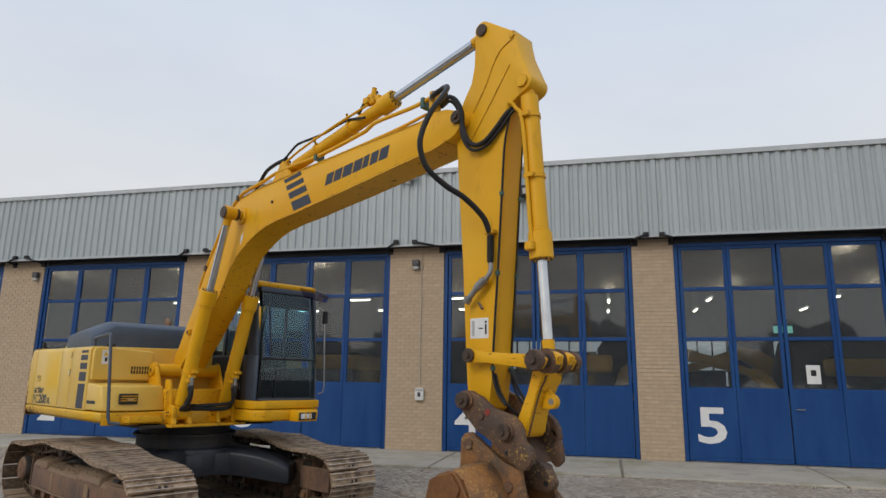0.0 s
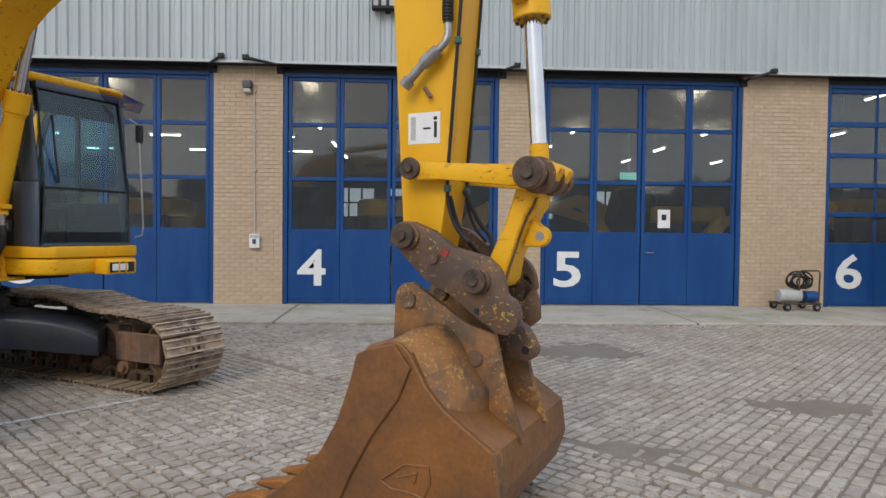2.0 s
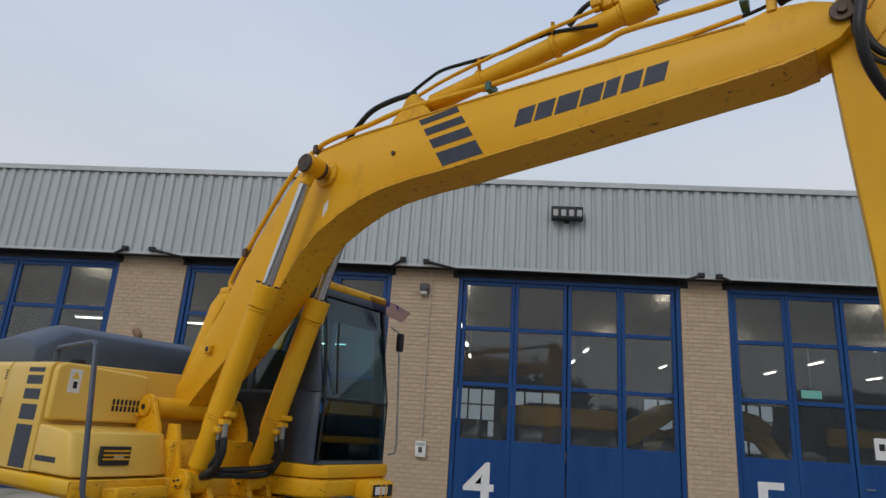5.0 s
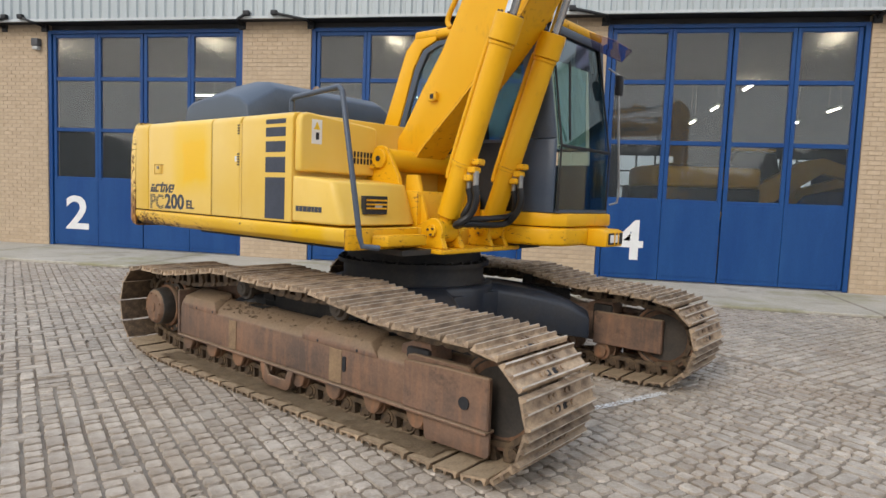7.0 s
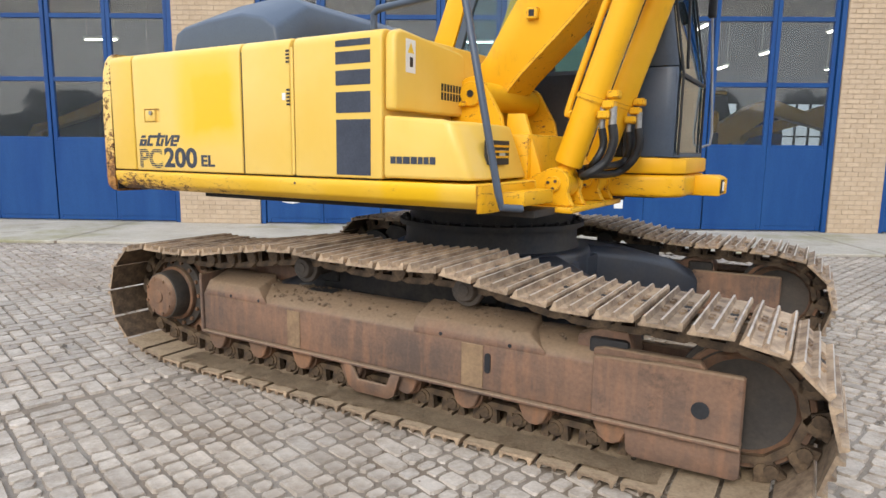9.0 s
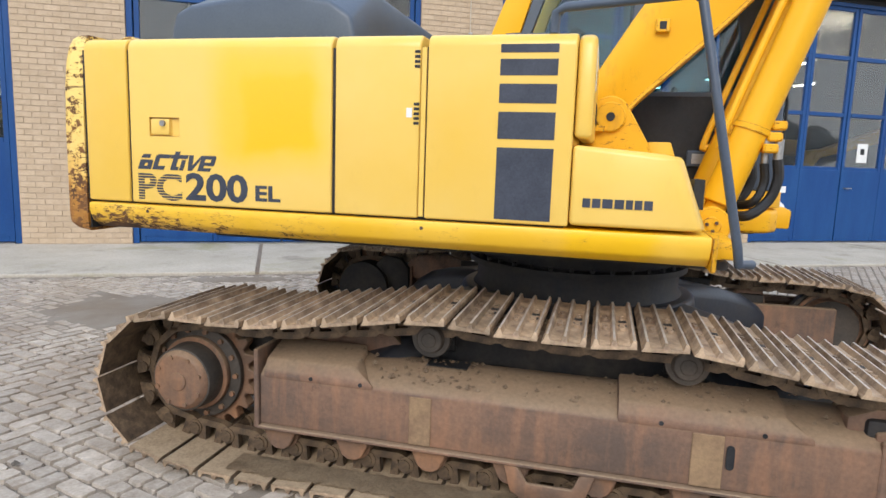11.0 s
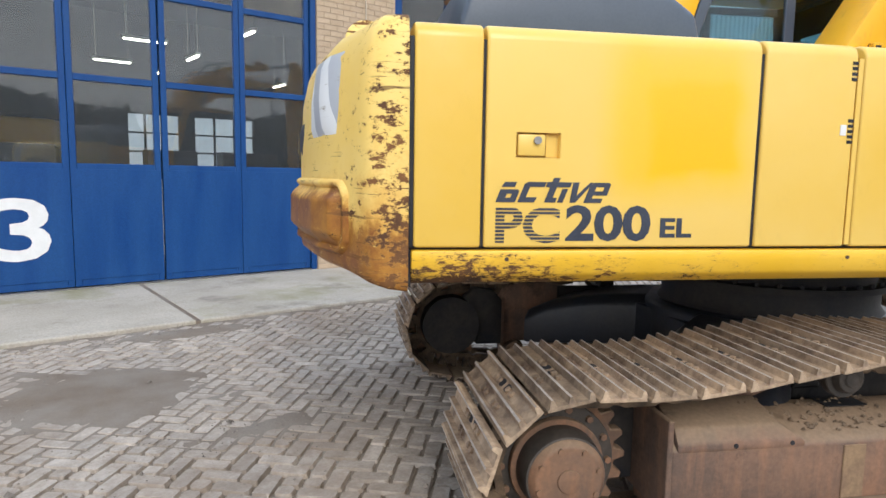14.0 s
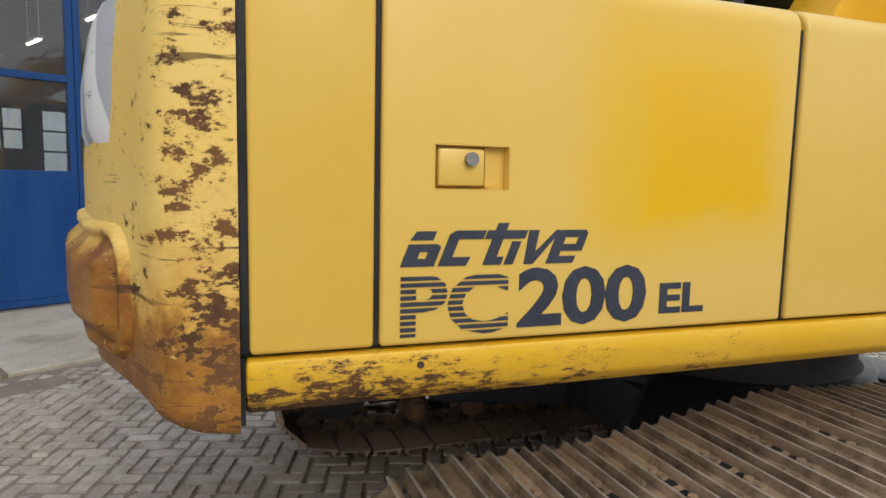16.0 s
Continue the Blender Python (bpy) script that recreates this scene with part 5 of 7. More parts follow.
part("lifting_eye", slab(arc(-2.48, 2.03, 0.085, 0, 180, 10), -0.83, -0.77, "y", 0.010), "cw_paint", cw)
part("corner_pad", cw_strip(0.30, 1.62, 1.19, 1.475, 0.05, 120, 34, True), "pad_paint", cw, "rusted bumper pad with a yellow rim", smooth=60)
part("reflector", cw_strip(0.40, 0.78, 1.63, 1.95, 0.003, 8, 8), "reflector", cw, "worn white and grey reflective sticker", smooth=60)
for q in range(6):
    part("badge_block", cw_strip(1.0 + q * 0.12, 1.095 + q * 0.12, 1.56, 1.72, 0.002, 2, 4), "decal", cw)

# engine hood: cross-sections along its length
bm = bmesh.new()
rings = []
for x, ze, zr in ((-2.115, 2.10, 2.16), (-2.085, 2.20, 2.30), (-2.0, 2.235, 2.375), (-1.75, 2.265, 2.42), (-1.42, 2.28, 2.44), (-1.22, 2.24, 2.42), (-1.11, 2.17, 2.36), (-1.08, 2.05, 2.20)):
    rings.append([bm.verts.new((x, y, z)) for y, z in ((-0.95, 1.985), (-0.95, ze), (-0.64, zr), (0.64, zr), (0.95, ze), (0.95, 1.985))])
for q, w in zip(rings, rings[1:]):
    for k in range(6):
        bm.faces.new((q[k], q[(k + 1) % 6], w[(k + 1) % 6], w[k]))
bm.faces.new(rings[0])
bm.faces.new(rings[-1])
bmesh.ops.recalc_face_normals(bm, faces=bm.faces)
part("engine_hood", soft(bm, 0.022, 3, 24), "navy", ex, "slate-blue raised engine hood")
bm = rods(((-1.86, 0.45, 2.35), (-1.86, 0.45, 2.46), 0.05))
tube(bm, [(-1.86, 0.45, 2.46), (-1.87, 0.45, 2.52), (-1.93, 0.45, 2.57)], 0.045, 12)
part("exhaust_pipe", bm, "rusty", ex)

# handrail
bm = bmesh.new()
tube(bm, [(-0.10, -1.24, 2.02), (-0.10, -1.24, 2.10), (-0.06, -1.25, 2.12), (0.42, -1.26, 2.155), (0.455, -1.262, 2.13), (0.66, -1.265, 1.19), (0.672, -1.25, 1.125), (0.74, -1.16, 1.115)], 0.019, 12, False)
part("handrail", bm, "navy", ex, "slate-blue tubular handrail")

# boom foot brackets
for v in (-0.57, 0.30):
    bm = bmesh.new()
    prism(bm, [(-0.02, 1.24), (-0.02, 1.62)] + arc(0.14, 1.735, 0.105, 170, 20, 8) + [(0.34, 1.60), (0.42, 1.24)], v - 0.02, v + 0.02)
    br = part("boom_bracket", soft(bm, 0.006, 1), "yellow_worn", ex)
    bm = bmesh.new()
    rod(bm, (0.145, v - 0.045, 1.735), (0.145, v + 0.045, 1.735), 0.075, seg=28)
    part("boss", soft(bm, 0.006, 1, 50), "yellow_worn", br)
    part("pin_hole", rods(((0.145, v - 0.05, 1.735), (0.145, v - 0.044, 1.735), 0.022), seg=14), "black", br)
    part("pin_tab", boxed(0.06, 0.12, v - 0.06, v - 0.021, 1.66, 1.69, 0.004, 1), "yellow_worn", br)
part("boom_pin", rods(((0.145, -0.55, 1.735), (0.145, 0.28, 1.735), 0.05)), "pin", ex)
part("front_plate", slab([(0.30, 1.10), (0.34, 1.62), (0.45, 1.62), (0.56, 1.30), (0.60, 1.10)], -0.50, -0.46, "y", 0.006), "yellow", ex)
part("hose_bay", boxed(0.02, 0.50, -0.54, 0.26, 1.10, 1.50, 0.02, 2), "yellow_worn", ex)

# -- boom
OUT = [(-0.02, 1.80), (0.0, 1.93), (0.06, 2.00), (0.24, 2.29), (0.44, 2.59), (0.62, 2.95), (0.806, 3.23), (1.023, 3.53), (1.15, 3.69), (1.30, 3.82), (1.452, 3.885), (1.72, 3.935), (2.17, 3.962), (2.68, 3.99), (3.55, 4.025), (4.27, 4.035), (4.62, 4.045), (4.76, 4.085), (4.95, 4.065), (5.06, 4.02)]
OUT += arc(5.085, 3.935, 0.085, 60, -75, 6)
INN = [(5.06, 3.80), (4.95, 3.755), (4.79, 3.715), (4.25, 3.655), (3.56, 3.577), (3.07, 3.528), (2.72, 3.488), (2.35, 3.46), (2.07, 3.42), (1.88, 3.365), (1.69, 3.28), (1.47, 3.15), (1.288, 2.96), (1.10, 2.68), (0.93, 2.49), (0.75, 2.30), (0.58, 2.13), (0.42, 1.98), (0.30, 1.865), (0.19, 1.74), (0.13, 1.66), (0.04, 1.66)]
boom = part("boom", slab(OUT + INN, BN, BF, "y", 0.008), "yellow", ex, "yellow gooseneck boom with dark stripes and lettering")

# the bottom plate stands a little proud of both webs
rim = [Vector((a, 0, b)) for a, b in INN[1:-1]]
low, up = [], []
for i, q in enumerate(rim):
    d = (rim[min(i + 1, len(rim) - 1)] - rim[max(i - 1, 0)]).normalized()
    out = Vector((-d.z, 0, d.x))
    low.append((q.x - out.x * -0.005, q.z - out.z * -0.005))
    up.append((q.x - out.x * 0.016, q.z - out.z * 0.016))
part("bottom_plate", slab(low + up[::-1], BN - 0.012, BF + 0.012), "yellow_worn", boom)
part("boom_foot", rods(((0.145, -0.535, 1.735), (0.145, 0.265, 1.735), 0.085), seg=28), "yellow", boom)
part("weld_strip", slab([(1.40, 3.875), (1.72, 3.925), (2.17, 3.952), (2.68, 3.98), (3.55, 4.015), (4.62, 4.037), (4.62, 4.025), (3.55, 4.003), (2.68, 3.968), (2.17, 3.940), (1.72, 3.913), (1.40, 3.862)], BN - 0.006, BN - 0.001), "yellow_worn", boom)
# stripes and plain badge blocks on both sides
def along(s, t):
    """A point of the boom's side in its own slant: s along it, t from its lower to its upper stripe edge."""
    return (2.62 + s - 0.245 * t, 3.512 + 0.115 * s + 0.423 * t)


for y in (BN, BF):
    for t0, t1 in ((0.0, 0.27), (0.37, 0.55), (0.64, 0.78), (0.87, 0.98)):
        part("stripe", slab([along(0.0, t0), along(0.33, t0), along(0.33, t1), along(0.0, t1)], y - 0.0025, y + 0.0025), "decal", boom)
    for k, a, w in ((0, 3.20, 0.125), (1, 3.345, 0.125), (2, 3.49, 0.15), (3, 3.66, 0.135), (4, 3.81, 0.09), (5, 3.925, 0.115), (6, 4.06, 0.13)):
        z = 3.695 + (a - 3.20) * 0.095
        part("badge_block", slab([(a - 0.02, z), (a + w - 0.02, z + 0.012), (a + w + 0.012, z + 0.137), (a + 0.012, z + 0.125)], y - 0.0025, y + 0.0025), "decal", boom)
part("plug", rods(((2.165, BN - 0.015, 3.70), (2.165, BN, 3.70), 0.018), seg=8), "pin", boom)
bm = bmesh.new()
rod(bm, (1.50, -0.50, 3.64), (1.50, 0.26, 3.64), 0.055, seg=24)
rod(bm, (1.50, BN - 0.03, 3.64), (1.50, BF + 0.03, 3.64), 0.115, seg=28)
part("cylinder_boss", soft(bm, 0.01, 2, 50), "yellow_worn", boom)
for q in (-0.50, -0.335):
    part("pin_collar", soft(rods(((1.50, q - 0.02, 3.64), (1.50, q + 0.02, 3.64), 0.075), seg=24), 0.006, 1, 50), "pin", boom)
pins("arm_pin", 5.085, 3.945, BN - 0.02, BF + 0.02, 0.045, boom)
part("hose_bracket", boxed(0.345, 0.42, BN - 0.04, BN + 0.001, 2.20, 2.27, 0.006, 1), "yellow_worn", boom)
part("bracket_hole", boxed(0.365, 0.40, BN - 0.042, BN - 0.039, 2.215, 2.255), "black", boom)
part("sticker", slab([(1.50, 3.27), (1.545, 3.34), (1.545, 3.42), (1.50, 3.37)], BN - 0.003, BN + 0.001), "white", boom)

# pipes and hoses that run along the top of the boom
def run(name, pts, r, mat, parent=None, label=""):
    return part(name, tube(bmesh.new(), pts, r, 10), mat, parent or ex, label)


py = BN + 0.045
run("steel_pipe", [(0.47, py, 2.76), (0.45, py, 2.84), (0.575, py, 3.055), (0.855, py, 3.485), (1.07, py, 3.765), (1.30, py, 3.925), (1.46, py, 3.98), (1.83, py, 4.025), (2.23, py, 4.085), (3.0, py, 4.10), (3.70, py, 4.17), (3.82, py, 4.20), (3.95, py, 4.235), (4.45, py, 4.24), (4.70, py, 4.262)], 0.021, "yellow", boom)
py2 = BN + 0.10
run("steel_pipe", [(0.50, py2, 2.87), (0.78, py2, 3.32), (1.06, py2, 3.70), (1.29, py2, 3.885), (1.70, py2, 3.985), (3.0, py2, 4.045), (4.08, py2, 4.10), (4.60, py2, 4.15)], 0.013, "yellow", boom)
run("rubber_hose", [(3.3, py2 + 0.03, 4.07), (3.9, py2 + 0.03, 4.09), (4.6, py2 + 0.02, 4.16), (4.85, py2 - 0.03, 4.20), (4.98, BN - 0.03, 4.19)], 0.011, "rubber", boom)
for a, z in ((0.60, 3.06), (1.30, 3.90), (2.95, 4.065), (4.62, 4.20)):
    part("pipe_clamp", boxed(a - 0.022, a + 0.022, py - 0.035, py2 + 0.03, z - 0.02, z + (0.085 if a > 4.5 else 0.05), 0.005, 1), "clip" if a > 2 else "pin", boom)
run("rubber_hose", [(4.72, py, 4.245), (4.80, -0.28, 4.22), (4.89, -0.36, 4.18), (5.04, -0.38, 4.20), (5.14, -0.45, 4.14), (5.20, -0.58, 3.99), (5.19, -0.70, 3.82), (5.145, -0.75, 3.65), (5.125, -0.75, 3.51), (5.15, -0.69, 3.35), (5.235, -0.56, 3.215), (5.33, -0.43, 3.12), (5.405, -0.29, 2.98), (5.432, -0.23, 2.85)], 0.024, "rubber", ex, "thick black hydraulic hose")
run("rubber_hose", [(4.80, py2, 4.17), (4.95, -0.25, 4.165), (5.025, -0.28, 4.15), (5.105, -0.28, 4.08), (5.148, -0.27, 3.97), (5.155, -0.26, 3.85), (5.20, -0.25, 3.71), (5.275, -0.235, 3.645), (5.38, -0.225, 3.66), (5.49, -0.215, 3.75), (5.60, -0.195, 3.87), (5.66, AN + 0.02, 3.92)], 0.022, "rubber", ex, "thick black hydraulic hose")
run("rubber_hose", [(4.80, py2 + 0.03, 4.19), (4.96, -0.22, 4.15), (5.06, -0.25, 4.07), (5.125, -0.25, 3.94), (5.13, -0.25, 3.80), (5.18, -0.24, 3.67), (5.26, -0.225, 3.605), (5.38, -0.215, 3.62), (5.50, -0.20, 3.72), (5.62, -0.185, 3.85), (5.67, AN + 0.02, 3.90)], 0.015, "rubber", ex)
part("hose_fitting", rods(((4.73, py - 0.01, 4.243), (4.85, -0.325, 4.20), 0.029), seg=12), "steel", ex)
part("hose_stand", boxed(4.735, 4.785, BN - 0.01, BN + 0.11, 4.06, 4.30, 0.006, 1), "yellow_worn", boom)
run("rubber_hose", [(1.52, BC - 0.04, 3.93), (1.66, BC - 0.04, 4.09), (1.80, BC - 0.04, 4.20), (2.00, BC - 0.04, 4.245), (2.24, BC - 0.05, 4.25)], 0.023, "rubber", ex)
run("rubber_hose", [(2.20, BC - 0.06, 4.25), (2.38, BC - 0.07, 4.33), (2.52, BC - 0.08, 4.365), (2.80, BC - 0.08, 4.365), (3.02, BC - 0.07, 4.375), (3.22, BC - 0.04, 4.43), (3.42, BC - 0.06, 4.42), (3.74, BC - 0.11, 4.34)], 0.014, "rubber", ex)
run("rubber_hose", [(1.98, BC + 0.03, 4.07), (2.10, BC + 0.02, 4.16), (2.26, BC - 0.02, 4.22)], 0.018, "rubber", ex)
run("rubber_hose", [(3.50, BC, 4.48), (3.62, BC, 4.60), (3.80, BC, 4.65)], 0.018, "rubber", ex)
run("steel_pipe", [(2.30, BC - 0.09, 4.19), (2.60, BC - 0.10, 4.27), (3.2, BC - 0.10, 4.39), (3.75, BC - 0.08, 4.49)], 0.014, "yellow", ex)

# -- arm
ARM = [(5.005, 3.80), (5.0, 3.95), (5.03, 4.03), (5.11, 4.17), (5.175, 4.27), (5.21, 4.42), (5.22, 4.74)]
ARM += arc(5.30, 4.75, 0.085, 170, 50, 6)
ARM += [(5.66, 4.60), (5.70, 4.42), (5.805, 4.16)] + arc(5.735, 4.115, 0.085, 25, -75, 6)
ARM += [(5.625, 3.965), (5.575, 3.81), (5.525, 3.226), (5.483, 2.629), (5.445, 2.15), (5.40, 1.65), (5.37, 1.45), (5.30, 1.40), (5.20, 1.41), (5.155, 1.50), (5.13, 1.90), (5.09, 2.63), (5.035, 3.35)]
arm = part("arm", slab(ARM, AN, AF, "y", 0.008), "yellow", ex, "yellow dipper arm, scratched near its foot")
for pts in ([(5.20, 3.98), (5.269, 4.084), (5.346, 4.207), (5.427, 4.367), (5.515, 4.483), (5.65, 4.545)], [(5.14, 3.68), (5.252, 3.826), (5.416, 4.045), (5.604, 4.308)]):
    part("weld_bead", tube(bmesh.new(), [(a, AN - 0.001, b) for a, b in pts], 0.007, 6), "yellow_worn", arm)
part("corner_lug", slab([(5.60, 4.60), (5.655, 4.615), (5.665, 4.56), (5.61, 4.55)], AN - 0.012, AF + 0.012, "y", 0.004, 1), "yellow_worn", arm)
pins("cylinder_pin", 5.30, 4.745, AN - 0.01, AF + 0.01, 0.042, arm, bolt=False)
pins("cylinder_pin", 5.735, 4.115, AN - 0.01, AF + 0.01, 0.040, arm, "yellow_worn", bolt=False)
part("label", boxed(5.18, 5.37, AN - 0.002, AN + 0.002, 2.0, 2.165), "white", arm, "white safety label with a black figure")
part("label_print", boxed(5.335, 5.352, AN - 0.0032, AN - 0.002, 2.03, 2.115), "black", arm)
part("label_print", rods(((5.343, AN - 0.0035, 2.132), (5.343, AN - 0.002, 2.132), 0.011), seg=12), "black", arm)
part("label_print", boxed(5.27, 5.315, AN - 0.0032, AN - 0.002, 2.075, 2.085), "black", arm)
part("label_print", boxed(5.195, 5.225, AN - 0.0032, AN - 0.002, 2.02, 2.145), "grey", arm)
# breaker line: bracket, spring-wrapped hose, valve
part("pipe_clamp", boxed(5.38, 5.47, AN - 0.07, AN, 2.84, 2.875, 0.006, 1), "yellow_worn", arm)
part("spring_guard", tube(bmesh.new(), [(5.434, AN - 0.055, 2.83), (5.434, AN - 0.055, 2.60)], 0.024, 12, False), "rubber", arm)
for k in range(13):
    z = 2.82 - k * 0.0165
    part("spring_coil", rods(((5.434, AN - 0.055, z), (5.434, AN - 0.055, z - 0.009), 0.030), seg=12), "rubber", arm)
run("steel_elbow", [(5.435, AN - 0.055, 2.62), (5.437, AN - 0.055, 2.55), (5.42, AN - 0.06, 2.50), (5.37, AN - 0.065, 2.455)], 0.020, "steel", arm)
bm = rods(((5.385, AN - 0.065, 2.465), (5.30, AN - 0.07, 2.40), 0.034), ((5.30, AN - 0.07, 2.40), (5.215, AN - 0.075, 2.315), 0.024), ((5.225, AN - 0.075, 2.325), (5.195, AN - 0.076, 2.293), 0.034), ((5.33, AN - 0.10, 2.43), (5.33, AN - 0.04, 2.43), 0.02), seg=14)
part("ball_valve", bm, "steel", arm, "dull grey steel ball valve")
part("valve_bracket", boxed(5.29, 5.38, AN - 0.03, AN, 2.44, 2.50, 0.005, 1), "yellow_worn", arm)
part("bolt", rods(((5.29, AN - 0.03, 2.29), (5.33, AN - 0.03, 2.235), 0.012), seg=8), "rusty", arm)
# thin lines down the front of the arm
for dv, du in ((AN - 0.008, -0.01), (AF - 0.02, -0.004)):
    run("thin_line", [(5.62 + du, dv, 3.86), (5.56 + du, dv, 3.6), (5.53 + du, dv, 3.2), (5.49 + du, dv, 2.63), (5.45 + du, dv, 2.1), (5.43 + du, dv, 1.75), (5.47 + du, dv, 1.58), (5.55 + du, dv, 1.48)], 0.010, "rubber", arm)
    for z in (3.18, 2.52, 1.76):
        uu = 5.43 + (z - 1.75) * 0.068 + du
        part("line_clip", boxed(uu - 0.016, uu + 0.016, dv - 0.016, dv + 0.016, z - 0.018, z + 0.018, 0.004, 1), "clip", arm)


def cylinder(nm, a, b, r, barrel, rod_r, label, head=0.18, swell=1.22):
    """A hydraulic ram from its foot pin a to its rod pin b; barrel is the length of its barrel."""
    a, b = Vector(a), Vector(b)
    d = (b - a).normalized()
    e = a + d * barrel
    bm = bmesh.new()
    rod(bm, a + d * 0.115, e, r, seg=32)
    rod(bm, a, a + d * 0.13, r * 0.66, seg=20)
    rod(bm, e - d * head, e, r * swell, seg=32)
    rod(bm, e - d * (head + 0.03), e - d * head, r * 1.08, seg=32)
    cy = part(nm, soft(bm, 0.006, 1, 50), "yellow", ex, label)
    bm = rods((a - Vector((0, r * 0.95, 0)), a + Vector((0, r * 0.95, 0)), r * 1.05))
    part("foot_eye", soft(bm, 0.006, 1, 50), "yellow_worn", cy)
    part("piston_rod", rods((e - d * 0.02, b, rod_r), seg=28), "chrome", cy, "bright chrome piston rod")
    part("rod_eye", soft(rods((b - Vector((0, r * 0.9, 0)), b + Vector((0, r * 0.9, 0)), rod_r * 1.9)), 0.006, 1, 50), "yellow_worn", cy)
    part("rod_shank", rods((b - d * 0.16, b, rod_r * 1.15)), "yellow_worn", cy)
    side = d.cross(Vector((0, 1, 0))).normalized()
    for k in range(10):
        q = d.orthogonal().normalized()
        q.rotate(Matrix.Rotation(2 * math.pi * k / 10, 3, d))
        c0 = e + q * r * 1.02
        part("bolt", rods((c0, c0 + d * 0.014, 0.009), seg=6), "pin", cy)
    return cy, d, e, side


for v, pvv in ((-0.43, -0.43), (0.15, 0.15)):
    cy, d, e, sd = cylinder("boom_cylinder", (0.668, v, 1.213), (1.50, v, 3.645), 0.082, 1.57, 0.043, "yellow boom lift cylinder")
    fa = Vector((0.668, v, 1.213))
    for y in (-0.10, 0.10):
        bm = prism(bmesh.new(), [(0.42, 1.086), (0.46, 1.20), (0.56, 1.27)] + arc(0.668, 1.213, 0.095, 130, -30, 8) + [(0.77, 1.12), (0.79, 1.086)], v + y - 0.025, v + y + 0.025)
        part("foot_lug", soft(bm, 0.006, 1), "yellow_worn", cy)
    part("foot_pin", soft(rods(((0.668, v - 0.145, 1.213), (0.668, v + 0.145, 1.213), 0.046)), 0.004, 1, 50), "yellow_worn", cy)
    for k in range(3):
        q = radians(120 * k + 40)
        part("bolt", rods(((0.668 + 0.026 * math.cos(q), v - 0.158, 1.213 + 0.026 * math.sin(q)), (0.668 + 0.026 * math.cos(q), v - 0.145, 1.213 + 0.026 * math.sin(q)), 0.009), seg=6), "pin", cy)
    # feed pipe on the back of the barrel, clamp and port block
    off = Vector((-d.z, 0, d.x)) * 0.115
    part("feed_pipe", tube(bmesh.new(), [fa + d * 0.40 + off * 0.75, fa + d * 0.46 + off, fa + d * 1.30 + off, fa + d * 1.40 + off * 0.8, fa + d * 1.44 + off * 0.6], 0.019, 10), "yellow", cy)
    bm = bmesh.new()
    rod(bm, fa + d * 0.50, fa + d * 0.53, 0.090, seg=28)
    part("band", bm, "yellow_worn", cy)
    blk = fa + d * 0.50 - off * 0.95
    bm = bmesh.new()
    for q in range(3):
        c0 = blk + d * (q * 0.06 - 0.05) + Vector((0, -0.03 + 0.02 * q, 0))
        bmesh.ops.create_cube(bm, size=1, matrix=Matrix.Translation(c0) @ Matrix.Diagonal((0.07, 0.08, 0.045, 1)))
    part("port_block", soft(bm, 0.008, 1), "yellow_worn", cy)
    part("fitting", rods((blk + Vector((0.03, -0.02, -0.10)), blk + Vector((0.03, -0.02, 0.0)), 0.022), (blk + Vector((-0.03, -0.02, -0.12)), blk + Vector((-0.03, -0.02, 0.0)), 0.018), seg=12), "steel", cy)
    part("rubber_hose", tube(bmesh.new(), [blk + Vector((0.03, -0.02, -0.10)), blk + Vector((0.04, -0.02, -0.20)), blk + Vector((0.0, -0.03, -0.31)), blk + Vector((-0.10, -0.06, -0.385)), Vector((0.74, -0.31, 1.265)), Vector((0.56, -0.30, 1.24))], 0.026, 10), "rubber", cy)
    part("rubber_hose", tube(bmesh.new(), [blk + Vector((-0.03, -0.02, -0.12)), blk + Vector((-0.02, -0.01, -0.22)), blk + Vector((-0.07, -0.02, -0.32)), Vector((0.76, -0.27, 1.30)), Vector((0.58, -0.26, 1.27))], 0.022, 10), "rubber", cy)

cy, d, e, sd = cylinder("arm_cylinder", (2.27, BC, 4.12), (5.30, BC, 4.735), 0.072, 1.85, 0.048, "yellow arm cylinder lying on the boom", 0.20, 1.35)
bm = bmesh.new()
for v in (BC - 0.11, BC + 0.11):
    prism(bm, [(2.05, 3.95), (2.17, 4.09)] + arc(2.27, 4.12, 0.075, 150, 10, 5) + [(2.47, 3.98)], v - 0.018, v + 0.018)
part("foot_bracket", soft(bm, 0.006, 1), "yellow_worn", cy)
pt = e - d * 0.30 + Vector((0, -0.03, 0.10))
bm = bmesh.new()
for q, (a, b, c) in enumerate(((0.0, 0, 0), (-0.06, -0.03, 0.01), (0.06, 0.02, 0.02), (-0.02, 0.0, 0.05))):
    bmesh.ops.create_cube(bm, size=1, matrix=Matrix.Translation(pt + Vector((a, b, c))) @ Matrix.Diagonal((0.08, 0.10, 0.07, 1)))
part("port_block", soft(bm, 0.012, 2), "yellow_worn", cy)
part("port_neck", rods((pt + Vector((-0.02, 0, 0.05)), pt + Vector((-0.0, 0, 0.16)), 0.026), seg=12), "yellow_worn", cy)
for f in (0.30, 0.62):
    c0 = Vector((2.27, BC, 4.12)) + d * (1.86 * f)
    part("band", soft(rods((c0 - d * 0.02, c0 + d * 0.02, 0.086), seg=28), 0.004, 1, 50), "yellow_worn", cy)
    part("stand_off", rods((c0 + Vector((0, -0.05, 0.06)), c0 + Vector((0.02, -0.10, 0.13)), 0.014), seg=8), "yellow_worn", cy)

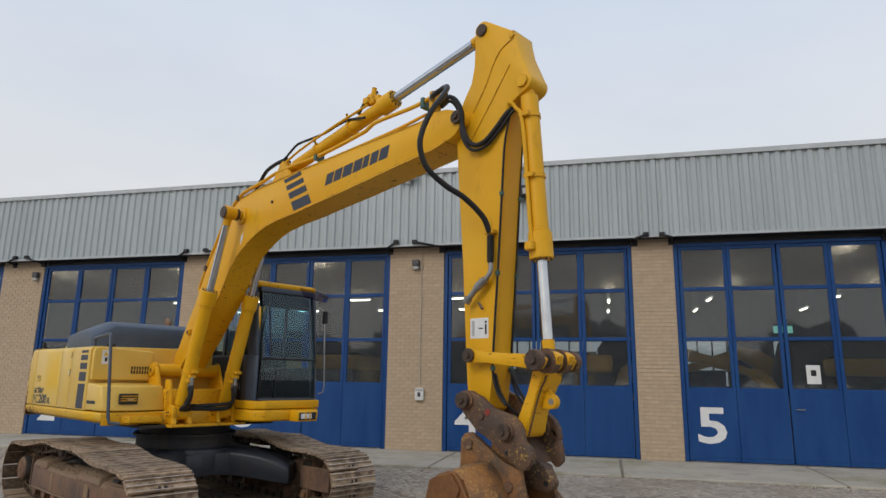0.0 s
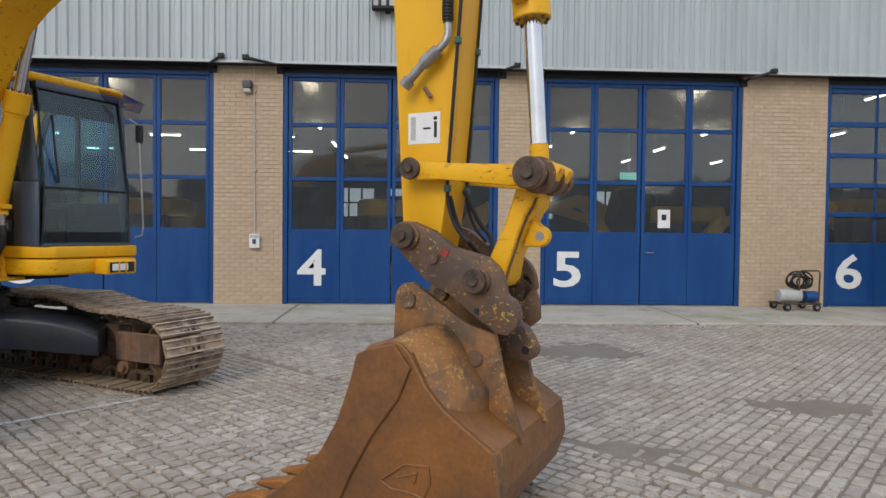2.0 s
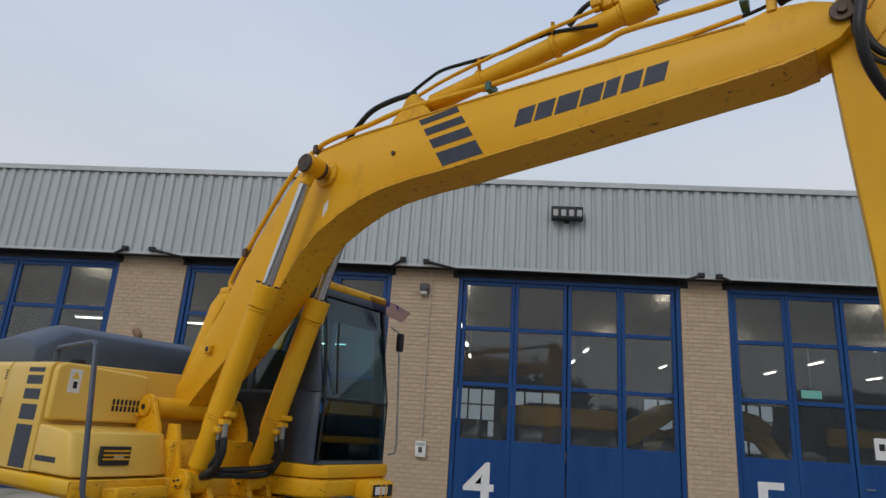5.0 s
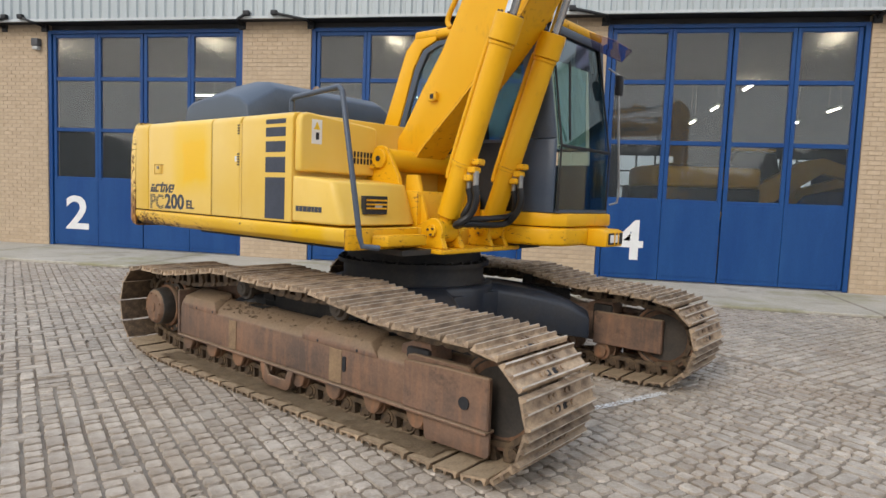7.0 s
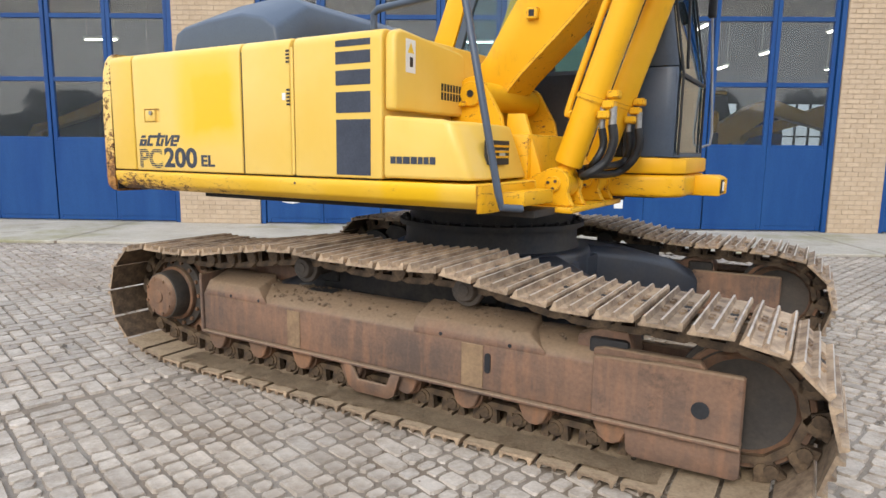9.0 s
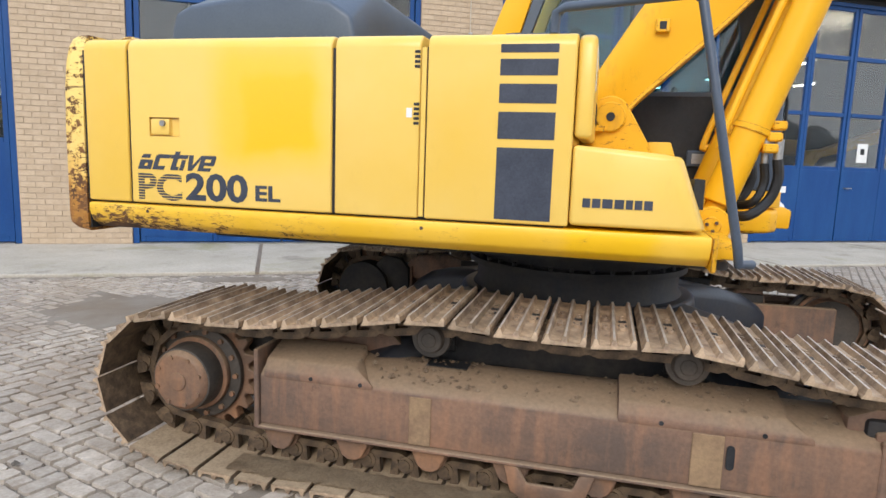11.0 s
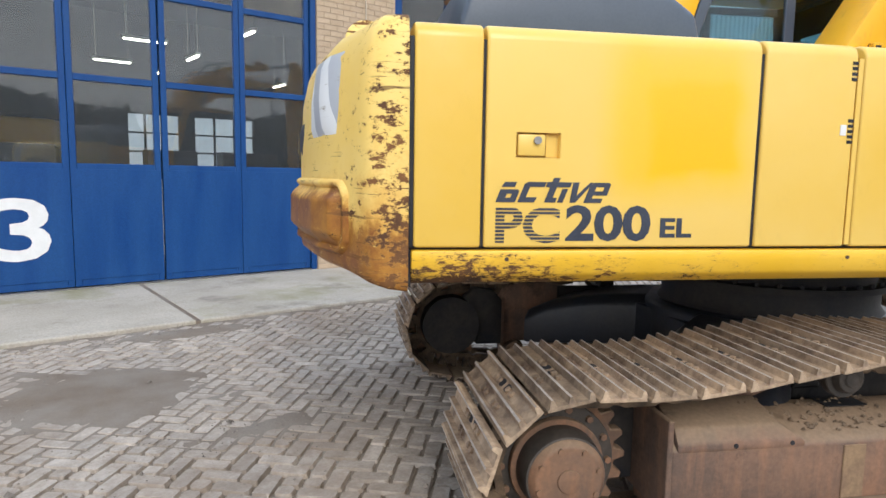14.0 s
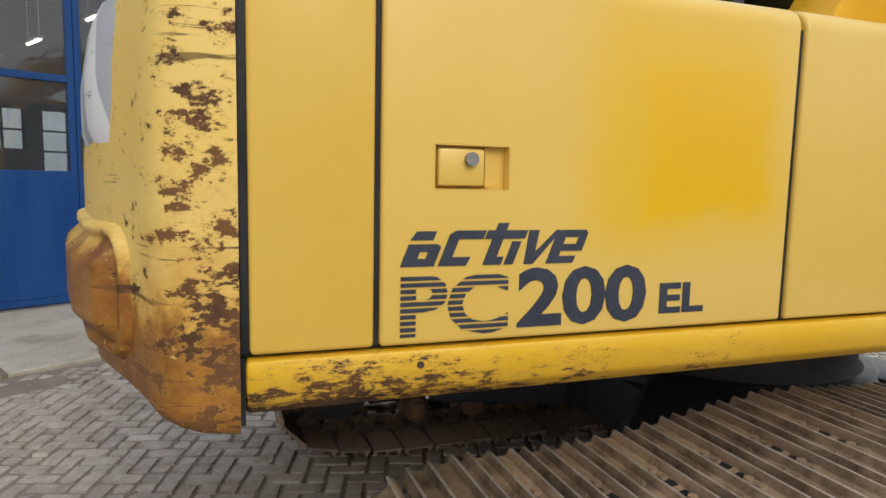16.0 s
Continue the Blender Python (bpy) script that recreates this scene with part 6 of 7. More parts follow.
cy, d, e, sd = cylinder("bucket_cylinder", (5.735, BC, 4.115), (5.895, BC, 1.815), 0.075, 1.52, 0.042, "yellow bucket cylinder on the arm's front", 0.22, 1.28)
fa = Vector((5.735, BC, 4.115))
for f in (0.20, 0.55):
    c0 = fa + d * (1.52 * f)
    part("band", soft(rods((c0 - d * 0.02, c0 + d * 0.02, 0.084), seg=28), 0.004, 1, 50), "yellow_worn", cy)
    part("clamp_lug", boxed(c0.x - 0.05, c0.x + 0.05, c0.y - 0.11, c0.y - 0.07, c0.z - 0.02, c0.z + 0.02, 0.005, 1), "yellow_worn", cy)
part("feed_pipe", tube(bmesh.new(), [(5.60, AN - 0.02, 3.88), (5.63, AN - 0.05, 3.94), (5.68, BC - 0.10, 3.88), fa + d * 0.40 + Vector((-0.02, -0.095, 0)), fa + d * 1.30 + Vector((-0.02, -0.095, 0)), fa + d * 1.38 + Vector((0, -0.08, 0))], 0.017, 10), "yellow", cy)
part("port_block", boxed(5.77, 5.85, BC - 0.14, BC - 0.07, 2.66, 2.73, 0.008, 1), "yellow_worn", cy)

# -- bucket linkage
for v in (AN - 0.075, AF + 0.075):
    bm = slab([(5.24, 1.80)] + arc(5.25, 1.86, 0.06, 250, 110, 6) + [(5.41, 1.885), (5.83, 1.862), (5.91, 1.885), (5.975, 1.82), (5.93, 1.75), (5.83, 1.755), (5.41, 1.80)], v - 0.022, v + 0.022, "y", 0.008)
    part("guide_link", bm, "yellow_worn", ex, "yellow guide link")
pins("link_pin", 5.25, 1.86, AN - 0.11, AF + 0.11, 0.042, ex)
pins("link_pin", 5.905, 1.815, AN - 0.15, AF + 0.15, 0.055, ex)
bm = bmesh.new()
SEAM = [(5.895, 1.74), (5.87, 1.665), (5.839, 1.614), (5.815, 1.55), (5.792, 1.484), (5.765, 1.40), (5.743, 1.334), (5.722, 1.26)]
prism(bm, [(5.79, 1.75)] + SEAM + [(5.60, 1.25), (5.60, 1.30), (5.652, 1.397), (5.736, 1.579)], -0.165, -0.128)
prism(bm, [(5.80, 1.752), (5.905, 1.735), (5.893, 1.66), (5.866, 1.630), (5.82, 1.53), (5.768, 1.418), (5.742, 1.29), (5.71, 1.25), (5.61, 1.25), (5.66, 1.40), (5.745, 1.58)], -0.1275, 0.07)
link = part("bucket_link", soft(bm, 0.006, 1), "yellow_worn", ex, "scratched yellow box-section bucket link")
part("weld_seam", tube(bmesh.new(), [(x + 0.003, -0.134, z) for x, z in SEAM], 0.008, 6), "coupler", link, "dark oily weld seam")
for v in (-0.125, 0.035):
    bm = prism(bmesh.new(), [(5.80, 1.75), (5.84, 1.86), (5.93, 1.90), (6.005, 1.865), (6.025, 1.845), (5.995, 1.79), (5.975, 1.765), (5.93, 1.735), (5.88, 1.70)], v - 0.04, v + 0.04)
    part("knuckle", soft(bm, 0.010, 2), "yellow_worn", link)
    part("wear_ring", rods(((5.905, v - 0.043, 1.815), (5.905, v + 0.043, 1.815), 0.092), seg=28), "coupler", link)
for v, m in ((AN - 0.13, "coupler"), (BC, "yellow_worn"), (AF + 0.13, "coupler")):
    part("boss", soft(rods(((5.905, v - 0.03, 1.815), (5.905, v + 0.03, 1.815), 0.078), seg=24), 0.008, 1, 50), m, ex)
lug = part("lifting_eye", slab([(5.84, 1.62), (5.80, 1.46)] + arc(5.885, 1.515, 0.055, -90, 75, 8), -0.075, -0.02, "y", 0.010), "yellow_worn", ex, "yellow lifting eye on the bucket link")
part("eye_hole", rods(((5.89, -0.077, 1.515), (5.89, -0.018, 1.515), 0.024), seg=16), "steel", lug)

# quick coupler
cp = new("coupler")
cp.parent = ex
tagged(cp, "grimy rust-brown quick coupler with heavy pins")
for v in (-0.28, 0.20):
    bm = slab(([(5.20, 1.44)] + arc(5.27, 1.50, 0.085, 200, 55, 7) + [(5.40, 1.54), (5.51, 1.46), (5.70, 1.41), (5.755, 1.364), (5.786, 1.308), (5.80, 1.23)] + ([(5.845, 1.205), (5.87, 1.15), (5.86, 1.09), (5.81, 1.035), (5.75, 1.04)] if v < 0 else [(5.70, 1.12), (5.72, 1.20), (5.72, 1.36), (5.76, 1.30), (5.81, 1.15), (5.815, 1.06), (5.76, 1.01)]) + [(5.66, 1.10), (5.50, 1.217), (5.365, 1.281), (5.225, 1.41)]), v - 0.03, v + 0.03, "y", 0.010)
    part("side_plate", bm, "coupler", cp)
    part("pin_boss", soft(rods(((5.255, v - 0.055, 1.51), (5.255, v + 0.055, 1.51), 0.075), seg=28), 0.008, 1, 50), "coupler", cp)
    part("pin_boss", soft(rods(((5.655, v - 0.055, 1.295), (5.655, v + 0.055, 1.295), 0.068), seg=28), 0.008, 1, 50), "coupler", cp)
    part("hole", rods(((5.65, v - 0.0315, 1.145), (5.65, v + 0.0315, 1.145), 0.016), seg=12), "black", cp)
    part("bolt", rods(((5.41, v - 0.045, 1.40), (5.41, v + 0.045, 1.40), 0.03), seg=14), "coupler", cp)
pins("pivot_pin", 5.255, 1.51, -0.36, 0.28, 0.048, cp)
pins("pivot_pin", 5.655, 1.295, -0.36, 0.28, 0.044, cp)
part("lock_lug", slab([(5.60, 1.08), (5.70, 1.10), (5.80, 1.047), (5.835, 1.00)] + arc(5.81, 0.925, 0.058, 40, -95, 6) + [(5.70, 0.875), (5.60, 0.93)], -0.05, 0.05, "y", 0.010), "coupler", cp)
part("hole", rods(((5.815, -0.0515, 0.925), (5.815, 0.0515, 0.925), 0.022), seg=14), "black", cp)
part("cross_tube", slab([(5.25, 1.42), (5.50, 1.34), (5.62, 1.22), (5.70, 1.12), (5.74, 1.06), (5.66, 1.10), (5.50, 1.20), (5.36, 1.32)], -0.249, 0.169), "coupler", cp)
part("red_mark", slab([(5.44, 1.42), (5.47, 1.46), (5.50, 1.44), (5.48, 1.40)], -0.314, -0.309), "red", cp)
run("rubber_hose", [(5.42, AN + 0.02, 1.72), (5.46, AN + 0.03, 1.58), (5.52, AN + 0.05, 1.48), (5.57, -0.05, 1.40)], 0.013, "rubber", cp)
run("rubber_hose", [(5.42, AF - 0.04, 1.76), (5.50, AF - 0.03, 1.60), (5.58, AF - 0.04, 1.50), (5.60, 0.0, 1.40)], 0.013, "rubber", cp)

# bucket
K0, K1 = -0.57, 0.55
EDGE = [(4.42, 0.015), (4.62, 0.15), (4.78, 0.275), (4.92, 0.42), (5.02, 0.59), (5.09, 0.78), (5.13, 0.93), (5.20, 0.965), (5.31, 1.012), (5.37, 1.0), (5.42, 0.955)]
BACK = [(5.42, 0.955), (5.51, 0.80), (5.60, 0.71), (5.85, 0.545), (5.872, 0.36), (5.82, 0.20), (5.70, 0.085), (5.50, 0.03), (5.25, 0.012), (4.42, 0.015)]
bk = new("bucket")
bk.parent = ex
tagged(bk, "large rust-brown digging bucket resting on the pavers")
for a, b in ((K0, K0 + 0.028), (K1 - 0.028, K1)):
    part("side_plate", slab(EDGE + BACK[1:-1], a, b, "y", 0.006, 1), "bucket", bk)
part("wear_plate", slab([(4.44, 0.02), (4.62, 0.155), (4.78, 0.28), (4.92, 0.425), (5.02, 0.595), (5.09, 0.785), (5.13, 0.93), (5.20, 0.965), (5.34, 1.0), (5.43, 0.89), (5.365, 0.735), (5.224, 0.545), (5.107, 0.343), (5.027, 0.173), (4.955, 0.02)], K0 - 0.016, K0 - 0.0005, "y", 0.006, 1), "bucket", bk)
inner = [(5.39, 0.93), (5.48, 0.77), (5.58, 0.675), (5.81, 0.52), (5.83, 0.36), (5.785, 0.225), (5.68, 0.12), (5.49, 0.065), (5.25, 0.045), (4.42, 0.045)]
part("shell", prism(bmesh.new(), BACK + inner[::-1], K0 + 0.0285, K1 - 0.0285), "bucket", bk, smooth=20)
part("top_beam", slab([(5.10, 0.90), (5.18, 0.98), (5.42, 0.96), (5.36, 0.86)], K0 + 0.03, K1 - 0.03, "y", 0.015), "bucket", bk)
for v in (-0.225, 0.165):
    bm = slab([(5.14, 0.92), (5.15, 1.17)] + arc(5.235, 1.18, 0.085, 180, 50, 7) + [(5.36, 1.20), (5.57, 1.07), (5.72, 1.03), (5.75, 0.90), (5.79, 0.74), (5.88, 0.50), (5.84, 0.52), (5.60, 0.69), (5.45, 0.80), (5.38, 0.93)], v - 0.024, v + 0.024, "y", 0.008)
    ear = part("ear", bm, "bucket_ear", bk)
    part("ear_pin", soft(rods(((5.235, v - 0.045, 1.175), (5.235, v + 0.045, 1.175), 0.045), seg=20), 0.005, 1, 50), "coupler", ear)
    part("ear_pin", soft(rods(((5.62, v - 0.04, 0.90), (5.62, v + 0.04, 0.90), 0.042), seg=20), 0.005, 1, 50), "coupler", ear)


def loft(sections):
    """One closed body through outlines of equal count, (y, [(x, z), ...])."""
    bm = bmesh.new()
    rings = [[bm.verts.new((a, y, b)) for a, b in pts] for y, pts in sections]
    k = len(rings[0])
    for q, w in zip(rings, rings[1:]):
        for i in range(k):
            bm.faces.new((q[i], q[(i + 1) % k], w[(i + 1) % k], w[i]))
    bm.faces.new(rings[0][::-1])
    bm.faces.new(rings[-1])
    bmesh.ops.recalc_face_normals(bm, faces=bm.faces)
    return bm


LOW_RIM = [(5.20, 0.90), (5.22, 0.955), (5.30, 1.0), (5.37, 0.99), (5.43, 0.92), (5.50, 0.80), (5.58, 0.725), (5.62, 0.66), (5.40, 0.80)]
MID_RIM = [(5.20, 0.90), (5.24, 0.985), (5.345, 1.045), (5.43, 1.045), (5.50, 0.985), (5.57, 0.87), (5.645, 0.77), (5.66, 0.66), (5.40, 0.80)]
TOP_RIM = [(5.20, 0.90), (5.25, 1.00), (5.37, 1.065), (5.47, 1.06), (5.54, 0.985), (5.61, 0.87), (5.70, 0.745), (5.70, 0.62), (5.40, 0.80)]
for v0, v1, v2 in ((K0 + 0.029, -0.42, -0.25), (K1 - 0.029, 0.36, 0.19)):
    part("shoulder", soft(loft([(v0, LOW_RIM), (v1, MID_RIM), (v2, TOP_RIM)]), 0.012, 2, 40), "bucket_ear", bk, "mud-stained yellow-brown shoulder beside the ear", smooth=60)
for pts in ([(5.265, 0.33), (5.40, 0.43), (5.53, 0.44), (5.535, 0.36), (5.50, 0.285), (5.44, 0.30)], [(5.265, 0.33), (5.33, 0.30), (5.44, 0.30)], [(5.36, 0.36), (5.47, 0.40), (5.45, 0.345)]):
    part("weld_mark", tube(bmesh.new(), [(a, K0 - 0.001, b) for a, b in pts], 0.007, 6, False), "bucket", bk)
part("wear_strip", slab([(5.845, 0.55), (5.865, 0.55), (5.888, 0.36), (5.835, 0.19), (5.71, 0.07), (5.70, 0.085), (5.82, 0.20), (5.872, 0.36)], K0 - 0.012, K0 + 0.06, "y"), "bucket_ear", bk)
for k in range(5):
    v = K0 + 0.10 + k * (K1 - K0 - 0.20) / 4
    bm = bmesh.new()
    prism(bm, [(4.50, 0.012), (4.50, 0.075), (4.42, 0.080), (4.22, 0.030), (4.20, 0.010)], v - 0.05, v + 0.05)
    for w in bm.verts:
        if w.co.x < 4.3:
            w.co.y = v + (w.co.y - v) * 0.7
    part("tooth", soft(bm, 0.008, 1), "tooth", bk, "bright rust-orange bucket tooth")

# -- cab
CV0, CV1 = 0.30, 1.31
cab = new("cab")
cab.parent = ex
tagged(cab, "slate-blue operator cab with tinted glass and yellow base")
def front_u(z):
    return 1.175 - 0.16 * max(0.0, z - 1.95) / 0.9


base = [(-0.70, CV0 - 0.02), (1.02, CV0 - 0.02), (1.14, CV0 + 0.03), (1.215, CV0 + 0.14), (1.22, CV1 - 0.10), (1.16, CV1 + 0.01), (-0.70, CV1 + 0.01)]
part("base_upper", slab(base, 1.262, 1.368, "z", 0.015, 2), "yellow", cab)
part("base_lower", slab([(a - 0.004, b) for a, b in base], 1.105, 1.255, "z", 0.03, 3), "yellow_worn", cab)
part("base_core", boxed(-0.68, 1.05, CV0 + 0.02, CV1 - 0.03, 1.10, 1.37), "black", cab)
# corner post, wide and rounded, at the right front
def post(name, pts, z0, z1, mat="navy", lean=0.0):
    bm = prism(bmesh.new(), pts, z0, z1, "z")
    for v in bm.verts:
        if v.co.z > (z0 + z1) / 2:
            v.co.x += lean
    return part(name, soft(bm, 0.012, 2), mat, cab)


post("corner_post", [(0.82, CV0), (1.08, CV0), (1.135, CV0 + 0.012), (1.155, CV0 + 0.03), (1.14, CV0 + 0.05), (0.82, CV0 + 0.05)], 1.37, 1.95)
post("corner_post", [(0.92, CV0), (1.08, CV0), (1.135, CV0 + 0.012), (1.155, CV0 + 0.03), (1.14, CV0 + 0.05), (0.92, CV0 + 0.05)], 1.952, 2.86, "navy", -0.15)
post("corner_post", [(1.06, CV1), (1.13, CV1 - 0.03), (1.17, CV1 - 0.08), (1.13, CV1 - 0.10), (1.0, CV1 - 0.05), (0.98, CV1)], 1.37, 2.86, "navy", -0.12)
part("side_panel", boxed(-0.66, 0.819, CV0 + 0.005, CV0 + 0.05, 1.37, 1.93, 0.008, 2), "black", cab)
part("side_panel", boxed(-0.66, 0.98, CV1 - 0.05, CV1, 1.37, 1.80, 0.008, 2), "navy", cab)
part("rear_wall", boxed(-0.70, -0.64, CV0 + 0.06, CV1 - 0.06, 1.37, 2.05, 0.01), "navy", cab)
# rear post: a broad yellow slanting cover with a dark window frame inside
for v0, v1 in ((CV0 - 0.005, CV0 + 0.05), (CV1 - 0.05, CV1 + 0.005)):
    part("rear_post", slab([(-0.78, 1.96), (-0.58, 1.96), (-0.46, 2.30), (-0.36, 2.62), (-0.26, 2.78), (-0.10, 2.84), (-0.10, 2.93), (-0.34, 2.90), (-0.46, 2.78), (-0.60, 2.42)], v0, v1, "y", 0.012, 2), "yellow", cab)
    part("window_frame", slab([(-0.575, 1.94), (-0.50, 1.94), (-0.38, 2.32), (-0.28, 2.60), (-0.20, 2.74), (-0.06, 2.79), (0.95, 2.80), (0.95, 2.86), (-0.10, 2.835), (-0.255, 2.775), (-0.355, 2.615), (-0.455, 2.30)], v0 + 0.008, v1 - 0.004, "y", 0.006, 1), "navy", cab)
    g = part("pane", slab([(-0.50, 1.94), (0.90, 1.94), (0.86, 2.80), (-0.10, 2.79), (-0.28, 2.60)], (v0 + v1) / 2 - 0.003, (v0 + v1) / 2 + 0.003), "glass_cab", cab, smooth=0)
    g.visible_shadow = False
    part("sill", boxed(-0.58, 0.915, v0 + 0.012, v1 - 0.006, 1.925, 1.955, 0.004, 1), "navy", cab)
    part("mid_post", boxed(0.24, 0.31, v0 + 0.012, v1 - 0.006, 1.956, 2.80, 0.006, 1), "navy", cab)
# windscreen: lower and upper panes in a black seal
for z0, z1 in ((1.395, 1.895), (1.905, 2.80)):
    u0, u1 = front_u(z0), front_u(z1)
    bm = bmesh.new()
    w0, w1 = (CV0 + 0.035 + 0.05 * (z - 1.4) / 1.4 for z in (z0, z1))
    vs = [bm.verts.new(p) for p in ((u0 - 0.012, w0, z0), (u0 - 0.012, CV1 - 0.09, z0), (u1 - 0.012, CV1 - 0.09, z1), (u1 - 0.012, w1, z1))]
    f = bm.faces.new(vs)
    g = bmesh.ops.extrude_face_region(bm, geom=[f])
    bmesh.ops.translate(bm, verts=[v for v in g["geom"] if isinstance(v, bmesh.types.BMVert)], vec=(-0.006, 0, 0))
    bmesh.ops.recalc_face_normals(bm, faces=bm.faces)
    pn = part("windscreen", bm, "glass_cab", cab, "greenish tinted windscreen pane", smooth=0)
    pn.visible_shadow = False
    part("seal", tube(bmesh.new(), [(u0, w0 + 0.01, z0), (u0, CV1 - 0.10, z0), (u1, CV1 - 0.10, z1), (u1, w1 + 0.01, z1), (u0, w0 + 0.01, z0)], 0.009, 8, False), "rubber", cab)
part("front_sill", boxed(1.10, 1.185, CV0 + 0.05, CV1 - 0.10, 1.369, 1.40, 0.006, 1), "navy", cab)
part("front_head", boxed(0.90, 1.03, CV0 + 0.08, CV1 - 0.08, 2.80, 2.87, 0.01), "navy", cab)
part("roof", slab([(-0.36, CV0 - 0.01), (0.94, CV0 - 0.01), (1.02, CV0 + 0.06), (1.03, CV1 - 0.06), (0.95, CV1 + 0.01), (-0.36, CV1 + 0.01)], 2.862, 2.945, "z", 0.03, 3), "yellow_worn", cab)
part("roof_rail", tube(bmesh.new(), [(0.2, CV0 + 0.02, 2.94), (0.2, CV0 + 0.02, 2.985), (0.8, CV0 + 0.02, 2.985), (0.8, CV0 + 0.02, 2.94)], 0.012, 8, False), "yellow", cab)
part("sun_blind", slab([(0.975, 2.60), (0.985, 2.60), (0.955, 2.80), (0.945, 2.80)], CV0 + 0.10, CV1 - 0.11), "black", cab, "dark roller blind behind the windscreen top")
part("wiper", tube(bmesh.new(), [(1.165, CV0 + 0.14, 2.55), (1.17, CV0 + 0.17, 2.2), (1.172, CV0 + 0.20, 1.95)], 0.010, 8), "black", cab)
bm = bmesh.new()
sheet = [bm.verts.new(p) for p in ((1.035, 0.98, 2.91), (1.20, 1.18, 2.86), (1.29, 1.31, 2.79), (1.18, 1.335, 2.71), (1.035, 1.06, 2.79))]
face = bm.faces.new(sheet)
g = bmesh.ops.extrude_face_region(bm, geom=[face])
bmesh.ops.translate(bm, verts=[v for v in g["geom"] if isinstance(v, bmesh.types.BMVert)], vec=(0.004, -0.004, 0.003))
bmesh.ops.recalc_face_normals(bm, faces=bm.faces)
vz = part("sun_visor", bm, "visor", cab, "violet-tinted clear sun visor", smooth=0)
vz.visible_shadow = False
bm = bmesh.new()
tube(bm, [(1.17, CV1 - 0.02, 1.45), (1.22, CV1 + 0.02, 1.47), (1.23, CV1 + 0.03, 1.55), (1.16, CV1 + 0.03, 2.60), (1.08, CV1 - 0.01, 2.66)], 0.010, 8, False)
part("grab_rail", bm, "steel", cab)
part("mirror", boxed(1.14, 1.20, CV1 + 0.0, CV1 + 0.07, 2.42, 2.60, 0.02, 3), "black", cab)
part("air_vent", boxed(0.62, 0.80, CV0 - 0.012, CV0 + 0.004, 1.50, 1.60, 0.006, 1), "navy", cab)
part("vent_plate", boxed(0.65, 0.77, CV0 - 0.016, CV0 - 0.0125, 1.52, 1.58), "grey", cab)
# work lamp in the base
hl = part("lamp_housing", slab([(1.12, 1.10), (1.38, 1.10), (1.385, 1.225), (1.34, 1.245), (1.12, 1.245)], 0.82, 1.14, "y", 0.012, 2), "yellow", cab)
part("lamp_bezel", boxed(1.384, 1.392, 0.85, 1.11, 1.12, 1.215), "black", hl)
part("lamp_glass", boxed(1.390, 1.398, 0.87, 1.04, 1.135, 1.20, 0.004, 1), "white", hl)
for v in (0.94, 1.01):
    part("guard_bar", boxed(1.396, 1.404, v - 0.006, v + 0.006, 1.115, 1.22), "yellow", hl)
# seat and consoles behind the glass
part("seat", slab([(-0.05, 1.62), (0.45, 1.62), (0.48, 1.74), (0.05, 1.76), (-0.02, 2.35), (-0.12, 2.42), (-0.18, 2.38), (-0.14, 1.75)], 0.58, 1.04, "y", 0.04, 3), "black", cab)
part("seat_base", boxed(0.0, 0.40, 0.62, 1.0, 1.371, 1.62), "black", cab)
for v in (0.42, 1.08):
    part("console", boxed(0.05, 0.55, v, v + 0.14, 1.60, 1.80, 0.03, 2), "grey_dark", cab)
    part("lever", tube(bmesh.new(), [(0.48, v + 0.07, 1.80), (0.50, v + 0.07, 1.92), (0.54, v + 0.07, 2.0)], 0.016, 8), "black", cab)
part("floor_plate", boxed(-0.6, 1.10, CV0 + 0.06, CV1 - 0.06, 1.371, 1.39), "black", cab)
for v in (0.66, 0.86):
    part("pedal_lever", tube(bmesh.new(), [(0.72, v, 1.39), (0.74, v, 1.75), (0.66, v, 1.92)], 0.014, 8), "black", cab)
# ---- fittings on the workshop front ----
def stay(x0, z0, x1, z1):
    t = thing("door_stay", "black steel door stay sticking out under the fascia", "door stay", pose(0, 0, 0), "door stays")
    y = WALL_Y - 0.30
    bm = bmesh.new()
    tube(bm, [(x0, WALL_Y + 0.02, z0 - 0.03), (x0, y + 0.05, z0), (x0 + (x1 - x0) * 0.15, y, z0), (x1, y - 0.02, z1)], 0.028, 8, False)
    part("arm", bm, "black", t)
    part("end_block", boxed(x1 - 0.06, x1 + 0.06, y - 0.06, y + 0.03, z1 - 0.04, z1 + 0.05, 0.01), "black", t)
    part("wall_plate", boxed(x0 - 0.07, x0 + 0.07, WALL_Y - 0.02, WALL_Y + 0.05, z0 - 0.12, z0 + 0.02, 0.005, 1), "black", t)


for s0, z0, s1, z1 in ((-4.70, 4.80, -4.46, 4.93), (-3.38, 4.80, -3.99, 4.91), (1.10, 4.80, 1.34, 4.87), (1.90, 4.80, 1.68, 4.86), (6.12, 4.74, 6.58, 4.87), (-10.55, 4.80, -10.3, 4.91), (-9.08, 4.80, -9.72, 4.91), (-16.2, 4.80, -15.9, 4.91), (-15.2, 4.80, -15.5, 4.91)):
    stay(s0, z0, s1, z1)


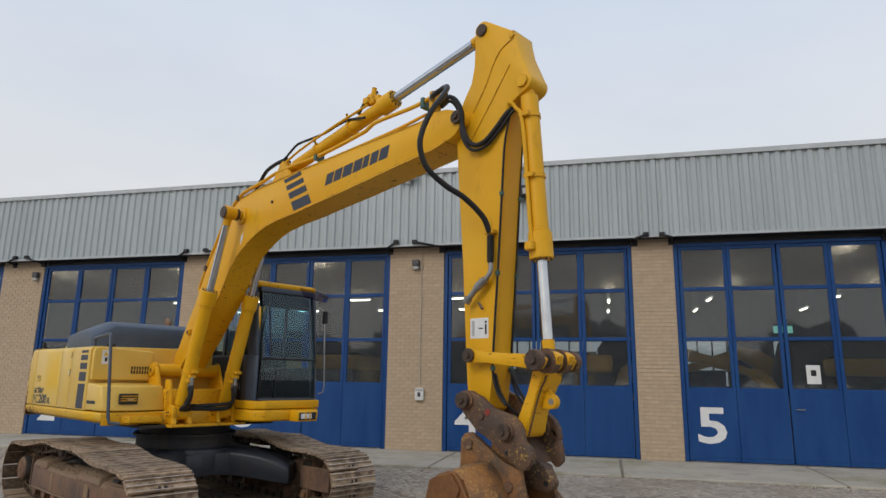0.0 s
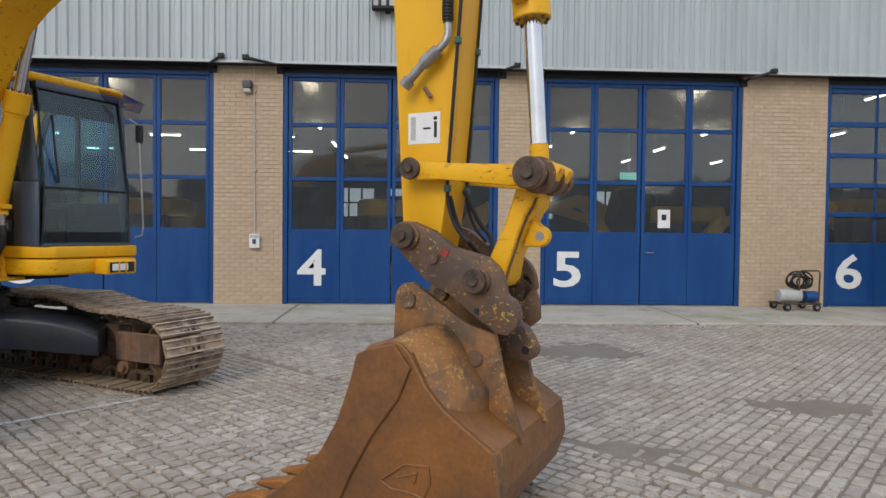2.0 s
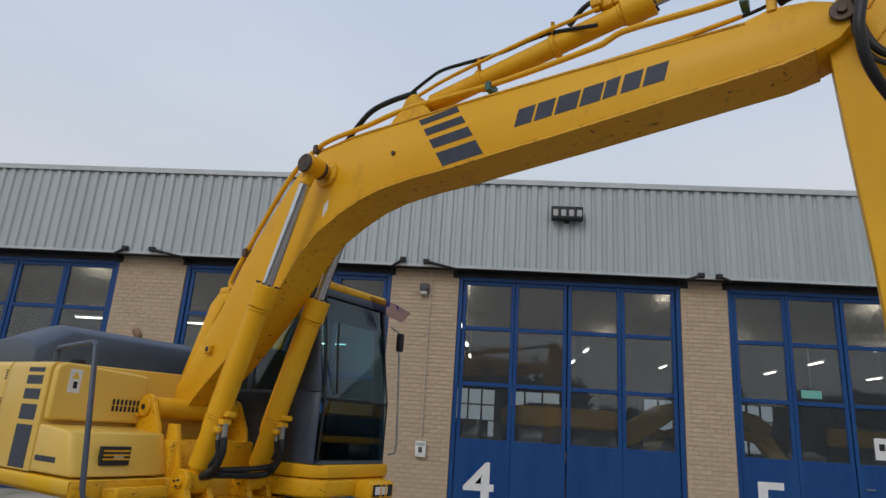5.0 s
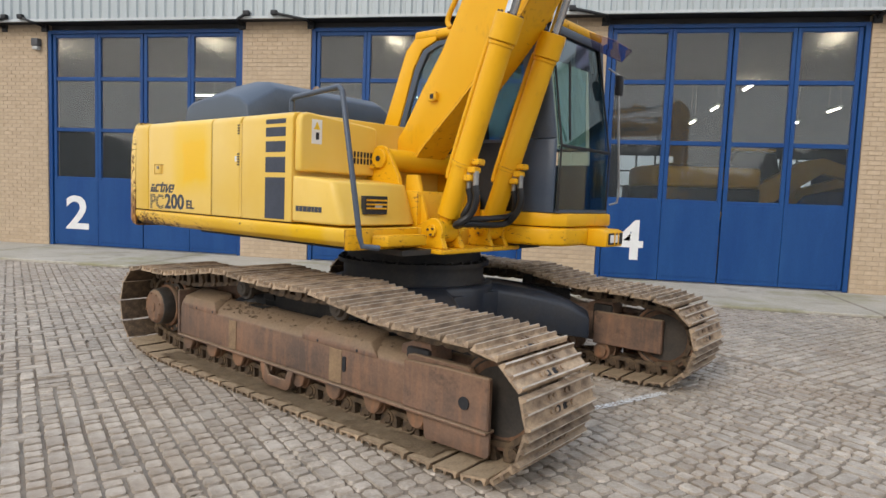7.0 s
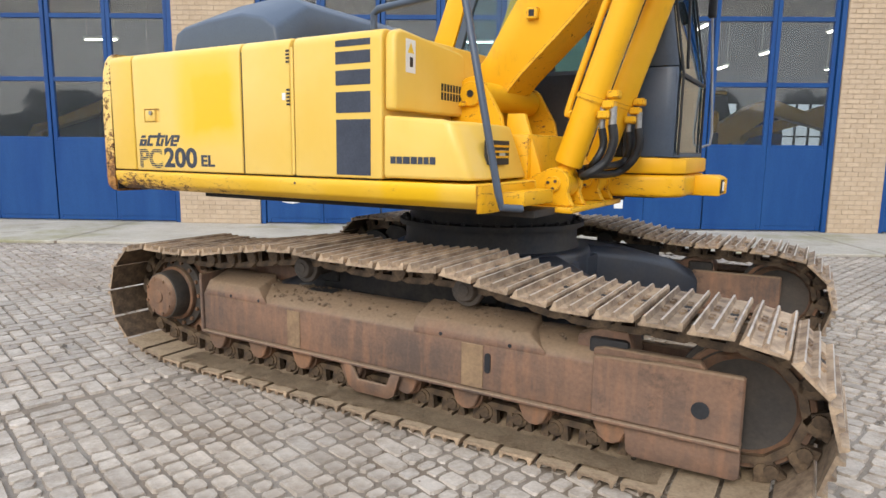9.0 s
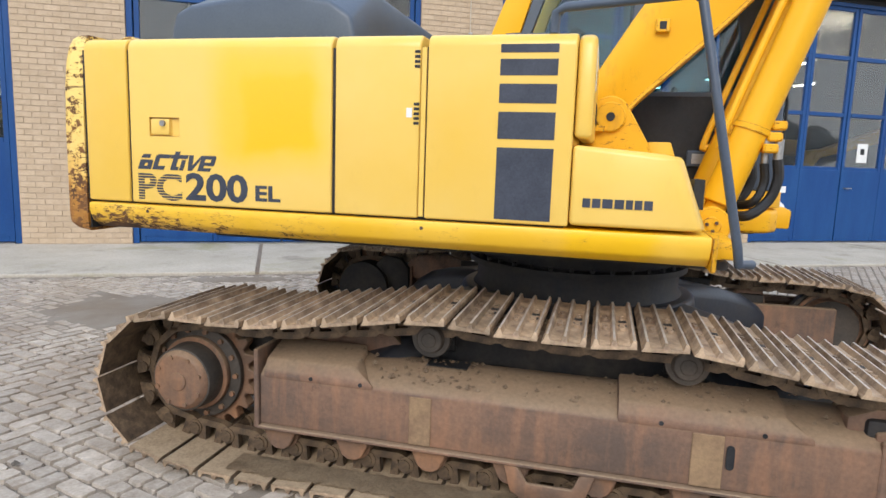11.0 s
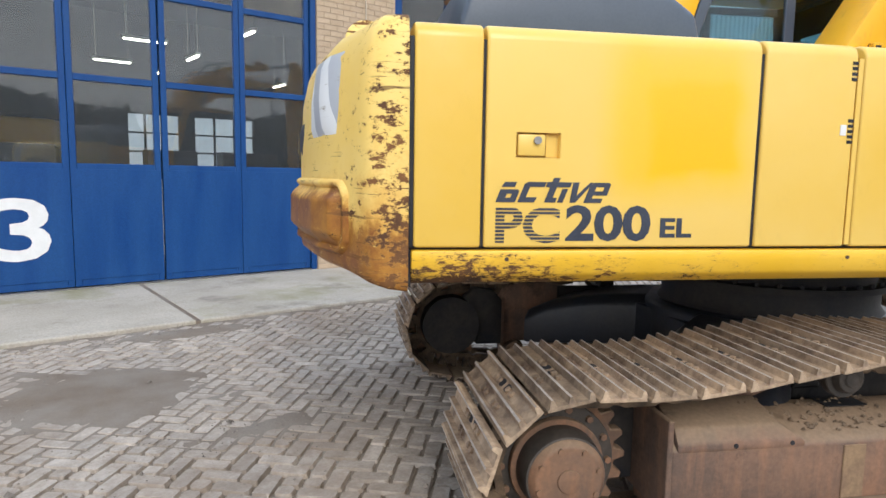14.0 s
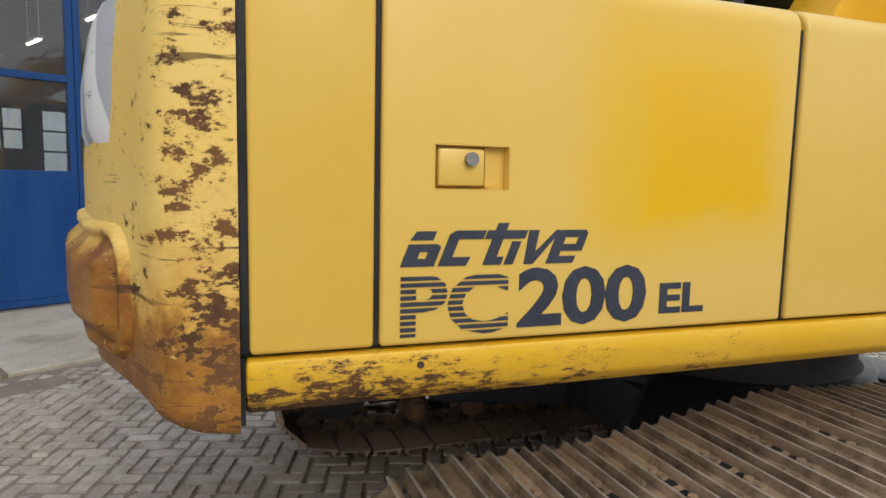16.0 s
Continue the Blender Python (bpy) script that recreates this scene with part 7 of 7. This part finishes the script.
def floodlight(x, z, w, h, mat, lit):
    t = thing("floodlight", "black LED floodlight on the fascia" if mat == "black" else "white halogen floodlight on the fascia", "floodlight", pose(0, 0, 0))
    y = FY - 0.02
    part("housing", slab([(y - 0.20, z - h / 2 + 0.02), (y - 0.05, z - h / 2), (y - 0.04, z + h / 2), (y - 0.16, z + h / 2)], x - w / 2, x + w / 2, "x", 0.012, 2), mat, t)
    part("bracket", boxed(x - 0.05, x + 0.05, y - 0.06, y + 0.025, z - 0.16, z - h / 2 + 0.02, 0.005, 1), mat, t)
    for k in range(lit):
        c = x - w / 2 + w * (k + 0.5) / lit
        part("led", boxed(c - w / lit * 0.3, c + w / lit * 0.3, y - 0.207, y - 0.195, z - h * 0.26, z + h * 0.2, 0.004, 1), "grey" if mat == "black" else "grey_dark", t)


floodlight(-1.23, 6.0, 0.62, 0.29, "black", 4)
floodlight(-4.20, 6.55, 0.46, 0.16, "white", 1)


def wall_lamp(x, z):
    t = thing("wall_lamp", "small dark bulkhead lamp on the brick pier", "wall lamp", pose(x, WALL_Y, z), "wall lamps")
    part("body", boxed(-0.085, 0.085, -0.13, -0.002, -0.02, 0.14, 0.02, 2), "grey_dark", t)
    part("lens", boxed(-0.07, 0.07, -0.12, -0.01, -0.10, -0.022, 0.02, 2), "grey", t)


for x in (-4.02, -15.35):
    wall_lamp(x, 4.38)

t = thing("socket_box", "white plastic switch box on the brick pier with a conduit", "switch box", pose(-3.87, WALL_Y, 1.33))
part("box", boxed(-0.10, 0.10, -0.09, -0.001, -0.14, 0.14, 0.012, 2), "white", t)
part("switch", boxed(-0.035, 0.035, -0.105, -0.091, -0.06, 0.04, 0.006, 2), "grey_dark", t)
part("lid", boxed(-0.085, 0.085, -0.096, -0.0905, 0.06, 0.125, 0.002, 1), "grey", t)
part("conduit", tube(bmesh.new(), [(0.0, -0.03, 0.14), (-0.01, -0.03, 1.6), (-0.02, -0.03, 3.1), (-0.02, -0.03, 3.45)], 0.010, 8, False), "conduit", t)
for z in (0.6, 1.4, 2.2, 3.0):
    part("clip", boxed(-0.035, 0.02, -0.05, -0.001, z - 0.012, z + 0.012), "grey", t)

# pump unit beside the pier
t = thing("pump_cart", "small wheeled pump cart heaped with black hoses beside the wall", "pump cart", pose(7.0, 14.25, 0.055))
bm = bmesh.new()
tube(bm, [(-0.40, -0.22, 0.14), (0.40, -0.22, 0.14), (0.40, 0.22, 0.14), (-0.40, 0.22, 0.14), (-0.40, -0.22, 0.14)], 0.018, 8, False)
fr = part("frame", bm, "pin", t)
part("push_bar", tube(bmesh.new(), [(0.36, -0.20, 0.14), (0.38, -0.20, 0.76), (0.34, -0.20, 0.80), (0.0, -0.20, 0.80), (-0.04, -0.20, 0.74), (-0.04, -0.20, 0.40)], 0.016, 8, False), "pin", t)
part("tank", soft(rods(((-0.42, -0.12, 0.30), (0.02, -0.12, 0.30), 0.13), seg=24), 0.02, 2, 50), "grey", t, "dull grey tank")
part("motor", soft(rods(((0.12, -0.12, 0.28), (0.36, -0.12, 0.28), 0.11), seg=20), 0.015, 2, 50), "blue", t, "blue electric motor")
for k in range(7):
    r0 = 0.16 + 0.025 * (k % 3)
    cx, cz = -0.02 + 0.06 * (k % 4) - 0.04, 0.56 + 0.03 * (k % 3)
    bm = tube(bmesh.new(), [(cx + r0 * math.cos(a), -0.14 + 0.025 * k - 0.05, cz + r0 * 0.75 * math.sin(a)) for a in [2 * math.pi * q / 14 for q in range(15)]], 0.016, 8)
    part("hose_coil", bm, "rubber", t)
for x in (-0.30, 0.30):
    for y in (-0.24, 0.24):
        w = part("wheel", soft(rods(((x, y - 0.03, 0.075), (x, y + 0.03, 0.075), 0.075), seg=20), 0.01, 2, 50), "rubber", t)
        part("rim", rods(((x, y - 0.034, 0.075), (x, y + 0.034, 0.075), 0.035), seg=14), "steel", w)

# ---- inside the workshop ----
def tube_lamp(x, y, z, along):
    t = thing("ceiling_light", "lit white fluorescent batten under the workshop roof", "ceiling light", pose(x, y, z, 0, 0, 90 if along else 0), "workshop lights")
    part("batten", boxed(-0.52, 0.52, -0.07, 0.07, 0.03, 0.09, 0.01, 1), "white", t)
    part("tube", boxed(-0.48, 0.48, -0.03, 0.03, -0.008, 0.028, 0.01, 1), "tube", t)
    for s in (-0.42, 0.42):
        part("hanger", rods(((s, 0, 0.09), (s, 0, ROOF - 0.05 - z), 0.006), seg=6), "grey", t)


rnd = random.Random(4)
for k in range(-5, 4):
    tube_lamp(k * 4.9 + 1.6, WALL_Y + 3.2, 5.2, True)
for x in (-16.4, -12.6, -8.75, -5.1):
    for y in (22.9, 26.6):
        tube_lamp(x, y, 4.6, False)
for x in (-3.5, 0.6, 4.1, 8.15, 12.0):
    for y in (20.6, 24.5, 28.1):
        tube_lamp(x, y, 4.6, True)


def parked_excavator(name, label, m, paint, group="", low=True):
    """A plain smaller excavator: x ahead, z up."""
    t = thing(name, label, "excavator", m, group)
    for s in (-1, 1):
        pts = [(-1.5, 0.02), (1.5, 0.02)] + arc(1.55, 0.37, 0.35, -80, 80, 8) + arc(-1.55, 0.37, 0.35, 100, 260, 8)
        tr = part("crawler_track", slab(pts, s * 1.1 - 0.28, s * 1.1 + 0.28, "y", 0.02, 1), "chain", t)
        for u in (-1.55, 1.55):
            part("wheel", soft(rods(((u, s * 1.1 - 0.30, 0.37), (u, s * 1.1 + 0.30, 0.37), 0.25), seg=24), 0.02, 1, 50), "rusty", tr)
    part("slew_ring", rods(((0, 0, 0.5), (0, 0, 1.05), 0.6), seg=28), "chassis", t)
    part("deck", slab([(-2.3, -1.2), (1.2, -1.2), (1.2, 1.2), (-2.3, 1.2), (-2.55, 0.7), (-2.6, 0.0), (-2.55, -0.7)], 1.10, 1.30, "z", 0.04, 2), paint, t)
    part("band", slab([(-2.28, -1.19), (0.2, -1.19), (0.2, 1.19), (-2.28, 1.19), (-2.52, 0.7), (-2.57, 0.0), (-2.52, -0.7)], 1.302, 1.86, "z", 0.04, 2), "black", t)
    part("housing", slab([(-2.28, -1.2), (0.2, -1.2), (0.2, 1.2), (-2.28, 1.2), (-2.53, 0.7), (-2.58, 0.0), (-2.53, -0.7)], 1.864, 2.36, "z", 0.10, 4), paint, t)
    part("hood", boxed(-2.0, -0.2, -0.8, 0.8, 2.30, 2.46, 0.05, 2), "black", t)
    cb = part("cab", slab([(0.25, 1.31), (1.25, 1.31), (1.30, 1.9), (1.05, 2.85), (0.15, 2.9), (-0.1, 2.6)], 0.30, 1.18, "y", 0.06, 3), "black", t)
    part("roof", boxed(0.0, 1.05, 0.32, 1.16, 2.88, 2.96, 0.03, 2), paint, cb)
    if low:
        part("boom", slab([(0.3, 1.5), (0.5, 2.0), (1.5, 2.62), (2.0, 2.72), (4.3, 1.95), (4.35, 1.75), (2.0, 2.35), (0.9, 1.6)], -0.22, 0.14, "y", 0.02), paint, t)
        part("arm", slab([(4.1, 1.8), (4.2, 2.05), (4.45, 2.0), (5.3, 0.85), (5.2, 0.65), (5.0, 0.7)], -0.17, 0.09, "y", 0.02), paint, t)
        part("bucket", slab([(4.6, 0.1), (4.75, 0.5), (5.0, 0.78), (5.3, 0.75), (5.5, 0.45), (5.3, 0.12), (4.9, 0.02)], -0.5, 0.45, "y", 0.03), "bucket", t)
    else:
        part("boom", slab([(0.3, 1.5), (0.5, 2.1), (1.6, 3.6), (2.0, 3.85), (4.4, 3.6), (4.5, 3.4), (4.3, 3.3), (2.3, 3.35), (1.9, 3.1), (0.9, 1.6)], -0.22, 0.14, "y", 0.02), paint, t)
        part("arm", slab([(4.2, 3.7), (4.6, 4.1), (4.8, 3.9), (4.6, 1.8), (4.45, 1.6), (4.3, 1.7)], -0.17, 0.09, "y", 0.02), paint, t)
        part("bucket", slab([(4.0, 0.3), (4.3, 0.9), (4.5, 1.6), (4.75, 1.3), (4.95, 0.8), (4.7, 0.3), (4.3, 0.12)], -0.5, 0.45, "y", 0.03), "bucket", t)
    return t


first = parked_excavator("parked_excavator", "yellow and black excavator parked inside the dim workshop", pose(0.3, WALL_Y + 5.2, BASE, 0, 0, 4), "yellow_dim", "machines inside")
for x, y, r in ((-14.0, 7.0, 170), (6.5, 7.2, 186), (12.5, 4.8, 176), (-9.8, 6.0, 184)):
    copy_thing(first, pose(x, WALL_Y + y, BASE, 0, 0, r))
# the one outside, at the end of the yard
parked_excavator("parked_excavator", "yellow excavator with a black stripe standing outside door six", pose(11.65, 13.15, 0.03, 0, 0, -2), "yellow", low=False)
t = thing("exit_sign", "green emergency exit sign hanging inside the workshop", "exit sign", pose(4.75, WALL_Y + 3.0, 3.02))
part("panel", boxed(-0.22, 0.22, -0.02, 0.02, -0.09, 0.09, 0.005, 1), "green", t)
part("rod", rods(((0, 0, 0.09), (0, 0, ROOF - 3.10), 0.008), seg=6), "grey", t)
# last two are stand-ins for dark machinery, added to mask the bright back windows
for x, y, w, h, c in ((-6.2, 3.2, 1.2, 1.3, "grey"), (3.5, 9.0, 1.6, 2.0, "blue"), (2.9, 3.6, 0.9, 1.5, "grey_dark"), (7.0, 8.5, 2.0, 2.2, "grey"), (-12.0, 3.5, 1.0, 1.2, "red"), (-8.3, 5.0, 1.6, 1.9, "grey_dark"), (-3.4, 12.6, 1.5, 2.1, "grey_dark"), (-0.9, 12.6, 1.9, 2.1, "grey_dark")):
    t = thing("tool_cabinet", "steel tool cabinet standing in the workshop", "cabinet", pose(x, WALL_Y + y, BASE), "tool cabinets")
    b = part("body", boxed(-w / 2, w / 2, -0.3, 0.3, 0, h, 0.01, 1), c, t)
    for k in range(4):
        part("drawer", boxed(-w / 2 + 0.03, w / 2 - 0.03, -0.315, -0.301, 0.06 + k * (h - 0.1) / 4, 0.02 + (k + 1) * (h - 0.1) / 4, 0.004, 1), c, b)

# ---- trees across the yard ----
def crown_mesh(seed):
    r = random.Random(seed)
    verts, faces = [], []
    lumps = [(r.uniform(-2.2, 2.2), r.uniform(-2.0, 2.0), r.uniform(1.6, 4.6), r.uniform(0.9, 1.6)) for _ in range(16)]
    for k in range(4200):
        cx, cy, cz, cr = lumps[k % 16]
        d = Vector((r.gauss(0, 1), r.gauss(0, 1), r.gauss(0, 1))).normalized() * cr * r.uniform(0.55, 1.08)
        p = Vector((cx, cy, cz)) + d
        a = Vector((r.gauss(0, 1), r.gauss(0, 1), r.gauss(0, 1))).normalized() * 0.30
        b = a.orthogonal().normalized() * 0.20
        i = len(verts)
        verts += [p - a, p + b, p + a, p - b]
        faces.append((i, i + 1, i + 2, i + 3))
    me = bpy.data.meshes.new("crown")
    me.from_pydata([tuple(v) for v in verts], [], faces)
    me.materials.append(MAT["leaf"])
    return me


def tree(seed, m):
    t = thing("tree", "dark winter tree at the far edge of the yard", "tree", m, "yard trees")
    r = random.Random(seed)
    bm = bmesh.new()
    rod(bm, (0, 0, -0.1), (0.1, 0, 3.2), 0.22, 0.15, seg=10)
    rod(bm, (0.1, 0, 3.2), (0.0, 0.1, 4.8), 0.15, 0.06, seg=8)
    for _ in range(7):
        a = r.uniform(0, 6.28)
        z = r.uniform(1.6, 3.2)
        rod(bm, (0.08, 0, z), (1.6 * math.cos(a), 1.6 * math.sin(a), z + r.uniform(0.8, 2.0)), 0.07, 0.025, seg=6)
    part("trunk", bm, "bark", t)
    c = new("crown", crown_mesh(seed))
    c.parent = t
    return t


kinds = [tree(s, pose(-30 + 9 * s, -62 - s, -0.03)) for s in range(3)]
for k in range(40):
    x = -100 + k * 4.6 + rnd.uniform(-2, 2)
    size = rnd.uniform(1.0, 1.9)
    copy_thing(kinds[k % 3], pose(x, -66 + rnd.uniform(-6, 6), -0.03, 0, 0, rnd.uniform(0, 360)) @ Matrix.Scale(size, 4))
# ---- bricks of the piers ----
BL, BH, BJ = 0.212, 0.071, 0.0115


def brick_mesh(length):
    bm = bmesh.new()
    vs = box(bm, 0, length, -0.006, 0.02, 0, BH)
    for v in vs:
        if v.co.y < 0:
            v.co.x = 0.003 + v.co.x * (length - 0.006) / length
            v.co.z = 0.003 + v.co.z * (BH - 0.006) / BH
    bm.faces.ensure_lookup_table()
    bmesh.ops.delete(bm, geom=[f for f in bm.faces if f.calc_center_median().y > 0.015], context="FACES")
    bm.normal_update()
    me = bpy.data.meshes.new("brick")
    bm.to_mesh(me)
    bm.free()
    me.materials.append(MAT["brick"])
    return me


brick_cache = {}
rest_v, rest_f = [], []
rb = random.Random(11)
near_bricks = 0
for x0, x1 in PIERS:
    if x1 < -18 or x0 > 13:
        continue
    z, row = BASE + 0.005, 0
    while z + BH < EAVES - 0.02:
        x = x0 + 0.004
        first_len = BL if row % 2 == 0 else BL / 2
        n = 0
        while x < x1 - 0.02:
            ln = min(first_len if n == 0 else BL, x1 - 0.004 - x)
            if ln > 0.03:
                y = WALL_Y + 0.004 + rb.uniform(-0.0015, 0.0015)
                if -5.0 < x0 < -4.2 and z < 4.0 and near_bricks < 300:
                    key = round(ln, 3)
                    if key not in brick_cache:
                        brick_cache[key] = brick_mesh(ln)
                    b = new("brick", brick_cache[key])
                    b.location = (x, y, z)
                    b.parent = wall
                    near_bricks += 1
                else:
                    i = len(rest_v)
                    e = 0.003
                    rest_v += [(x + e, y - 0.006, z + e), (x + ln - e, y - 0.006, z + e), (x + ln - e, y - 0.006, z + BH - e), (x + e, y - 0.006, z + BH - e),
                               (x, y + 0.02, z), (x + ln, y + 0.02, z), (x + ln, y + 0.02, z + BH), (x, y + 0.02, z + BH)]
                    rest_f += [(i, i + 1, i + 2, i + 3), (i, i + 4, i + 5, i + 1), (i + 1, i + 5, i + 6, i + 2), (i + 2, i + 6, i + 7, i + 3), (i + 3, i + 7, i + 4, i)]
            x += ln + 0.005
            n += 1
        z += BH + BJ
        row += 1
me = bpy.data.meshes.new("brickwork")
me.from_pydata(rest_v, [], rest_f)
me.materials.append(MAT["brick_rest"])
ob = new("brickwork", me)
ob.parent = wall
tagged(ob, "running-bond buff brickwork of the piers", kind="stuff")

# ---- pavers of the yard, laid herringbone at forty-five degrees ----
PW_, GAP = 0.105, 0.009
rp = random.Random(21)
ca = sa = math.sqrt(0.5)


def paver_geo(cx, cy, la, lb, r, worn):
    """The corners of one worn paver with clipped corners and a tilted top."""
    hl, hw = la / 2 - GAP / 2, lb / 2 - GAP / 2
    dz = r.uniform(-0.003, 0.002)
    tx, ty = r.uniform(-0.02, 0.02), r.uniform(-0.02, 0.02)
    out = []
    c = min(r.uniform(0.005, 0.016) * worn, hl * 0.6, hw * 0.6)
    for top in (1, 0):
        k = 0.005 if top else 0.0
        for sx, sy, first in ((-1, -1, 0), (1, -1, 1), (1, 1, 0), (-1, 1, 1)):
            ends = [(sx * (hl - k), sy * (hw - k - c)), (sx * (hl - k - c), sy * (hw - k))]
            for a, b in (ends if first == 0 else ends[::-1]):
                a += r.uniform(-0.007 * worn, 0.001) * sx
                b += r.uniform(-0.007 * worn, 0.001) * sy
                out.append((cx + ca * a - sa * b, cy + sa * a + ca * b, (dz + a * tx + b * ty) if top else -0.028))
    return out


FACES = [(0, 1, 2, 3, 4, 5, 6, 7)] + [(8 + k, 8 + (k + 1) % 8, (k + 1) % 8, k) for k in range(8)]
pv, pf, near_pavers = [], [], []


def lay(a, b, la, lb, r, worn):
    """One paver centred at (a, b) of the slanting axes, la by lb in size, if it lies in the yard."""
    cx, cy = ca * a - sa * b, sa * a + ca * b
    if not (-17.5 < cx < 11.5 and -5.0 < cy < 12.36):
        return
    g = paver_geo(cx, cy, la, lb, r, worn)
    if -6.9 < cx < -4.7 and 4.5 < cy < 7.0 and len(near_pavers) < 300:
        near_pavers.append((cx, cy, g))
    else:
        n = len(pv)
        pv.extend(g)
        pf.extend(tuple(n + q for q in f) for f in FACES)


# the herringbone part of the yard lies beyond the line b = HB, the coursed part before it
HB = 96 * PW_
for i in range(-180, 200):
    for j in range(94, 330):
        k = (i - j) % 4
        half = rp.random() < 0.13       # some stones are broken in two
        if k == 0 and j >= 96:
            for q in ((0.5, 1.5) if half else (1,)):
                lay((i + q) * PW_, (j + 0.5) * PW_, (1 if half else 2) * PW_, PW_, rp, 1.0)
        elif k == 3:
            if j >= 96:
                for q in ((0.5, 1.5) if half else (1,)):
                    lay((i + 0.5) * PW_, (j + q) * PW_, PW_, (1 if half else 2) * PW_, rp, 1.0)
            elif j == 95:
                lay((i + 0.5) * PW_, (j + 1.5) * PW_, PW_, PW_, rp, 1.0)
# coursed part: bands two stones wide that run down to the right, of cubes, halves and whole stones
ZA = 46 * PW_
for i in range(-90, 46, 2):
    b = HB - rp.uniform(0.0, 0.1)
    while b > -90 * PW_:
        q = rp.random()
        if q < 0.13:
            lay((i + 1) * PW_, b - PW_ / 2, 2 * PW_, PW_, rp, 1.1)
            b -= PW_
            continue
        span = rp.choice((2, 3, 3, 4)) * PW_
        for s in (0, 1):
            cut = [0.0]
            while cut[-1] < span - 0.001:
                step = rp.choice((0.075, 0.09, PW_, PW_, PW_, 0.13, 0.16, 2 * PW_))
                left = span - cut[-1]
                cut.append(cut[-1] + (left if left < step + 0.05 else step))
            for u, w in zip(cut, cut[1:]):
                lay((i + s + 0.5) * PW_, b - (u + w) / 2, PW_, w - u, rp, 1.15)
        b -= span
# the far corner of the yard: whole stones in courses that run the other way
for j in range(-90, 96):
    a = ZA + rp.uniform(0.0, 0.15)
    while a < 200 * PW_:
        w = rp.choice((PW_, 2 * PW_, 2 * PW_, 2 * PW_, 0.16))
        lay(a + w / 2, (j + 0.5) * PW_, w, PW_, rp, 1.05)
        a += w
me = bpy.data.meshes.new("paver_field")
me.from_pydata(pv, [], pf)
me.materials.append(MAT["paver_rest"])
ob = new("paver_field", me)
ob.parent = ground
tagged(ob, "worn grey pavers laid in herringbone, gritty and stained", kind="stuff")
for cx, cy, g in near_pavers:
    me = bpy.data.meshes.new("paver")
    me.from_pydata([(x - cx, y - cy, z) for x, y, z in g], [], FACES)
    me.materials.append(MAT["paver"])
    b = new("paver", me)
    b.location = (cx, cy, 0)
    b.parent = ground

# grit and silt that fills the joints and hides the pavers in patches
nx, ny = 560, 340
BARE = [(-8.45, 10.6, 0.8, 0.8), (-7.8, 9.55, 0.55, 0.22), (-7.5, 12.1, 0.8, 0.2), (0.8, 6.2, 0.8, 0.5), (1.3, 10.0, 1.6, 0.8), (3.0, 7.3, 0.6, 0.35), (-0.3, 7.2, 0.8, 0.5)]
gx = np.linspace(-17.5, 11.5, nx)
gy = np.linspace(-5.0, 12.44, ny)
sv, sf = [], []
for y in gy:
    for x in gx:
        near = max(math.exp(-((x - px) / sx) ** 2 - ((y - py) / sy) ** 2) for px, py, sx, sy in BARE)
        h = 0.021 * near - 0.003 + noise.fractal(Vector((x * 0.42, y * 0.55, 3.0)), 0.9, 2.1, 4) * 0.011 + noise.noise(Vector((x * 3.1, y * 3.1, 7.0))) * 0.005 + noise.fractal(Vector((x * 7.5, y * 7.5, 5.0)), 0.8, 2.0, 2) * 0.0035
        edge = max(0.0, 1.0 - abs(y - 12.44) / 0.7) * 0.006
        sv.append((x, y, min(-0.0125 + 1.25 * h + edge, 0.012)))
for j in range(ny - 1):
    for i in range(nx - 1):
        a = j * nx + i
        sf.append((a, a + 1, a + nx + 1, a + nx))
me = bpy.data.meshes.new("silt")
me.from_pydata(sv, [], sf)
me.materials.append(MAT["silt"])
me.shade_smooth()
ob = new("silt", me)
ob.parent = ground
tagged(ob, "brownish silt and grit lying over the pavers", kind="stuff")

# remains of a painted line
rl = random.Random(9)
lv, lf = [], []
for k in range(150):
    s = k * 0.011
    for q in range(8):
        if rl.random() < 0.30 + 0.3 * abs(noise.noise(Vector((s * 5, q, 1.0)))):
            continue
        a, b = -4.25 + s * 0.707 + 0.006 * (q - 4), 6.50 + s * 0.707 - 0.006 * (q - 4)
        n = len(lv)
        lv += [(a, b, 0.005), (a + 0.008, b + 0.008, 0.005), (a + 0.014, b + 0.002, 0.005), (a + 0.006, b - 0.006, 0.005)]
        lf.append((n, n + 3, n + 2, n + 1))
me = bpy.data.meshes.new("painted_line")
me.from_pydata(lv, [], lf)
me.materials.append(MAT["white"])
ob = new("painted_line", me)
ob.parent = ground
tagged(ob, "flaking white painted line on the pavers", kind="stuff")

# loose grit on the yard, thicker along the apron and in the silted patches
rg = random.Random(77)
spots = []
for k in range(3600):
    if k % 3 == 0:
        px, py, sx, sy = rg.choice(BARE)
        x, y = rg.gauss(px, sx), rg.gauss(py, sy)
    elif k % 3 == 1:
        x, y = rg.uniform(-13, 9), 12.42 - abs(rg.gauss(0, 0.35))
    else:
        x, y = rg.uniform(-12, 6), rg.uniform(2.5, 12.4)
    if y < 12.42:
        r = rg.uniform(0.003, 0.009) if rg.random() < 0.97 else rg.uniform(0.012, 0.028)
        spots.append((x, y, r * 0.45 + 0.001, r, k))
me = clods(spots)
me.materials.append(MAT["grit"])
ob = new("grit", me)
ob.parent = ground
tagged(ob, "small loose stones and grit on the pavers", kind="stuff")
